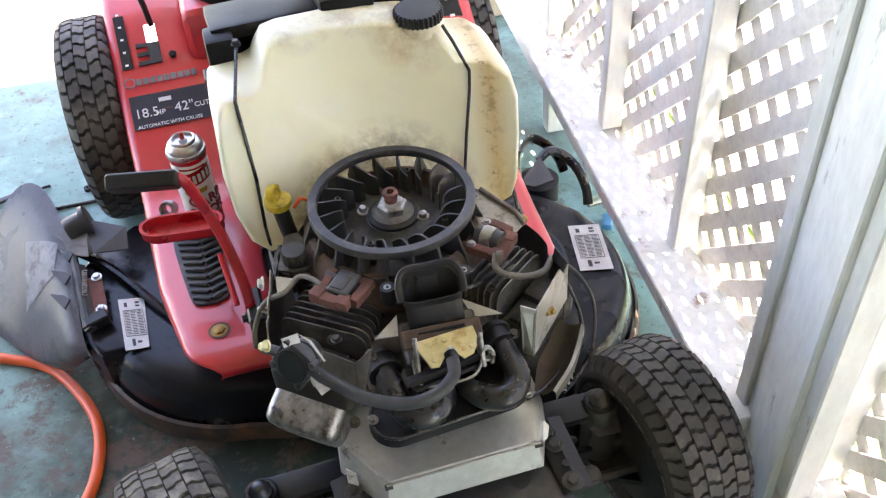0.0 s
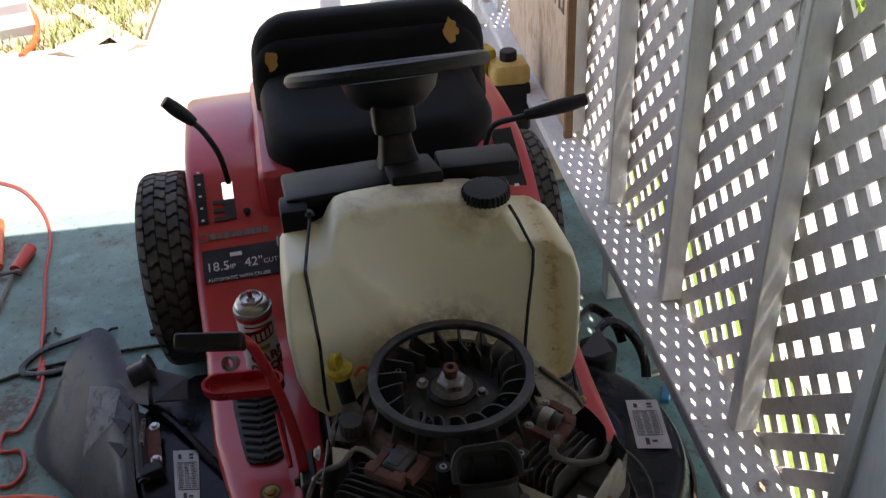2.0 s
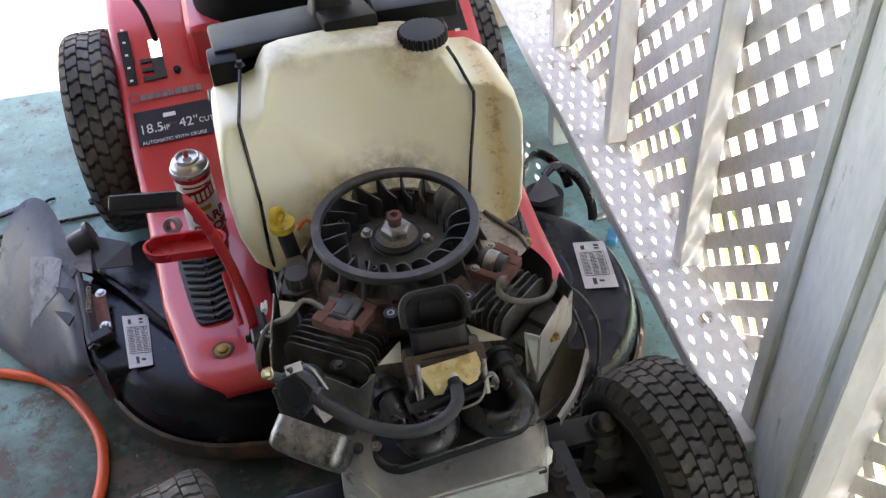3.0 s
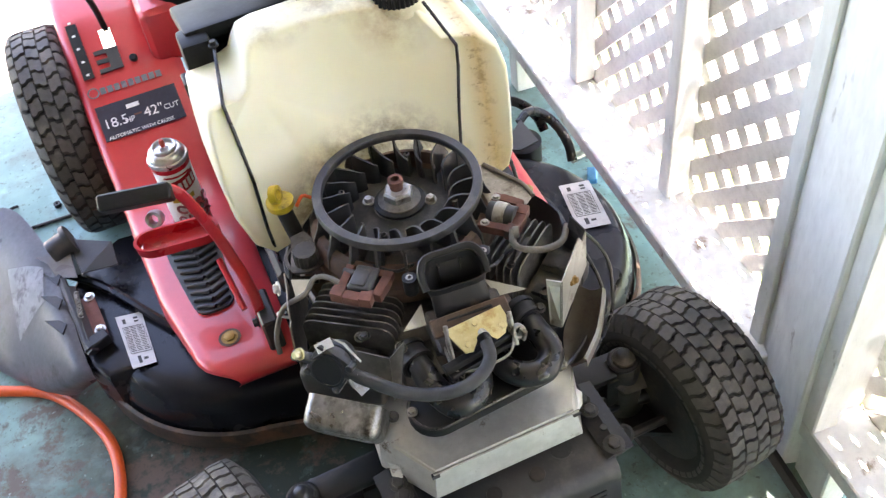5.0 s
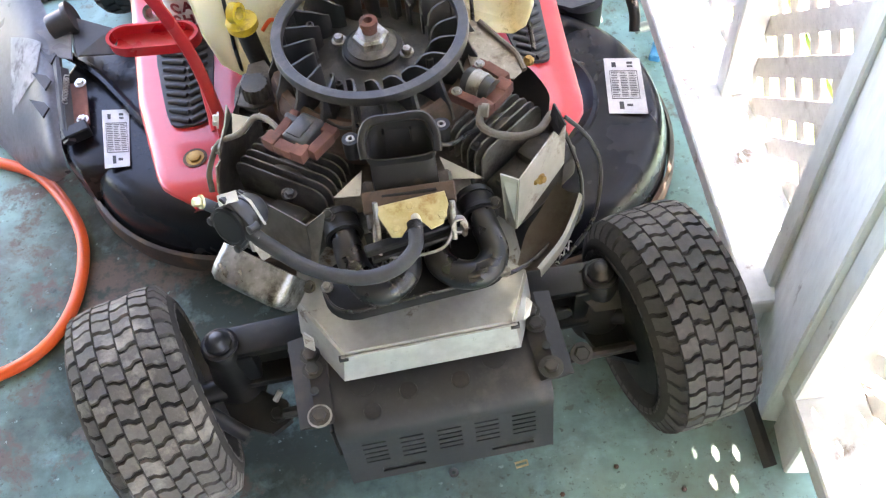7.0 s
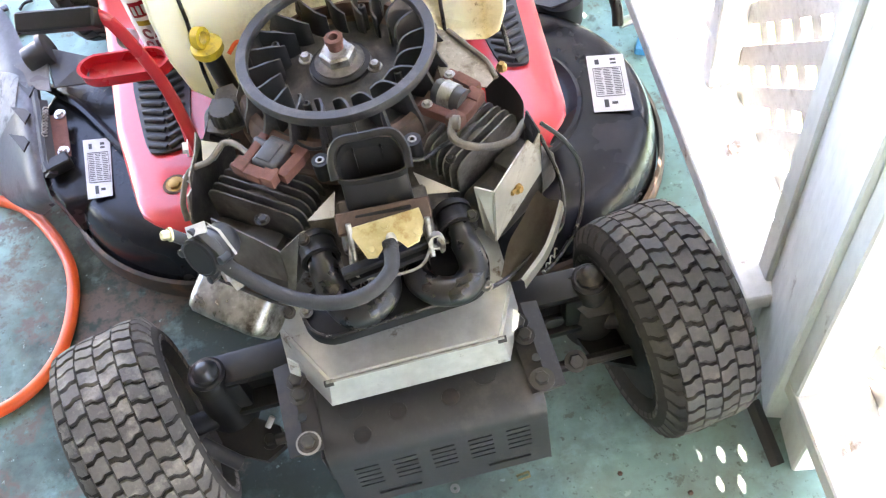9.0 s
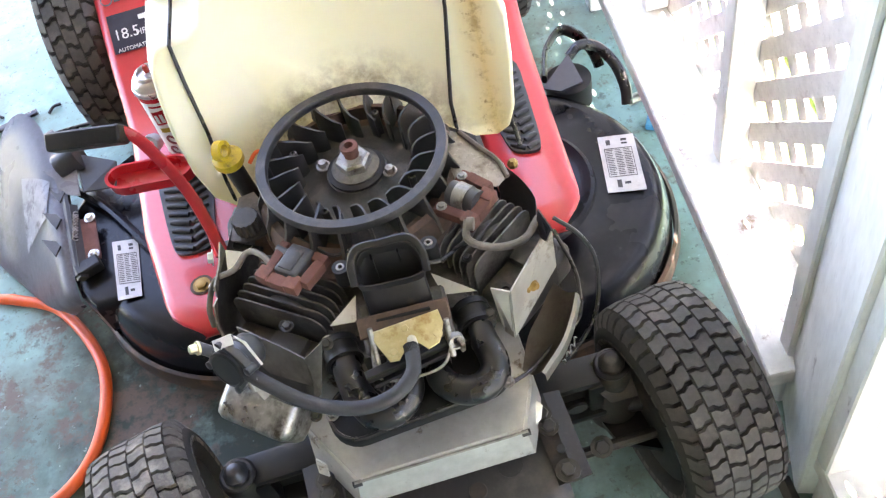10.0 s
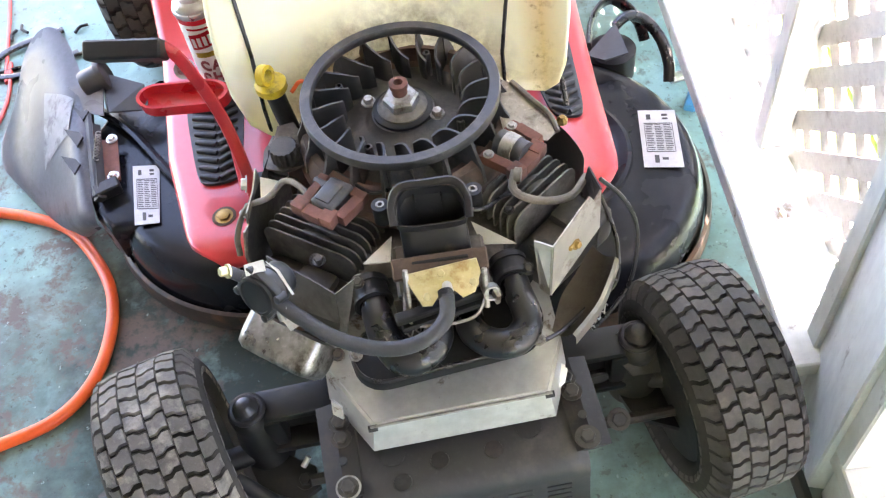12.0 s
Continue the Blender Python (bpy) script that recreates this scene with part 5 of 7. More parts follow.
epart("flywheel", "flywheel_rust", lambda bm: lathe(bm, [(0.118, 0.502), (0.142, 0.506), (0.151, 0.518), (0.154, 0.534), (0.1535, 0.540), (0.149, 0.544), (0.147, 0.562), (0.140, 0.575), (0.130, 0.578), (0.123, 0.560)], 72), "rust-brown dusty flywheel bowl", 40)
epart("fan_boss", "black", lambda bm: lathe(bm, [(0.041, 0.586), (0.041, 0.590), (0.036, 0.5925), (0, 0.5925)], 36))
epart("fan_washer", "dirty_alu", lambda bm: lathe(bm, [(0.034, 0.590), (0.034, 0.595), (0.030, 0.597), (0.027, 0.599), (0, 0.5995)], 36))
epart("flywheel_nut", "dirty_steel", lambda bm: lathe(bm, [(0.0245, 0.599), (0.0245, 0.610), (0.021, 0.613), (0, 0.613)], 6), "bright hexagon nut")
epart("crankshaft_end", "rust_red", lambda bm: lathe(bm, [(0.0105, 0.611), (0.0105, 0.622), (0.0125, 0.624), (0.0125, 0.631), (0.0065, 0.632), (0.005, 0.622), (0, 0.622)], 14, pose(0, 0.004, 0)), "rusty red shaft stub")
for s in (-1, 1):
    epart("fan_screw", "dirty_steel", lambda bm, s=s: bolt(bm, (s * 0.044, -s * 0.023, 0.587), 0.007, 0.010), "bright screw")
for a in (60, 150, 235, 320):
    epart("fan_post", "fan", lambda bm, a=a: lathe(bm, [(0.0055, 0.55), (0.0055, 0.606), (0.003, 0.607), (0.003, 0.60), (0, 0.60)], 10, Matrix.Translation((0.092 * math.cos(radians(a)), 0.092 * math.sin(radians(a)), 0))))
epart("backplate", "rust", lambda bm: slab(bm, [(0.178 * math.cos(radians(a)), 0.178 * math.sin(radians(a))) for a in range(0, 360, 10)], 0.485, 0.497, 0.004), "rusty engine backplate")


# ignition coils
def coil(c, rz, square):
    e = pose(*c, 0, 0, rz) @ Matrix.Diagonal((0.76, 0.76, 0.80, 1))

    pieces = [((-0.038, 0.012, -0.001), (0.018, 0.060, 0.020), 4), ((-0.038, -0.030, 0.001), (0.026, 0.026, 0.024), -3), ((-0.008, -0.033, 0.0), (0.036, 0.022, 0.020), 0),
              ((0.020, -0.028, 0.001), (0.026, 0.028, 0.023), 3), ((0.040, 0.002, 0.0), (0.020, 0.050, 0.021), -5), ((0.036, 0.034, 0.0), (0.030, 0.018, 0.018), 0)]

    def core(bm, p, q, turn):
        box(bm, p, q, (0, 0, turn), 0.0035, 2)
        bmesh.ops.transform(bm, matrix=e, verts=bm.verts)

    def winding(bm):
        if square:
            box(bm, (0, 0.010, 0.003), (0.048, 0.062, 0.026), None, 0.007, 3)
            box(bm, (-0.004, 0.008, 0.014), (0.030, 0.044, 0.010), None, 0.004, 2)
            tube(bm, [(-0.02, 0.022, 0.002), (-0.05, 0.026, 0.002)], [0.010, 0.008], 12, smooth=False)
        else:
            tube(bm, [(0, -0.022, 0.004), (0, 0.034, 0.004)], 0.022, 20, smooth=False)
        bmesh.ops.transform(bm, matrix=e, verts=bm.verts)

    def clip(bm):
        ring_lathe(bm, [(0.0225, -0.012), (0.0245, -0.012), (0.0245, 0.012), (0.0225, 0.012)], 24, pose(0, 0.008, 0.004, 90, 0, 0))
        bmesh.ops.transform(bm, matrix=e, verts=bm.verts)
    for p, q, turn in pieces:
        epart("coil_core", "rust_red", lambda bm, p=p, q=q, turn=turn: core(bm, p, q, turn), "rusted laminated coil core")
    epart("coil_winding", "coil_grey", winding, "grey resin coil winding", 50)
    if not square:
        epart("coil_clip", "dirty_steel", clip)
    for q in (() if square else ((-0.038, 0.028, 0.009), (0.036, 0.034, 0.009))):
        epart("coil_bolt", "dirty_steel", lambda bm, q=q: bolt(bm, e @ Vector(q), 0.005, 0.005))


coil((-0.113, -0.132, 0.578), -42, True)
coil((0.132, -0.108, 0.582), 42, False)


# finned cylinders
def cylinder(side, base, rz):
    e = pose(*base, 0, 0, rz)
    for k in range(7):
        def finp(bm, k=k):
            w = (0.146 if side < 0 else 0.124) - 0.002 * abs(k - 5)
            outline = [(x, z) for x, z in round_rect(w, 0.096, 0.020, 4, 0, -0.006)]
            slab(bm, outline, -0.0013, 0.0013, 0.0005, 1, e @ pose(0, 0.004 - 0.0125 * k, 0, 90, 0, 0))
        epart("cooling_fin", "dirty_alu" if side < 0 else "fin_alu", finp)
    epart("cylinder_barrel", "dirty_alu", lambda bm: tube(bm, [e @ Vector((0, 0.05, 0)), e @ Vector((0, -0.060, 0))], 0.036, 20, smooth=False))
    epart("cylinder_head", "greasy_iron", lambda bm: (box(bm, (0, -0.106, -0.036), (0.132, 0.062, 0.062), None, 0.014, 3), box(bm, (0.022, -0.104, -0.004), (0.054, 0.048, 0.022), None, 0.008, 2), box(bm, (-0.046, -0.108, -0.006), (0.022, 0.040, 0.016), None, 0.006, 2), [lathe(bm, [(0.010, -0.012), (0.010, 0.002), (0.0065, 0.003), (0.006, -0.004), (0, -0.004)], 14, Matrix.Translation((x, -0.112, 0.004))) for x in (-0.050, 0.006)], bmesh.ops.transform(bm, matrix=e, verts=bm.verts)), "oil-blackened finned cylinder head", 45)


cylinder(-1, (-0.112, -0.096, 0.494), -37)
cylinder(1, (0.118, -0.092, 0.500), 37)


def valve_cover(bm):
    rings = []
    for s, y in ((1.0, 0.0), (1.0, -0.030), (0.96, -0.042), (0.84, -0.048)):
        rings.append([(x * s, y, z * s) for x, z in round_rect(0.135, 0.085, 0.018, 4)])
    loft(bm, rings)
    for z in (-0.022, -0.008, 0.006, 0.020):
        box(bm, (0, -0.048, z), (0.088, 0.003, 0.005), None, 0.001)


vl = part("valve_cover", engine, "cast_cover", valve_cover, "scuffed bright cast valve cover", 45)
vl.matrix_local = pose(-0.190, -0.240, 0.470, 24, 0, -40) @ Matrix.Diagonal((0.86, 1, 0.80, 1))
for p in ((-0.0960, -0.2280, 0.5300), (-0.1440, -0.1850, 0.5350), (-0.1410, -0.2770, 0.4500), (0.1160, -0.2490, 0.5200)):
    epart("rocker_screw", "greasy_iron", lambda bm, p=p: bolt(bm, p, 0.006, 0.01, (0, -0.4, 1)))

# air intake box with its rim open to the sky
TOP = [(-0.0331, -0.2022, 0.5900), (0.0495, -0.2122, 0.5940), (0.0511, -0.1940, 0.6110), (0.0414, -0.1774, 0.6210), (-0.0169, -0.1658, 0.6150), (-0.0299, -0.1758, 0.6050)]


def intake_walls(bm):
    c = sum((Vector(p) for p in TOP), Vector()) / len(TOP)
    outer = rounded([Vector(p) for p in TOP])
    low = [Vector((c.x + (p.x - c.x) * 1.02, c.y - 0.024 + (p.y - c.y) * 1.0, 0.535)) for p in outer]
    lip = [c + (p - c) * 1.06 for p in outer]
    lip_lo = [p - Vector((0, 0, 0.010)) for p in lip]
    inner = [c + (p - c) * 0.99 for p in outer]
    inner_lo = [Vector((p.x * 0.92 + c.x * 0.08, p.y * 0.92 + (c.y - 0.02) * 0.08, 0.545)) for p in inner]
    mid = [p - Vector((0, 0, 0.010)) for p in outer]
    loft(bm, [low, mid, lip_lo, lip, inner, inner_lo])


epart("intake_box", "intake_black", intake_walls, "open black plastic air intake box", 30)
epart("intake_lip", "intake_black", lambda bm: tube(bm, [(-0.0371, -0.2006, 0.5930), (-0.0355, -0.1774, 0.6070), (-0.0218, -0.1642, 0.6190), (0.0090, -0.1683, 0.6230), (0.0430, -0.1750, 0.6260), (0.0551, -0.1923, 0.6160), (0.0543, -0.2122, 0.5980)], 0.0042, 8, flat=(0.0055, 0.0035)), "rounded back lip of the intake box")
epart("intake_rib", "black", lambda bm: (box(bm, (0.012, -0.232, 0.552), (0.075, 0.010, 0.010), None, 0.003)))
for q in ((-0.0500, -0.1670, 0.5980), (0.0660, -0.1700, 0.5980)):
    epart("intake_ear", "black", lambda bm, q=q: (lathe(bm, [(0.011, -0.030), (0.011, 0.0), (0.006, 0.0), (0.006, -0.004)], 16, Matrix.Translation(q))))
    epart("ear_insert", "dirty_steel", lambda bm, q=q: ring_lathe(bm, [(0.003, -0.003), (0.0055, -0.003), (0.0055, 0.0008), (0.003, 0.0008)], 14, Matrix.Translation(q)))
epart("carburettor", "dirty_alu", lambda bm: (box(bm, (0.010, -0.225, 0.515), (0.115, 0.07, 0.05), (18, 0, -3), 0.004), box(bm, (0.010, -0.235, 0.48), (0.09, 0.06, 0.06), None, 0.006)), "oily carburettor body")
epart("carb_flange", "old_rust", lambda bm: box(bm, (0.009, -0.240, 0.552), (0.118, 0.028, 0.010), (25, 0, -3), 0.002), "rust-stained flange")


def brass_plate(bm):
    out = [(-0.046, 0.020), (0.046, 0.022), (0.048, 0.004), (0.036, -0.018), (0.020, -0.022), (0.010, -0.008), (-0.006, -0.010), (-0.018, -0.024), (-0.030, -0.022)]
    slab(bm, out, 0, 0.003, 0.001, 1, pose(0.008, -0.268, 0.551, 30, 0, 2))


epart("choke_plate", "brass", brass_plate, "yellow zinc plate over the carburettor")
for x, y in ((0.0, 0.012), (0.036, -0.006), (-0.022, -0.012)):
    epart("plate_screw", "brass", lambda bm, x=x, y=y: bolt(bm, pose(0.008, -0.268, 0.551, 30, 0, 2) @ Vector((x, y, 0.003)), 0.005, 0.004, (0, -0.5, 0.87)))
epart("vent_nipple", "steel", lambda bm: tube(bm, [(0.012, -0.272, 0.552), (0.013, -0.287, 0.560)], 0.006, 10, smooth=False))
epart("linkage_bar", "black", lambda bm: (box(bm, (0.0050, -0.2810, 0.5250), (0.125, 0.014, 0.012), (0, 0, 9), 0.002), box(bm, (0.0030, -0.2850, 0.5150), (0.11, 0.02, 0.008), (0, 0, 9), 0.002)), "black throttle bracket")
for q, z in (((-0.0380, -0.2820, 0.5200), 0.05), ((0.0560, -0.2930, 0.5200), 0.04), ((-0.0400, -0.2900, 0.5000), 0.05)):
    epart("linkage_rod", "dirty_steel", lambda bm, q=q, z=z: tube(bm, [Vector(q), Vector(q) + Vector((0.004, 0.03, z))], 0.0035, 8, smooth=False))
epart("fuel_clip", "dirty_steel", lambda bm: (ring_lathe(bm, [(0.008, -0.005), (0.0105, -0.005), (0.0105, 0.005), (0.008, 0.005)], 14, Matrix.Translation((0.0640, -0.2820, 0.5350)) @ pose(0, 0, 0, 70, 20, 0)), box(bm, (0.0690, -0.2870, 0.5300), (0.006, 0.012, 0.022), (10, 0, 20), 0.001)), "bright spring clip")

# intake manifold: two bent black tubes on a flange
epart("manifold_flange", "black", lambda bm: slab(bm, [(x, y) for x, y in round_rect(0.246, 0.085, 0.041, 6)], 0, 0.016, 0.004, 2, pose(0.000, -0.294, 0.452, 0, 0, 4)), "black plastic manifold flange")
epart("flange_rim", "hose", lambda bm: tube(bm, [pose(0.000, -0.294, 0.469, 0, 0, 4) @ Vector((x, y, 0)) for x, y in round_rect(0.240, 0.079, 0.038, 6)] + [pose(0.000, -0.294, 0.469, 0, 0, 4) @ Vector((*round_rect(0.240, 0.079, 0.038, 6)[0], 0))], 0.0028, 6, smooth=False), "raised rim of the manifold flange")
epart("manifold_hole", "alu", lambda bm: lathe(bm, [(0.008, 0.4665), (0.008, 0.467), (0, 0.467)], 12, Matrix.Translation(((0.0100, -0.3170, 0.4670)[0], (0.0100, -0.3170, 0.4670)[1], 0))))
epart("manifold_tube", "hose", lambda bm: tube(bm, [(0.0940, -0.2240, 0.5050), (0.0980, -0.2700, 0.5050), (0.1030, -0.3060, 0.4920), (0.0820, -0.3270, 0.4860), (0.0530, -0.3230, 0.4860), (0.0330, -0.3000, 0.4880), (0.0350, -0.2650, 0.4800)], [0.0185, 0.0185, 0.019, 0.0195, 0.019, 0.0185, 0.017], 18), "moulded black rubber intake bend", 60)
epart("manifold_tube", "hose", lambda bm: tube(bm, [(-0.0840, -0.2230, 0.5050), (-0.0800, -0.2600, 0.5050), (-0.0740, -0.2930, 0.4940), (-0.0570, -0.3210, 0.4860), (-0.0290, -0.3210, 0.4860), (-0.0090, -0.3000, 0.4880), (-0.0090, -0.2610, 0.4800)], [0.0190, 0.0190, 0.0200, 0.0215, 0.021, 0.0190, 0.017], 18), "moulded black rubber intake bend", 60)
for a, b in (((0.0930, -0.2190, 0.5050), (0.0960, -0.2560, 0.5050)), ((-0.0860, -0.2140, 0.5050), (-0.0810, -0.2490, 0.5050))):
    epart("port_boot", "black", lambda bm, a=a, b=b: tube(bm, [a, b], 0.0235, 18, smooth=False))
for p in ((0.1120, -0.3230, 0.4700), (-0.1160, -0.2960, 0.4700), (-0.0950, -0.2170, 0.5200)):
    epart("manifold_bolt", "dirty_steel", lambda bm, p=p: bolt(bm, p, 0.006, 0.006))

for a, b in (((0.0930, -0.2230, 0.5050), (0.0937, -0.2300, 0.5050)), ((0.0955, -0.2480, 0.5050), (0.0960, -0.2540, 0.5050)), ((-0.0850, -0.2180, 0.5050), (-0.0838, -0.2250, 0.5050)), ((-0.0818, -0.2420, 0.5050), (-0.0810, -0.2480, 0.5050))):
    epart("boot_ridge", "intake_black", lambda bm, a=a, b=b: tube(bm, [a, b], 0.0258, 20, smooth=False))
# fuel pump and its hose
PUMP = Matrix.Translation((-0.209, -0.264, 0.592)) @ Vector((0, 0, 1)).rotation_difference(Vector((-0.62, -0.68, 0.30))).to_matrix().to_4x4()


def pump_body(bm):
    slab(bm, round_rect(0.058, 0.058, 0.016, 4), -0.012, -0.002, 0.002, 2, PUMP @ pose(0, 0, 0, 0, 0, 20))
    lathe(bm, [(0.0265, -0.010), (0.0265, -0.016), (0.0235, -0.018), (0.0235, -0.026), (0.0255, -0.027), (0.0255, -0.031), (0.0225, -0.032), (0.0225, -0.044), (0.018, -0.050), (0, -0.051)], 32, PUMP)
    for a in (65, 155, 245, 335):
        lathe(bm, [(0.0055, -0.014), (0.0055, 0.0), (0.004, 0.001), (0, 0.001)], 10, PUMP @ Matrix.Translation((0.033 * math.cos(radians(a)), 0.033 * math.sin(radians(a)), 0)))


epart("fuel_pump", "pump_black", pump_body, "black diaphragm fuel pump", 40)
epart("pump_cover", "black", lambda bm: lathe(bm, [(0.026, -0.003), (0.0255, 0.002), (0.022, 0.0035), (0.0215, 0.0025), (0, 0.003)], 32, PUMP), "flat round pump cover")
epart("pump_ear", "pump_black", lambda bm: box(bm, (-0.2290, -0.2330, 0.598), (0.040, 0.014, 0.010), (10, 0, -38), 0.003, 2))
epart("pump_bracket", "label", lambda bm: (plate(bm, [(-0.2140, -0.2420, 0.6250), (-0.1910, -0.2390, 0.6250), (-0.1900, -0.2510, 0.6200), (-0.2130, -0.2540, 0.6200)], 0.004), plate(bm, [(-0.1910, -0.2390, 0.6250), (-0.1755, -0.2520, 0.6190), (-0.1630, -0.2770, 0.6000), (-0.1655, -0.2780, 0.6000), (-0.1785, -0.2530, 0.6180)], 0.0025)), "white zinc pump bracket")
epart("pump_bolt", "brass", lambda bm: bolt(bm, (-0.2340, -0.2380, 0.6150), 0.006, 0.012, (-0.8, -0.3, 0.5)))
epart("pump_hook", "alu", lambda bm: (plate(bm, [(-0.1860, -0.2860, 0.5700), (-0.1730, -0.2800, 0.5700), (-0.1640, -0.2930, 0.5600), (-0.1790, -0.2970, 0.5550)], 0.004), tube(bm, [(-0.1830, -0.2940, 0.5750), (-0.1840, -0.2860, 0.5850), (-0.1730, -0.2880, 0.5900)], 0.004, 8)))
epart("fuel_hose", "braid", lambda bm: tube(bm, [(-0.1900, -0.2720, 0.5900), (-0.1640, -0.2950, 0.5800), (-0.1290, -0.3190, 0.5600), (-0.0900, -0.3350, 0.5480), (-0.0540, -0.3420, 0.5450), (-0.0210, -0.3370, 0.5480), (0.0030, -0.3190, 0.5520), (0.0090, -0.2950, 0.5560), (0.0090, -0.2830, 0.5580)], 0.0093, 12, 26, ribs=0.035), "thick ribbed black fuel hose", 80)

# tinwork: shrouds and heat shields
SH = 0.0022
epart("shield_right", "shield", lambda bm: plate(bm, [(0.2010, -0.2125, 0.5940), (0.2085, -0.2095, 0.5800), (0.2174, -0.2040, 0.5915), (0.2171, -0.2074, 0.5220), (0.1384, -0.2756, 0.4920), (0.1447, -0.2651, 0.5800)], SH), "bent bare metal heat shield")
epart("shield_flap", "shield", lambda bm: plate(bm, [(0.1225, -0.2600, 0.5915), (0.1440, -0.2652, 0.5800), (0.1378, -0.2757, 0.4920), (0.1290, -0.2566, 0.4840)], SH), "folded flap of the heat shield")
epart("shroud_corner", "dark_steel", lambda bm: plate(bm, [(0.2120, -0.1680, 0.5960), (0.2190, -0.2020, 0.5915), (0.2110, -0.2050, 0.5700), (0.2080, -0.1640, 0.5600)], SH), "blackened corner of the shroud")


def lower_shield(bm):
    upper = smooth_path([(0.2150, -0.1880, 0.4600), (0.1860, -0.2160, 0.4400), (0.1600, -0.2400, 0.4260), (0.1380, -0.2830, 0.4170)], 4)
    outer = smooth_path([(0.2340, -0.2290, 0.4810), (0.2200, -0.2480, 0.4620), (0.1970, -0.2740, 0.4450), (0.1600, -0.3020, 0.4320)], 4)
    rows = []
    for f in (0.0, 0.25, 0.5, 0.75, 1.0):
        rows.append([Vector(a).lerp(Vector(b), f) - Vector((0, 0, 0.011 * math.sin(math.pi * f))) for a, b in zip(upper, outer)])
    loft(bm, rows, closed=False)
    bmesh.ops.solidify(bm, geom=bm.faces[:], thickness=0.002)


def shield_rim(bm):
    a = [Vector(p) for p in smooth_path([(0.2345, -0.2295, 0.4815), (0.2205, -0.2485, 0.4625), (0.1975, -0.2745, 0.4455), (0.1605, -0.3025, 0.4325)], 4)]
    loft(bm, [a, [p + Vector((0.0035, -0.0035, -0.003)) for p in a], [p + Vector((0.0045, -0.0045, -0.020)) for p in a]], closed=False)
    bmesh.ops.solidify(bm, geom=bm.faces[:], thickness=0.002)


epart("shield_lower", "scorched", lower_shield, "dished scorched lower heat shield", 50)
epart("shield_rim", "shield", shield_rim, "turned-down pale rim of the lower shield", 50)
epart("shield_bolt", "old_brass", lambda bm: (bolt(bm, (0.1780, -0.2395, 0.5400), 0.0052, 0.007, (0.62, -0.72, 0.3)), tube(bm, [(0.1740, -0.2420, 0.5415), (0.1690, -0.2480, 0.5440)], 0.0032, 8, smooth=False)), "small rusty shield bolt")
epart("shroud_wing", "wing_tin", lambda bm: plate(bm, [(0.1401, 0.0212, 0.585), (0.156, 0.0069, 0.585), (0.1866, -0.0506, 0.58), (0.1933, -0.0812, 0.575), (0.1775, -0.09, 0.57), (0.161, -0.0837, 0.572), (0.1395, -0.063, 0.575), (0.1251, -0.0679, 0.575), (0.1241, -0.0287, 0.585)], SH), "dented bare metal shroud wing")
epart("shroud_lip", "scorched", lambda bm: tube(bm, [(0.1513, 0.0113, 0.588), (0.1706, -0.0253, 0.586), (0.1882, -0.0558, 0.582), (0.1931, -0.0832, 0.577)], 0.004, 8), "rolled grimy edge of the shroud")


def shroud_wall(pts, drop):
    def make(bm):
        top = [Vector(p) for p in smooth_path(pts, 5)]
        loft(bm, [top, [p - Vector((0, 0, drop)) for p in top]], closed=False)
        bmesh.ops.solidify(bm, geom=bm.faces[:], thickness=0.002)
    return make


epart("shroud_right", "dark_steel", shroud_wall([(0.1880, -0.0200, 0.5500), (0.2110, -0.0660, 0.5500), (0.2210, -0.1090, 0.5500), (0.2140, -0.1410, 0.5500), (0.2240, -0.1690, 0.5500), (0.2230, -0.1880, 0.5500)], 0.12), "blackened engine shroud wall")
epart("shroud_left", "dirty_alu", shroud_wall([(-0.1820, 0.0260, 0.5500), (-0.2040, -0.0360, 0.5500), (-0.2200, -0.0910, 0.5500), (-0.2290, -0.1290, 0.5400), (-0.2350, -0.1500, 0.5200)], 0.13), "grey engine shroud wall")
epart("shroud_flange", "wing_tin", lambda bm: (plate(bm, [(-0.2093, -0.0380, 0.5660), (-0.2160, -0.0666, 0.5570), (-0.2254, -0.1056, 0.5580), (-0.2270, -0.1130, 0.5480), (-0.2254, -0.1056, 0.4700), (-0.2093, -0.0380, 0.4700)], SH), plate(bm, [(-0.2272, -0.1140, 0.5440), (-0.2313, -0.1304, 0.5505), (-0.2363, -0.1514, 0.5270), (-0.2363, -0.1514, 0.4700), (-0.2256, -0.1070, 0.4700)], SH)), "notched bare grey shroud edge")
epart("shroud_tab", "steel", lambda bm: (plate(bm, [(-0.2040, -0.0500, 0.5600), (-0.1780, -0.0640, 0.5600), (-0.1660, -0.0570, 0.5600), (-0.1900, -0.0810, 0.5500), (-0.2070, -0.0810, 0.5500)], SH), bolt(bm, (-0.2250, -0.0480, 0.5500), 0.008, 0.008, (-1, 0, 0.3))))
epart("plate_left", "grimy_baffle", lambda bm: (plate(bm, [(-0.2050, -0.1710, 0.5450), (-0.1520, -0.2230, 0.5500), (-0.1220, -0.2560, 0.5550), (-0.1270, -0.2640, 0.5000), (-0.1830, -0.2190, 0.4900), (-0.2050, -0.1900, 0.5100)], SH), plate(bm, [(-0.1220, -0.2560, 0.5550), (-0.0950, -0.2480, 0.5680), (-0.1210, -0.2720, 0.4900), (-0.1330, -0.2730, 0.4800), (-0.1250, -0.2580, 0.5100)], SH)), "bent sheet-metal baffle")
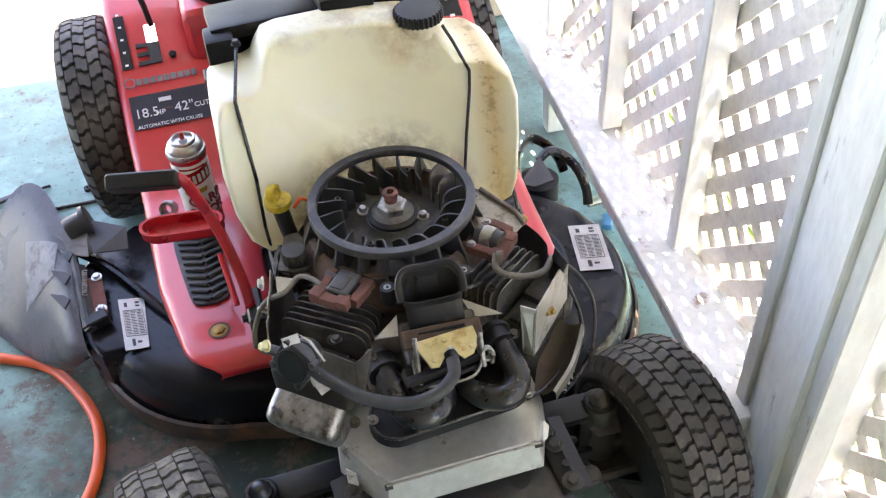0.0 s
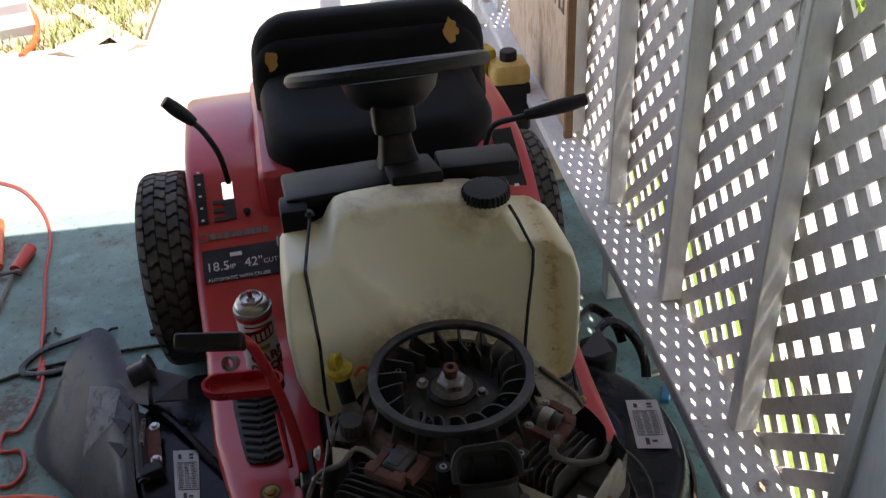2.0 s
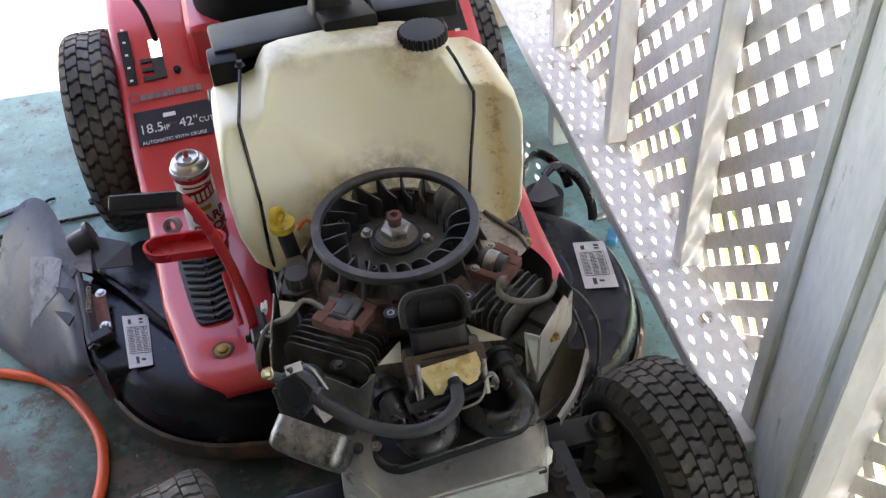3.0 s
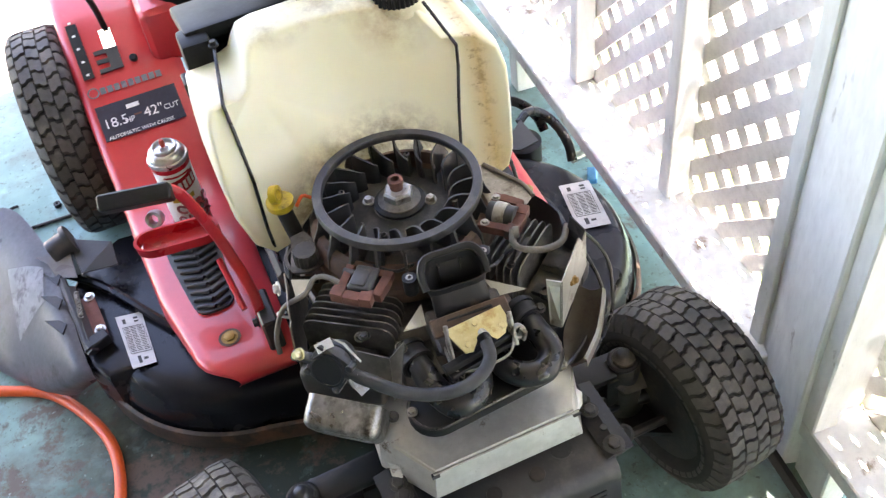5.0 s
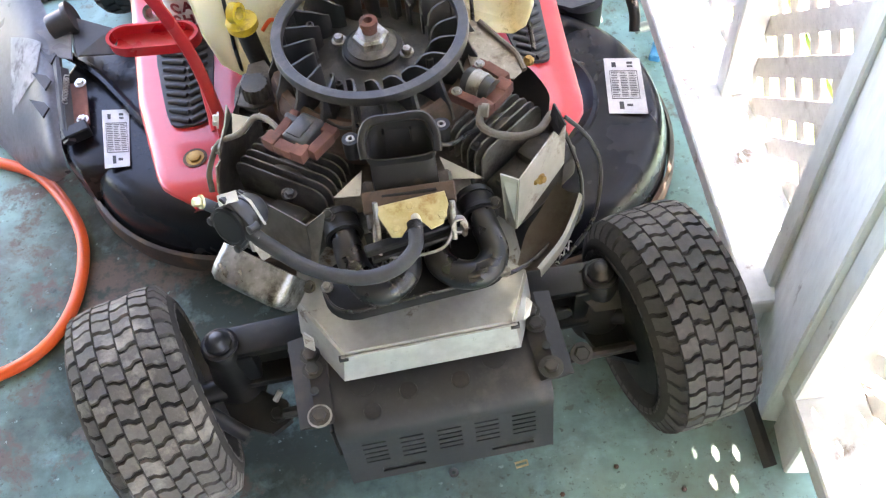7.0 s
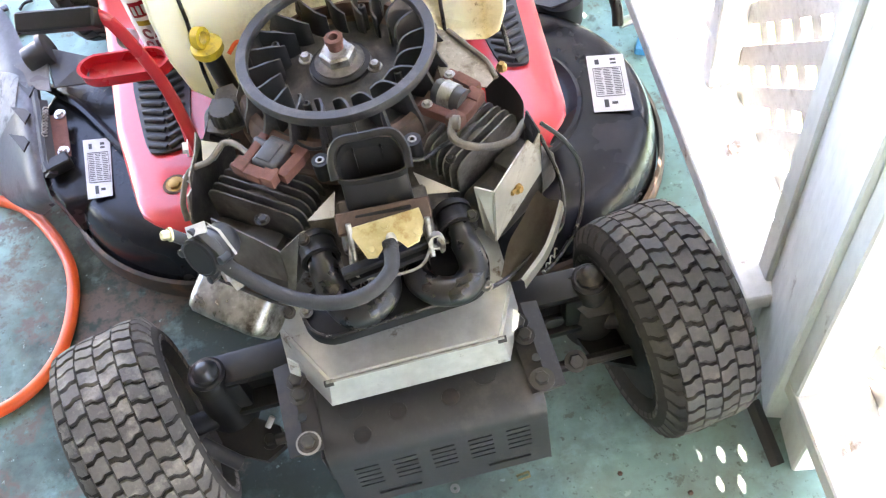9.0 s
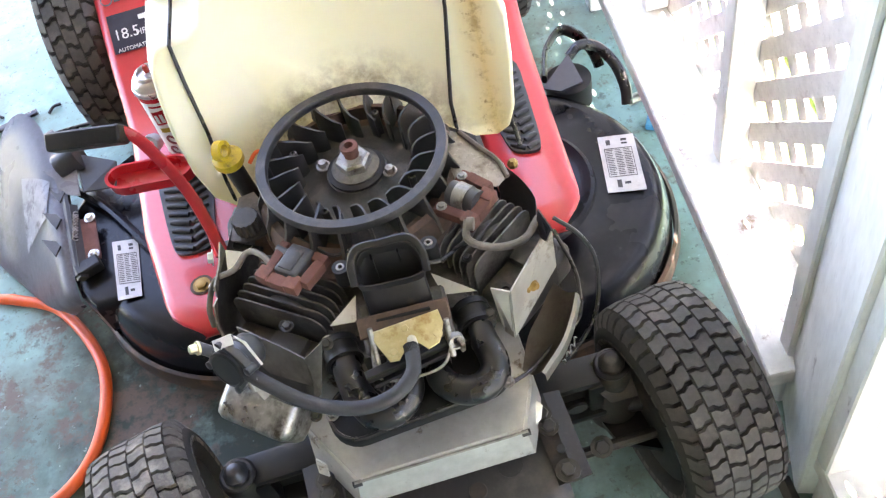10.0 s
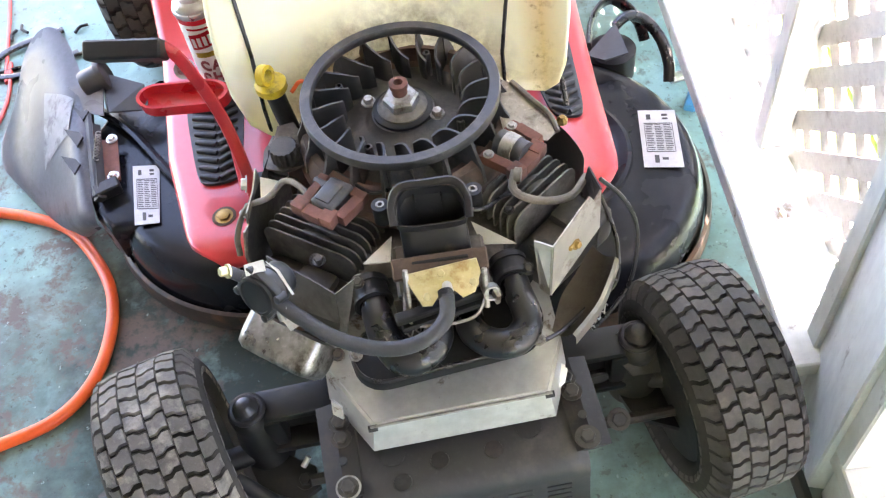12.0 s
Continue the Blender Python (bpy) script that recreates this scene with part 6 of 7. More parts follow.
for q in ([(0.0580, -0.1820, 0.5500), (0.1080, -0.2260, 0.5450), (0.0650, -0.2130, 0.5400)], [(-0.0850, -0.2130, 0.5450), (-0.0440, -0.1820, 0.5500), (-0.0510, -0.2180, 0.5450)]):
    epart("baffle", "shield", lambda bm, q=q: plate(bm, q, SH), "bare metal baffle corner")
epart("wire_hook", "label", lambda bm: tube(bm, [(-0.2230, -0.0840, 0.5180), (-0.2330, -0.0860, 0.5270), (-0.2400, -0.0800, 0.5290), (-0.2380, -0.0720, 0.5250), (-0.2280, -0.0700, 0.5180)], 0.0022, 8), "white wire hook")
knurl((-0.1680, -0.0170, 0.5530), 0.020, 0.024, "greasy_iron", engine, "oil_filler_knob", "black ribbed knob with dusty top", n=16)
epart("knob_ring", "dirty_alu", lambda bm: ring_lathe(bm, [(0.027, -0.003), (0.033, -0.003), (0.033, 0.003), (0.027, 0.003)], 24, Matrix.Translation((-0.1680, -0.0010, 0.5450))))
epart("plug_lead", "tan", lambda bm: tube(bm, [(0.1220, -0.1550, 0.6000), (0.1150, -0.1730, 0.5900), (0.1270, -0.1880, 0.5850), (0.1560, -0.1970, 0.5800), (0.1860, -0.1900, 0.5750), (0.2120, -0.1570, 0.5650)], 0.0052, 10), "tan spark plug lead")
epart("plug_lead", "tan", lambda bm: tube(bm, [(-0.1340, -0.1250, 0.5800), (-0.1520, -0.0940, 0.5800), (-0.1710, -0.0790, 0.5750), (-0.1940, -0.0930, 0.5650), (-0.2290, -0.0810, 0.5400), (-0.2530, -0.0910, 0.5000), (-0.2580, -0.1020, 0.4700)], 0.0042, 10), "tan spark plug lead")
epart("coil_boot", "tan", lambda bm: tube(bm, [(0.1200, -0.1610, 0.6000), (0.1280, -0.1640, 0.6000)], 0.009, 12, smooth=False))
epart("control_cable", "hose", lambda bm: tube(bm, [(0.2371, -0.1368, 0.53), (0.2642, -0.149, 0.5), (0.2821, -0.1644, 0.46), (0.2805, -0.1843, 0.42), (0.2643, -0.2121, 0.385), (0.2303, -0.2376, 0.36), (0.2019, -0.2534, 0.35)], 0.0031, 8), "black control cable")
epart("control_cable", "hose", lambda bm: tube(bm, [(0.2322, -0.1485, 0.52), (0.245, -0.1775, 0.48), (0.2459, -0.2047, 0.46), (0.2316, -0.2457, 0.445), (0.191, -0.2646, 0.43), (0.15, -0.2895, 0.425), (0.1163, -0.31, 0.44)], 0.0031, 8), "black control cable")
epart("cable_spring", "steel", lambda bm: tube(bm, [Vector((0.2019, -0.2534, 0.35)) + Vector((0.0022 * k, 0.0022 * k, 0.0006 * k)) + Vector((0, 0.004 * math.cos(k * 1.6), 0.004 * math.sin(k * 1.6))) for k in range(14)], 0.0012, 5, 3))

# dipstick and tube
dip = new("dipstick")
dip.parent = tractor
part("tube", dip, "dark_steel", lambda bm: tube(bm, [(-0.173, 0.078, 0.600), (-0.168, 0.070, 0.56), (-0.160, 0.058, 0.50), (-0.155, 0.04, 0.42)], 0.0135, 14), "dark steel filler tube")
part("handle", dip, "yellow", lambda bm: (lathe(bm, [(0.020, 0.592), (0.0225, 0.596), (0.0225, 0.606), (0.016, 0.609), (0, 0.609)], 20, pose(-0.173, 0.078, 0)), ring_lathe(bm, [(0.009, -0.006), (0.015, -0.006), (0.015, 0.006), (0.009, 0.006)], 14, pose(-0.177, 0.078, 0.620, 80, 0, 60))), "yellow plastic dipstick handle")
part("plug_wire", dip, "orange", lambda bm: tube(bm, [(-0.150, 0.085, 0.575), (-0.135, 0.093, 0.585), (-0.122, 0.098, 0.572)], 0.003, 8))

# exhaust guard in front of the engine
guard = new("exhaust_guard")
guard.parent = tractor


def guard_box(bm):
    top = [(-0.168, -0.262, 0.396), (-0.114, -0.354, 0.389), (0.118, -0.354, 0.389), (0.150, -0.285, 0.396), (0.150, -0.18, 0.40), (-0.16, -0.18, 0.40)]
    low = [(-0.176, -0.272, 0.330), (-0.122, -0.366, 0.338), (0.124, -0.366, 0.338), (0.156, -0.292, 0.330), (0.156, -0.18, 0.33), (-0.168, -0.18, 0.33)]
    loft(bm, [low, top])
    es = [e for e in bm.edges if abs(e.verts[0].co.z - e.verts[1].co.z) < 0.03 and e.verts[0].co.z > 0.38 and e.verts[1].co.z > 0.38]
    bmesh.ops.bevel(bm, geom=es, offset=0.004, segments=2, affect="EDGES")


part("guard_body", guard, "steel", guard_box, "bright folded zinc guard with rust specks")
for x in (-0.115, 0.118):
    part("guard_notch", guard, "ink", lambda bm, x=x: box(bm, (x, -0.3565, 0.385), (0.012, 0.006, 0.008)))
for q in ([(-0.1680, -0.2930, 0.3650), (-0.1550, -0.3060, 0.3650), (-0.1560, -0.3170, 0.3500), (-0.1690, -0.3070, 0.3500)], [(0.1450, -0.3030, 0.3650), (0.1520, -0.3120, 0.3600), (0.1450, -0.3260, 0.3500), (0.1310, -0.3360, 0.3500)]):
    part("guard_tab", guard, "steel", lambda bm, q=q: plate(bm, q, 0.003))

# front of the frame
front = new("front_plate")
front.parent = tractor


def front_sheet(bm):
    """A folded sheet; the slots are cut through its face."""
    xs = [-0.146, -0.143]
    slots = []
    for g in range(5):
        x0 = -0.118 + g * 0.0535
        xs += [x0, x0 + 0.034]
        slots += [(x0, 0.2625 - k * 0.0125, x0 + 0.034, 0.2660 - k * 0.0125) for k in range(5)]
    wide = [(-0.098, 0.178, -0.036, 0.190), (0.064, 0.178, 0.126, 0.190)]
    xs = sorted(set(xs + [v for w in wide for v in (w[0], w[2])] + [0.152, 0.155]))
    zs = sorted({v for q in slots + wide for v in (q[1], q[3])} | {0.160, 0.272}, reverse=True)
    prof = [(-0.30, 0.318), (-0.385, 0.313), (-0.408, 0.308), (-0.420, 0.300), (-0.4265, 0.288)] + [(-0.428 - (0.272 - z) * 0.11, z) for z in zs]
    grid = [[bm.verts.new((x, y, z - (0.004 if x < -0.144 or x > 0.153 else 0))) for x in xs] for y, z in prof]
    for i in range(len(prof) - 1):
        zm = (prof[i][1] + prof[i + 1][1]) / 2
        for j in range(len(xs) - 1):
            xm = (xs[j] + xs[j + 1]) / 2
            if i >= 5 and any(a < xm < c and b < zm < d for a, b, c, d in slots + wide):
                continue
            bm.faces.new((grid[i][j], grid[i][j + 1], grid[i + 1][j + 1], grid[i + 1][j]))
    bmesh.ops.delete(bm, geom=[v for v in bm.verts if not v.link_faces], context="VERTS")
    bmesh.ops.solidify(bm, geom=bm.faces[:], thickness=0.003)


part("front_sheet", front, "satin_black", front_sheet, "black steel front cover with vent slots", 50)
part("sump", front, "grease_black", lambda bm: box(bm, (0.004, -0.368, 0.205), (0.28, 0.108, 0.19), None, 0.01, 2))
for q in ((-0.0390, -0.3870, 0.3160), (0.0340, -0.3860, 0.3160), (-0.0920, -0.4070, 0.3140)):
    part("cover_bolt", front, "dark_steel", lambda bm, q=q: lathe(bm, [(0.013, 0), (0.012, 0.003), (0.006, 0.004), (0, 0.004)], 16, Matrix.Translation(q)))
for q in ((-0.1010, -0.3650, 0.3160), (0.0860, -0.3630, 0.3160)):
    part("cover_hole", front, "ink", lambda bm, q=q: lathe(bm, [(0.018, 0), (0.018, 0.002), (0, 0.002)], 18, Matrix.Translation(q)))
for s, a, b in ((1, (0.1590, -0.2850, 0.3350), (0.1650, -0.4110, 0.3180)), (-1, (-0.1720, -0.2860, 0.3350), (-0.1680, -0.4150, 0.3180))):
    part("frame_horn", front, "dark_steel", lambda bm, a=a, b=b: tube(bm, [a, b], 0.01, 4, smooth=False, flat=(0.024, 0.008)), "black angle-iron frame horn")
for q in ((0.1580, -0.4010, 0.3320), (-0.1620, -0.4070, 0.3320), (0.1520, -0.3370, 0.3420), (-0.1640, -0.3390, 0.3380), (-0.1650, -0.3170, 0.3400), (0.1480, -0.3170, 0.3440)):
    part("horn_bolt", front, "greasy_iron", lambda bm, q=q: bolt(bm, q, 0.010, 0.008))

for q in ((0.1585, -0.370, 0.3375), (-0.165, -0.370, 0.3365)):
    part("horn_hole", front, "ink", lambda bm, q=q: lathe(bm, [(0.006, -0.004), (0.006, 0.0), (0, 0.0)], 14, Matrix.Translation(q)))
for q, kind in (((0.1580, -0.4010, 0.3312), "greasy_iron"), ((-0.1620, -0.4070, 0.3312), "dirty_steel")):
    part("horn_washer", front, kind, lambda bm, q=q: ring_lathe(bm, [(0.008, 0), (0.017, 0), (0.017, 0.0025), (0.008, 0.0025)], 22, Matrix.Translation(q)), "plain flat washer")

# front axle and steering knuckles
axle = new("front_axle")
axle.parent = tractor
part("axle_beam", axle, "grease_black", lambda bm: box(bm, (-0.015, -0.225, 0.205), (0.40, 0.045, 0.06), None, 0.008, 2), "greasy black cast front axle")
for s, k in ((-1, (-0.306, -0.236, 0.286)), (1, (0.277, -0.236, 0.280))):
    def arm(bm, s=s, k=k):
        """Cast arm: top flange, web and foot flange between the frame and the king pin."""
        x, y, z = k
        m = (x + s * 0.150) / 2
        L = abs(x - s * 0.150)
        box(bm, (m, y + 0.006, z - 0.020), (L, 0.050, 0.020), (6, s * 2, 0), 0.007, 2)
        box(bm, (m, y + 0.014, z - 0.060), (L, 0.022, 0.070), None, 0.006, 2)
        box(bm, (m + s * 0.01, y - 0.004, z - 0.100), (L, 0.052, 0.016), None, 0.005, 2)
        box(bm, (x - s * 0.030, y - 0.002, z - 0.060), (0.030, 0.044, 0.075), None, 0.008, 2)
    part("axle_arm", axle, "grease_black", arm, "grease-black cast axle arm", 45)
    part("king_post", axle, "greasy_iron" if s > 0 else "grease_black", lambda bm, k=k: lathe(bm, [(0.040, -0.150), (0.042, -0.125), (0.034, -0.085), (0.029, -0.040), (0.030, -0.018), (0.026, -0.010), (0, -0.010)], 24, Matrix.Translation(k)), "greasy cast king-pin boss", 50)
    part("king_washer", axle, "grease_black", lambda bm, k=k: lathe(bm, [(0.027, -0.010), (0.028, -0.006), (0.024, -0.003), (0, -0.003)], 22, Matrix.Translation(k)))
    part("king_cap", axle, "greasy_iron" if s > 0 else "pump_black", lambda bm, k=k: lathe(bm, [(0.021, -0.004), (0.020, 0.003), (0.015, 0.007), (0.013, 0.013), (0.009, 0.016), (0, 0.0165)], 10, Matrix.Translation(k)))
    part("spindle", axle, "grease_black", lambda bm, k=k, s=s: tube(bm, [(k[0], -0.25, 0.176), (k[0] + s * 0.10, -0.27, 0.176)], 0.018, 12, smooth=False))
    part("steering_arm", axle, "grease_black", lambda bm, k=k, s=s: (plate(bm, [(k[0] - 0.030, -0.262, 0.150), (k[0] + 0.030, -0.258, 0.150), (k[0] + 0.072, -0.285, 0.148), (k[0] + 0.076, -0.318, 0.146), (k[0] + 0.045, -0.335, 0.144), (k[0] - 0.015, -0.305, 0.146)], 0.014), bolt(bm, (k[0] + 0.056, -0.308, 0.156), 0.010, 0.012)))
part("arm_ear", axle, "greasy_iron", lambda bm: (plate(bm, [(0.226, -0.226, 0.262), (0.262, -0.214, 0.268), (0.300, -0.232, 0.264), (0.306, -0.268, 0.215), (0.262, -0.270, 0.222), (0.240, -0.250, 0.250)], 0.012)), "oily cast ear below the king pin")
part("arm_bore", axle, "ink", lambda bm: tube(bm, [(0.212, -0.262, 0.222), (0.212, -0.2665, 0.2215)], 0.016, 18, smooth=False), "dark bore in the axle arm")
part("drag_link", axle, "pump_black", lambda bm: tube(bm, [(-0.352, -0.292, 0.175), (-0.318, -0.318, 0.160), (-0.300, -0.330, 0.150)], 0.012, 12, smooth=False), "blackened steering link")
part("tie_rod", axle, "dark_steel", lambda bm: tube(bm, [(-0.24, -0.312, 0.165), (0.34, -0.312, 0.165)], 0.009, 10, smooth=False))
part("grease_nipple", axle, "steel", lambda bm: tube(bm, [(-0.2500, -0.2900, 0.1700), (-0.2390, -0.2800, 0.1800)], 0.005, 8, smooth=False))

# small wiring, brackets and linkage round the engine
epart("governor_spring", "dirty_steel", lambda bm: tube(bm, [Vector((-0.0490, -0.3000, 0.5000)) + Vector((0.003 * k, 0.001 * k, 0)) + Vector((0, 0.004 * math.cos(k * 1.7), 0.004 * math.sin(k * 1.7))) for k in range(16)], 0.0011, 5, 3))
epart("choke_rod", "dirty_steel", lambda bm: tube(bm, [(-0.0390, -0.2450, 0.5300), (-0.0430, -0.2840, 0.5250), (-0.0280, -0.2990, 0.5150), (0.0360, -0.3040, 0.5200), (0.0610, -0.2760, 0.5300)], 0.002, 6))
epart("throttle_plate", "dark_steel", lambda bm: (plate(bm, [(-0.0560, -0.2560, 0.5150), (-0.0270, -0.2560, 0.5150), (-0.0330, -0.2990, 0.4900), (-0.0490, -0.3040, 0.4850)], 0.003)))
epart("primer_wire", "hose", lambda bm: tube(bm, [(0.0550, -0.1860, 0.5800), (0.0760, -0.1850, 0.5750), (0.1000, -0.1690, 0.5700), (0.1160, -0.1650, 0.5700)], 0.0028, 8))
epart("ground_wire", "hose", lambda bm: tube(bm, [(-0.1180, -0.0520, 0.5650), (-0.0860, -0.0970, 0.5750), (-0.0590, -0.1300, 0.5800), (-0.0300, -0.1300, 0.5800)], 0.0025, 8))
epart("oil_line", "dark_steel", lambda bm: tube(bm, [(-0.1840, 0.0370, 0.5400), (-0.1980, 0.0070, 0.5350), (-0.1960, -0.0210, 0.5300), (-0.1620, -0.0430, 0.5300)], 0.006, 8))
epart("bracket_arm", "dirty_alu", lambda bm: (plate(bm, [(-0.1770, 0.0420, 0.5550), (-0.1540, 0.0450, 0.5550), (-0.1360, -0.0000, 0.5500), (-0.1470, -0.0340, 0.5500), (-0.1750, -0.0400, 0.5500), (-0.1980, -0.0280, 0.5500)], 0.004)), "grimy cast bracket")
epart("head_bolt", "greasy_iron", lambda bm: bolt(bm, (-0.1390, -0.1950, 0.5450), 0.006, 0.007))
epart("head_bolt", "greasy_iron", lambda bm: bolt(bm, (0.1090, -0.1700, 0.5420), 0.005, 0.006))
epart("intake_stud", "dirty_steel", lambda bm: tube(bm, [(0.0560, -0.2590, 0.5450), (0.0560, -0.2750, 0.5300)], 0.004, 8, smooth=False))
epart("cup_nut", "old_brass", lambda bm: lathe(bm, [(0.008, 0), (0.008, 0.006), (0.004, 0.011), (0, 0.011)], 8, Matrix.Translation((0.2130, -0.0250, 0.5300))), "dull brass adjusting nut")
part("tank_drain_hose", tank, "hose", lambda bm: tube(bm, [(0.2440, 0.1200, 0.4860), (0.2480, 0.1100, 0.4630), (0.2510, 0.1000, 0.4320)], 0.004, 8))
part("guard_lip", guard, "dirty_steel", lambda bm: tube(bm, [(-0.118, -0.3575, 0.391), (0.121, -0.3575, 0.391)], 0.0022, 6, smooth=False))
part("axle_bolt", axle, "greasy_iron", lambda bm: bolt(bm, (0.2280, -0.3250, 0.2000), 0.012, 0.010, (0, -0.5, 0.8)))


epart("intake_ledge", "black", lambda bm: box(bm, (0.010, -0.2365, 0.556), (0.072, 0.007, 0.007), (0, 0, -4), 0.002), "raised ledge on the box front")
for x in (-0.008, 0.026):
    epart("intake_divider", "black", lambda bm, x=x: box(bm, (x, -0.176, 0.580), (0.0025, 0.010, 0.060)))


# ---- loose things on the floor ----
hose = empty("extension_cord", "thick orange cord curving over the painted floor", "cord")
part("cord", hose, "orange", lambda bm: tube(bm, [(-0.8800, 0.4140, 0.0120), (-0.7720, 0.3590, 0.0120), (-0.6880, 0.2520, 0.0120), (-0.6470, 0.1470, 0.0120), (-0.6500, 0.0200, 0.0120), (-0.6960, -0.0680, 0.0120), (-0.7880, -0.1180, 0.0120), (-1.0, -0.16, 0.012), (-1.25, -0.08, 0.012), (-1.35, 0.2, 0.012), (-1.2, 0.42, 0.012), (-0.98, 0.435, 0.012), (-0.8800, 0.4140, 0.0120)], 0.012, 12), "smooth orange jacket")
cord = empty("red_cable", "thin red cable trailing over the floor into the sun", "cable")
part("cable", cord, "red_plastic", lambda bm: tube(bm, [(-1.064, 0.516, 0.006), (-1.001, 0.484, 0.006), (-0.973, 0.526, 0.006), (-0.994, 0.593, 0.006), (-1.045, 0.602, 0.006), (-1.052, 0.664, 0.006), (-1.014, 0.673, 0.006), (-0.996, 0.793, 0.006), (-1.015, 0.93, 0.006), (-1.0140, 0.8650, 0.0060), (-1.0600, 1.1340, 0.0060), (-1.1070, 1.3650, 0.0060), (-1.1320, 1.5580, 0.0060), (-1.1980, 1.7470, 0.0060), (-1.3080, 1.9240, 0.0060), (-1.4270, 2.0170, 0.0060)], 0.005, 8))
tool = empty("screwdriver", "red-handled tool with a tan strap lying on the floor", "tool")
part("handle", tool, "red_plastic", lambda bm: tube(bm, [(-1.1780, 1.4960, 0.0220), (-1.1950, 1.3770, 0.0220)], [0.020, 0.024, 0.022, 0.018], 14, smooth=False), "red plastic handle")
part("shaft", tool, "tan", lambda bm: tube(bm, [(-1.2010, 1.3720, 0.0160), (-1.2020, 1.1790, 0.0100)], 0.007, 8, smooth=False), "pale shaft")
part("strap", tool, "tan", lambda bm: tube(bm, [(-1.2550, 1.3770, 0.0100), (-1.2110, 1.3680, 0.0200), (-1.1800, 1.3600, 0.0300), (-1.1790, 1.3600, 0.0120)], 0.006, 8))
stick = empty("orange_handle", "orange plastic handle lying at the edge of the shade", "tool")
part("handle", stick, "orange", lambda bm: tube(bm, [(-1.3260, 1.6930, 0.0180), (-1.2580, 1.4110, 0.0180)], 0.016, 12, smooth=False))
strap = empty("rubber_strap", "black rubber strap looped on the floor", "strap")
part("strap", strap, "hose", lambda bm: tube(bm, [(-0.8420, 0.9360, 0.0080), (-0.9510, 0.8830, 0.0080), (-1.0380, 0.8790, 0.0080), (-1.0670, 0.9130, 0.0080), (-1.0280, 0.9690, 0.0120), (-0.9600, 1.0020, 0.0120), (-0.8950, 1.0270, 0.0120)], 0.009, 8, flat=(0.011, 0.006)))
wire = empty("black_wire", "thin black wire lying across the floor", "wire")
part("wire", wire, "hose", lambda bm: tube(bm, [(-1.1200, 0.8690, 0.0060), (-1.0430, 0.8970, 0.0060), (-0.8420, 0.9310, 0.0060), (-0.6920, 0.9400, 0.0060), (-0.6230, 0.9400, 0.0060)], 0.005, 8))
for i, q in enumerate(((-0.7320, 0.9990, 0.0080), (-0.8500, 1.0280, 0.0060), (-1.0270, 1.0370, 0.0060), (-1.0040, 1.0590, 0.0060))):
    n = empty("rubber_scrap", "small black scrap of rubber on the floor", "scrap", q, 40 * i, group="scraps on the floor")
    part("scrap", n, "black", lambda bm, i=i: (ring_lathe(bm, [(0.004, -0.006), (0.010, -0.006), (0.010, 0.004), (0.004, 0.004)], 10) if i == 0 else tube(bm, [(-0.02, 0, 0), (0, 0.008, 0.002), (0.02, 0.002, 0)], 0.004, 6)))
for i, (x, y) in enumerate(((0.30, -0.42), (0.205, -0.455), (0.40, -0.47), (-0.24, -0.44), (0.08, -0.47), (-0.60, -0.10))):
    n = empty("grit", "small dark crumb of dirt on the painted floor", "crumb", (x, y, 0.002), 50 * i, group="crumbs on the floor")
    part("crumb", n, "rust", lambda bm, i=i: lathe(bm, [(0.003 + 0.0006 * (i % 3), -0.002), (0.0045, 0.001), (0.002, 0.004), (0, 0.0045)], 6))
pin = empty("washer", "small pale washer lying on the floor", "washer", (0.0340, -0.3960, 0.0020))
part("washer", pin, "alu", lambda bm: ring_lathe(bm, [(0.003, -0.001), (0.008, -0.001), (0.008, 0.001), (0.003, 0.001)], 14))
pin = empty("chain_link", "small brass chain link lying on the floor", "link", (0.1470, -0.3960, 0.0030), 10)
part("link", pin, "brass", lambda bm: tube(bm, [(0.010, 0.004, 0), (-0.010, 0.004, 0), (-0.010, -0.004, 0), (0.010, -0.004, 0), (0.010, 0.004, 0)], 0.002, 6, smooth=False))
strip = empty("metal_strip", "dark rusty strip leaning at the foot of the post", "strip")
part("strip", strip, "dark_steel", lambda bm: tube(bm, [(0.5270, -0.3580, 0.0500), (0.5440, -0.4520, 0.0060)], 0.01, 4, smooth=False, flat=(0.012, 0.004)))
clip = empty("blue_clip", "small blue plastic clip on the floor by the deck", "clip", (0.5780, 0.4950, 0.0100))
M["blue"] = surf("blue_plastic", (0.03, 0.25, 0.5), (0.05, 0.3, 0.55), 20, 0.4)
part("clip", clip, "blue", lambda bm: box(bm, (0, 0, 0), (0.025, 0.05, 0.016), (0, 0, -25), 0.003))
block = empty("wood_block", "short weathered timber block under the rear of the wall", "timber block", (0.5290, 1.6140, 0.0500), 10)
part("block", block, "wood", lambda bm: box(bm, (0, 0, 0), (0.22, 0.09, 0.09), None, 0.004))

# fuel can and trimmer engine by the plywood
jug = empty("trimmer_engine", "string trimmer engine with pale tank and black housing", "trimmer", (0.4840, 2.0290, 0.0000))
part("housing", jug, "black", lambda bm: (box(bm, (0, 0, 0.10), (0.15, 0.13, 0.20), None, 0.025, 3), box(bm, (-0.03, -0.05, 0.05), (0.06, 0.06, 0.08), None, 0.01)), "black engine housing")
part("tank", jug, "pale_yellow", lambda bm: loft(bm, [[(x * k, y * k, z) for x, y in round_rect(0.15, 0.13, 0.03)] for k, z in ((0.95, 0.20), (1.0, 0.215), (1.0, 0.245), (0.85, 0.268), (0.5, 0.275))]), "pale yellow fuel tank")
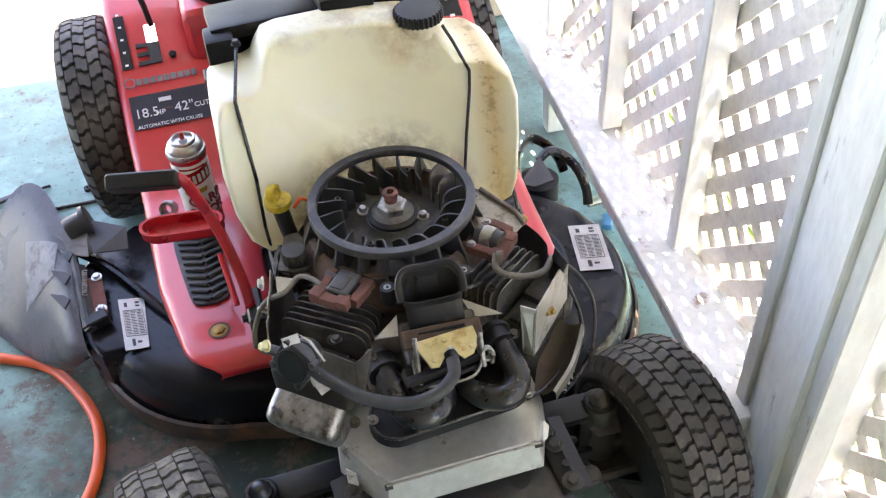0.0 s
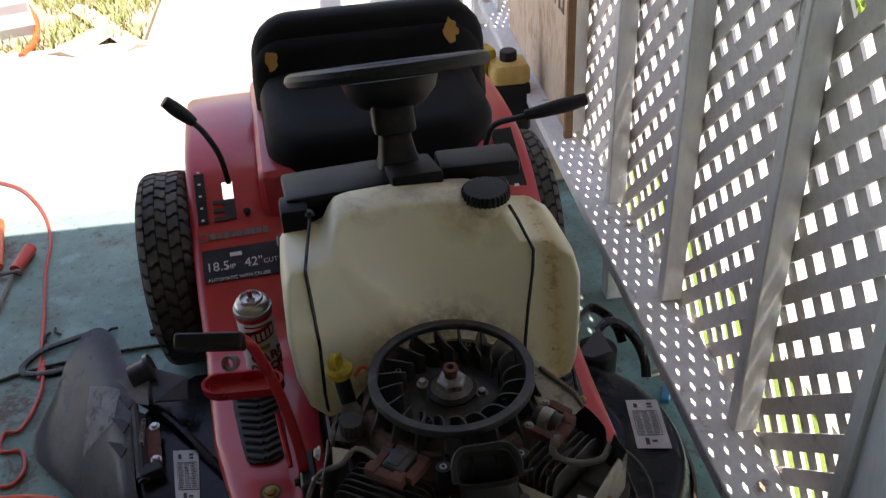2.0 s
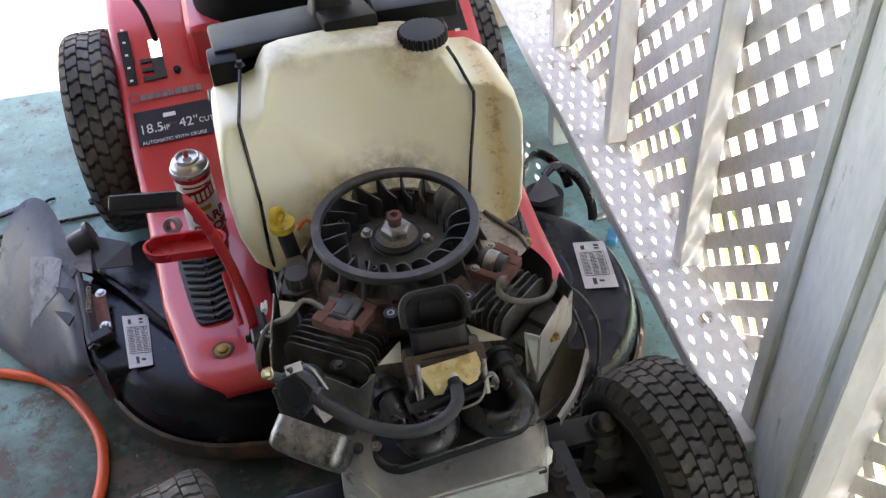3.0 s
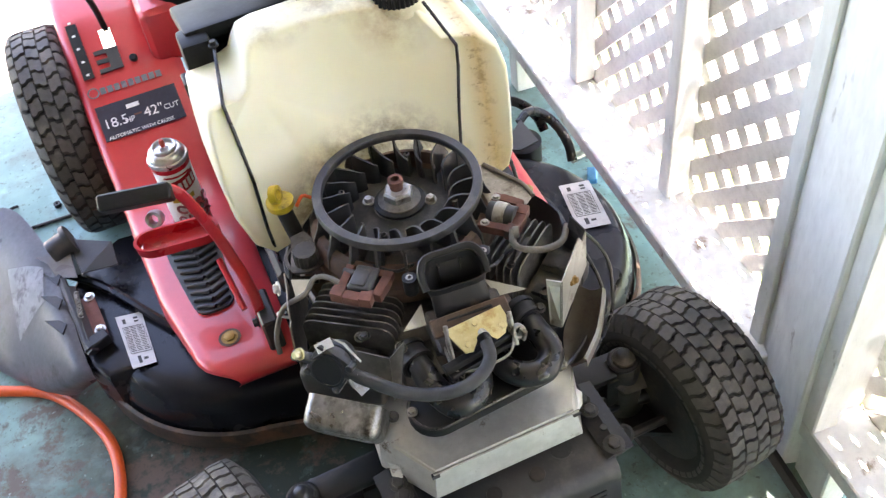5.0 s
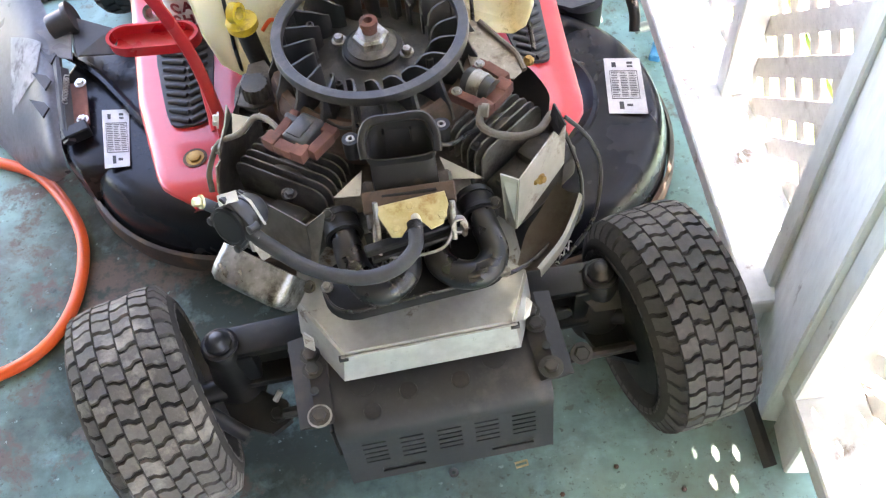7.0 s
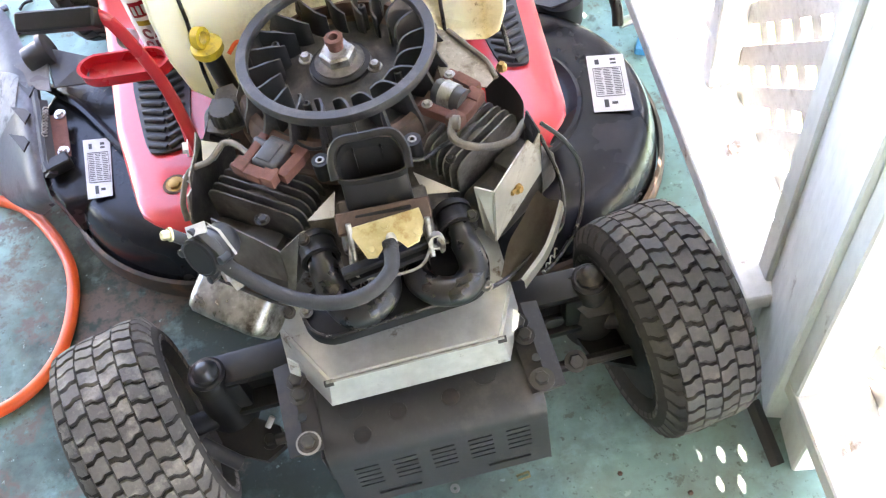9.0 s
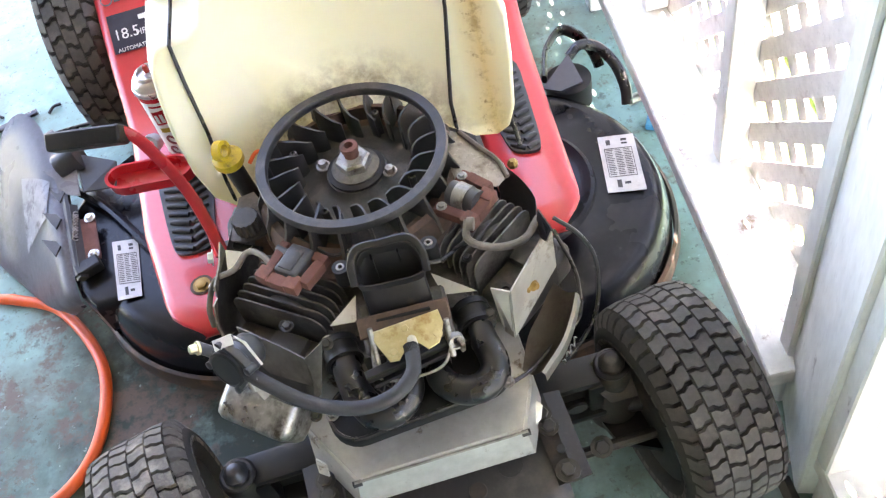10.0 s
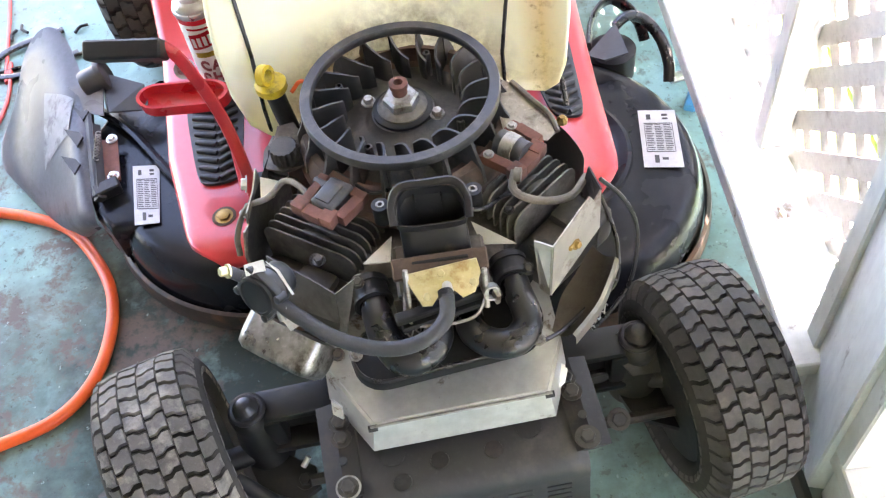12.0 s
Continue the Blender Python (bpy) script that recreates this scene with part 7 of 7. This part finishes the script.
part("cap", jug, "black", lambda bm: lathe(bm, [(0.032, 0.272), (0.032, 0.305), (0.028, 0.31), (0, 0.31)], 20))
part("yellow_cover", jug, "yellow", lambda bm: (box(bm, (-0.12, 0.06, 0.24), (0.14, 0.12, 0.14), (0, 0, 20), 0.02, 2),), "yellow plastic cover")
part("primer", jug, "red_plastic", lambda bm: lathe(bm, [(0.016, 0), (0.014, 0.012), (0, 0.016)], 14, pose(-0.05, -0.075, 0.15, 90, 0, 0)))
pole = empty("yard_broom", "grey pole broom leaning at the porch end", "broom")
part("pole", pole, "dark_steel", lambda bm: tube(bm, [(0.4020, 3.6000, -0.0510), (0.2490, 4.2000, -0.0030)], 0.012, 8, smooth=False))
part("head", pole, "wood", lambda bm: (box(bm, (0.2110, 4.2500, 0.0100), (0.14, 0.05, 0.03), (20, 20, 30), 0.004)))

# planks, weeds and lawn
for i, (a, b, w) in enumerate((((-1.5080, 3.9670, -0.0100), (-1.0850, 3.2490, -0.0000), 0.05), ((-1.4450, 3.2420, 0.0000), (-1.2950, 3.5370, 0.0000), 0.09))):
    pl = empty("plank", "bleached timber offcut lying in the weeds", "plank", group="planks in the bed")
    part("board", pl, "wood", lambda bm, a=a, b=b, w=w: tube(bm, [a, b], 0.02, 4, smooth=False, flat=(w, 0.018)))
gh = empty("garden_hose", "orange garden hose hanging at the house corner", "hose")
part("hose", gh, "orange", lambda bm: tube(bm, [(-1.6820, 3.7110, 0.1000), (-1.6360, 3.6250, 0.0500), (-1.6200, 3.4740, 0.0000), (-1.6400, 3.2820, 0.0000)], 0.016, 10))


def blades(name, zone, count, h, mat, label, category, lean=0.5, wd=0.006):
    """Many single bent blades in one mesh; zone gives a random foot."""
    vs, fs = [], []
    for _ in range(count):
        x, y = zone()
        a = random.uniform(0, 2 * math.pi)
        hh = h * random.uniform(0.5, 1.25)
        dx, dy = math.cos(a), math.sin(a)
        l = lean * random.uniform(0.2, 1.0) * hh
        w = wd * random.uniform(0.7, 1.3)
        k = len(vs)
        vs += [(x - dy * w, y + dx * w, -0.06), (x + dy * w, y - dx * w, -0.06), (x + dx * l * 0.35 + dy * w * 0.8, y + dy * l * 0.35 - dx * w * 0.8, -0.06 + hh * 0.6),
               (x + dx * l * 0.35 - dy * w * 0.8, y + dy * l * 0.35 + dx * w * 0.8, -0.06 + hh * 0.6), (x + dx * l, y + dy * l, -0.06 + hh)]
        fs += [(k, k + 1, k + 2, k + 3), (k + 3, k + 2, k + 4)]
    me = bpy.data.meshes.new(name)
    me.from_pydata(vs, [], fs)
    me.materials.append(M[mat])
    return tagged(new(name, me), label, category, kind="stuff")


def lawn_zone():
    while True:
        x, y = random.uniform(-3.6, 1.4), 3.7 + 4.2 * random.random() ** 1.4
        if y > 4.60 - (x + 1.06) * 0.45 and not (0.7 < x and y < 3.9):
            return x, y


def side_zone():
    return random.uniform(2.35, 6.0), random.uniform(-2.0, 7.0)


def bed_zone():
    while True:
        x, y = random.uniform(-2.2, -1.1), random.uniform(3.4, 4.25)
        if noise.noise((x * 2.5, y * 2.5, 0)) > -0.15:
            return x, y


blades("lawn_grass", lawn_zone, 60000, 0.05, "grass", "short sunlit green lawn grass beyond the patio", "grass", 0.9, 0.004)
blades("side_grass", side_zone, 26000, 0.08, "grass", "green grass outside the lattice wall", "grass", 0.9, 0.008)
blades("bed_weeds", bed_zone, 1700, 0.09, "dry_grass", "half-dry weeds in the bed by the house", "weeds", 0.9, 0.005)
blades("edge_leaves", lambda: (lambda x: (x, 4.58 - (x + 1.06) * 0.45 + random.uniform(-0.02, 0.06)))(random.uniform(-2.5, 0.8)), 900, 0.03, "wood", "dry leaf litter along the edge of the lawn", "leaf litter", 1.6, 0.008)
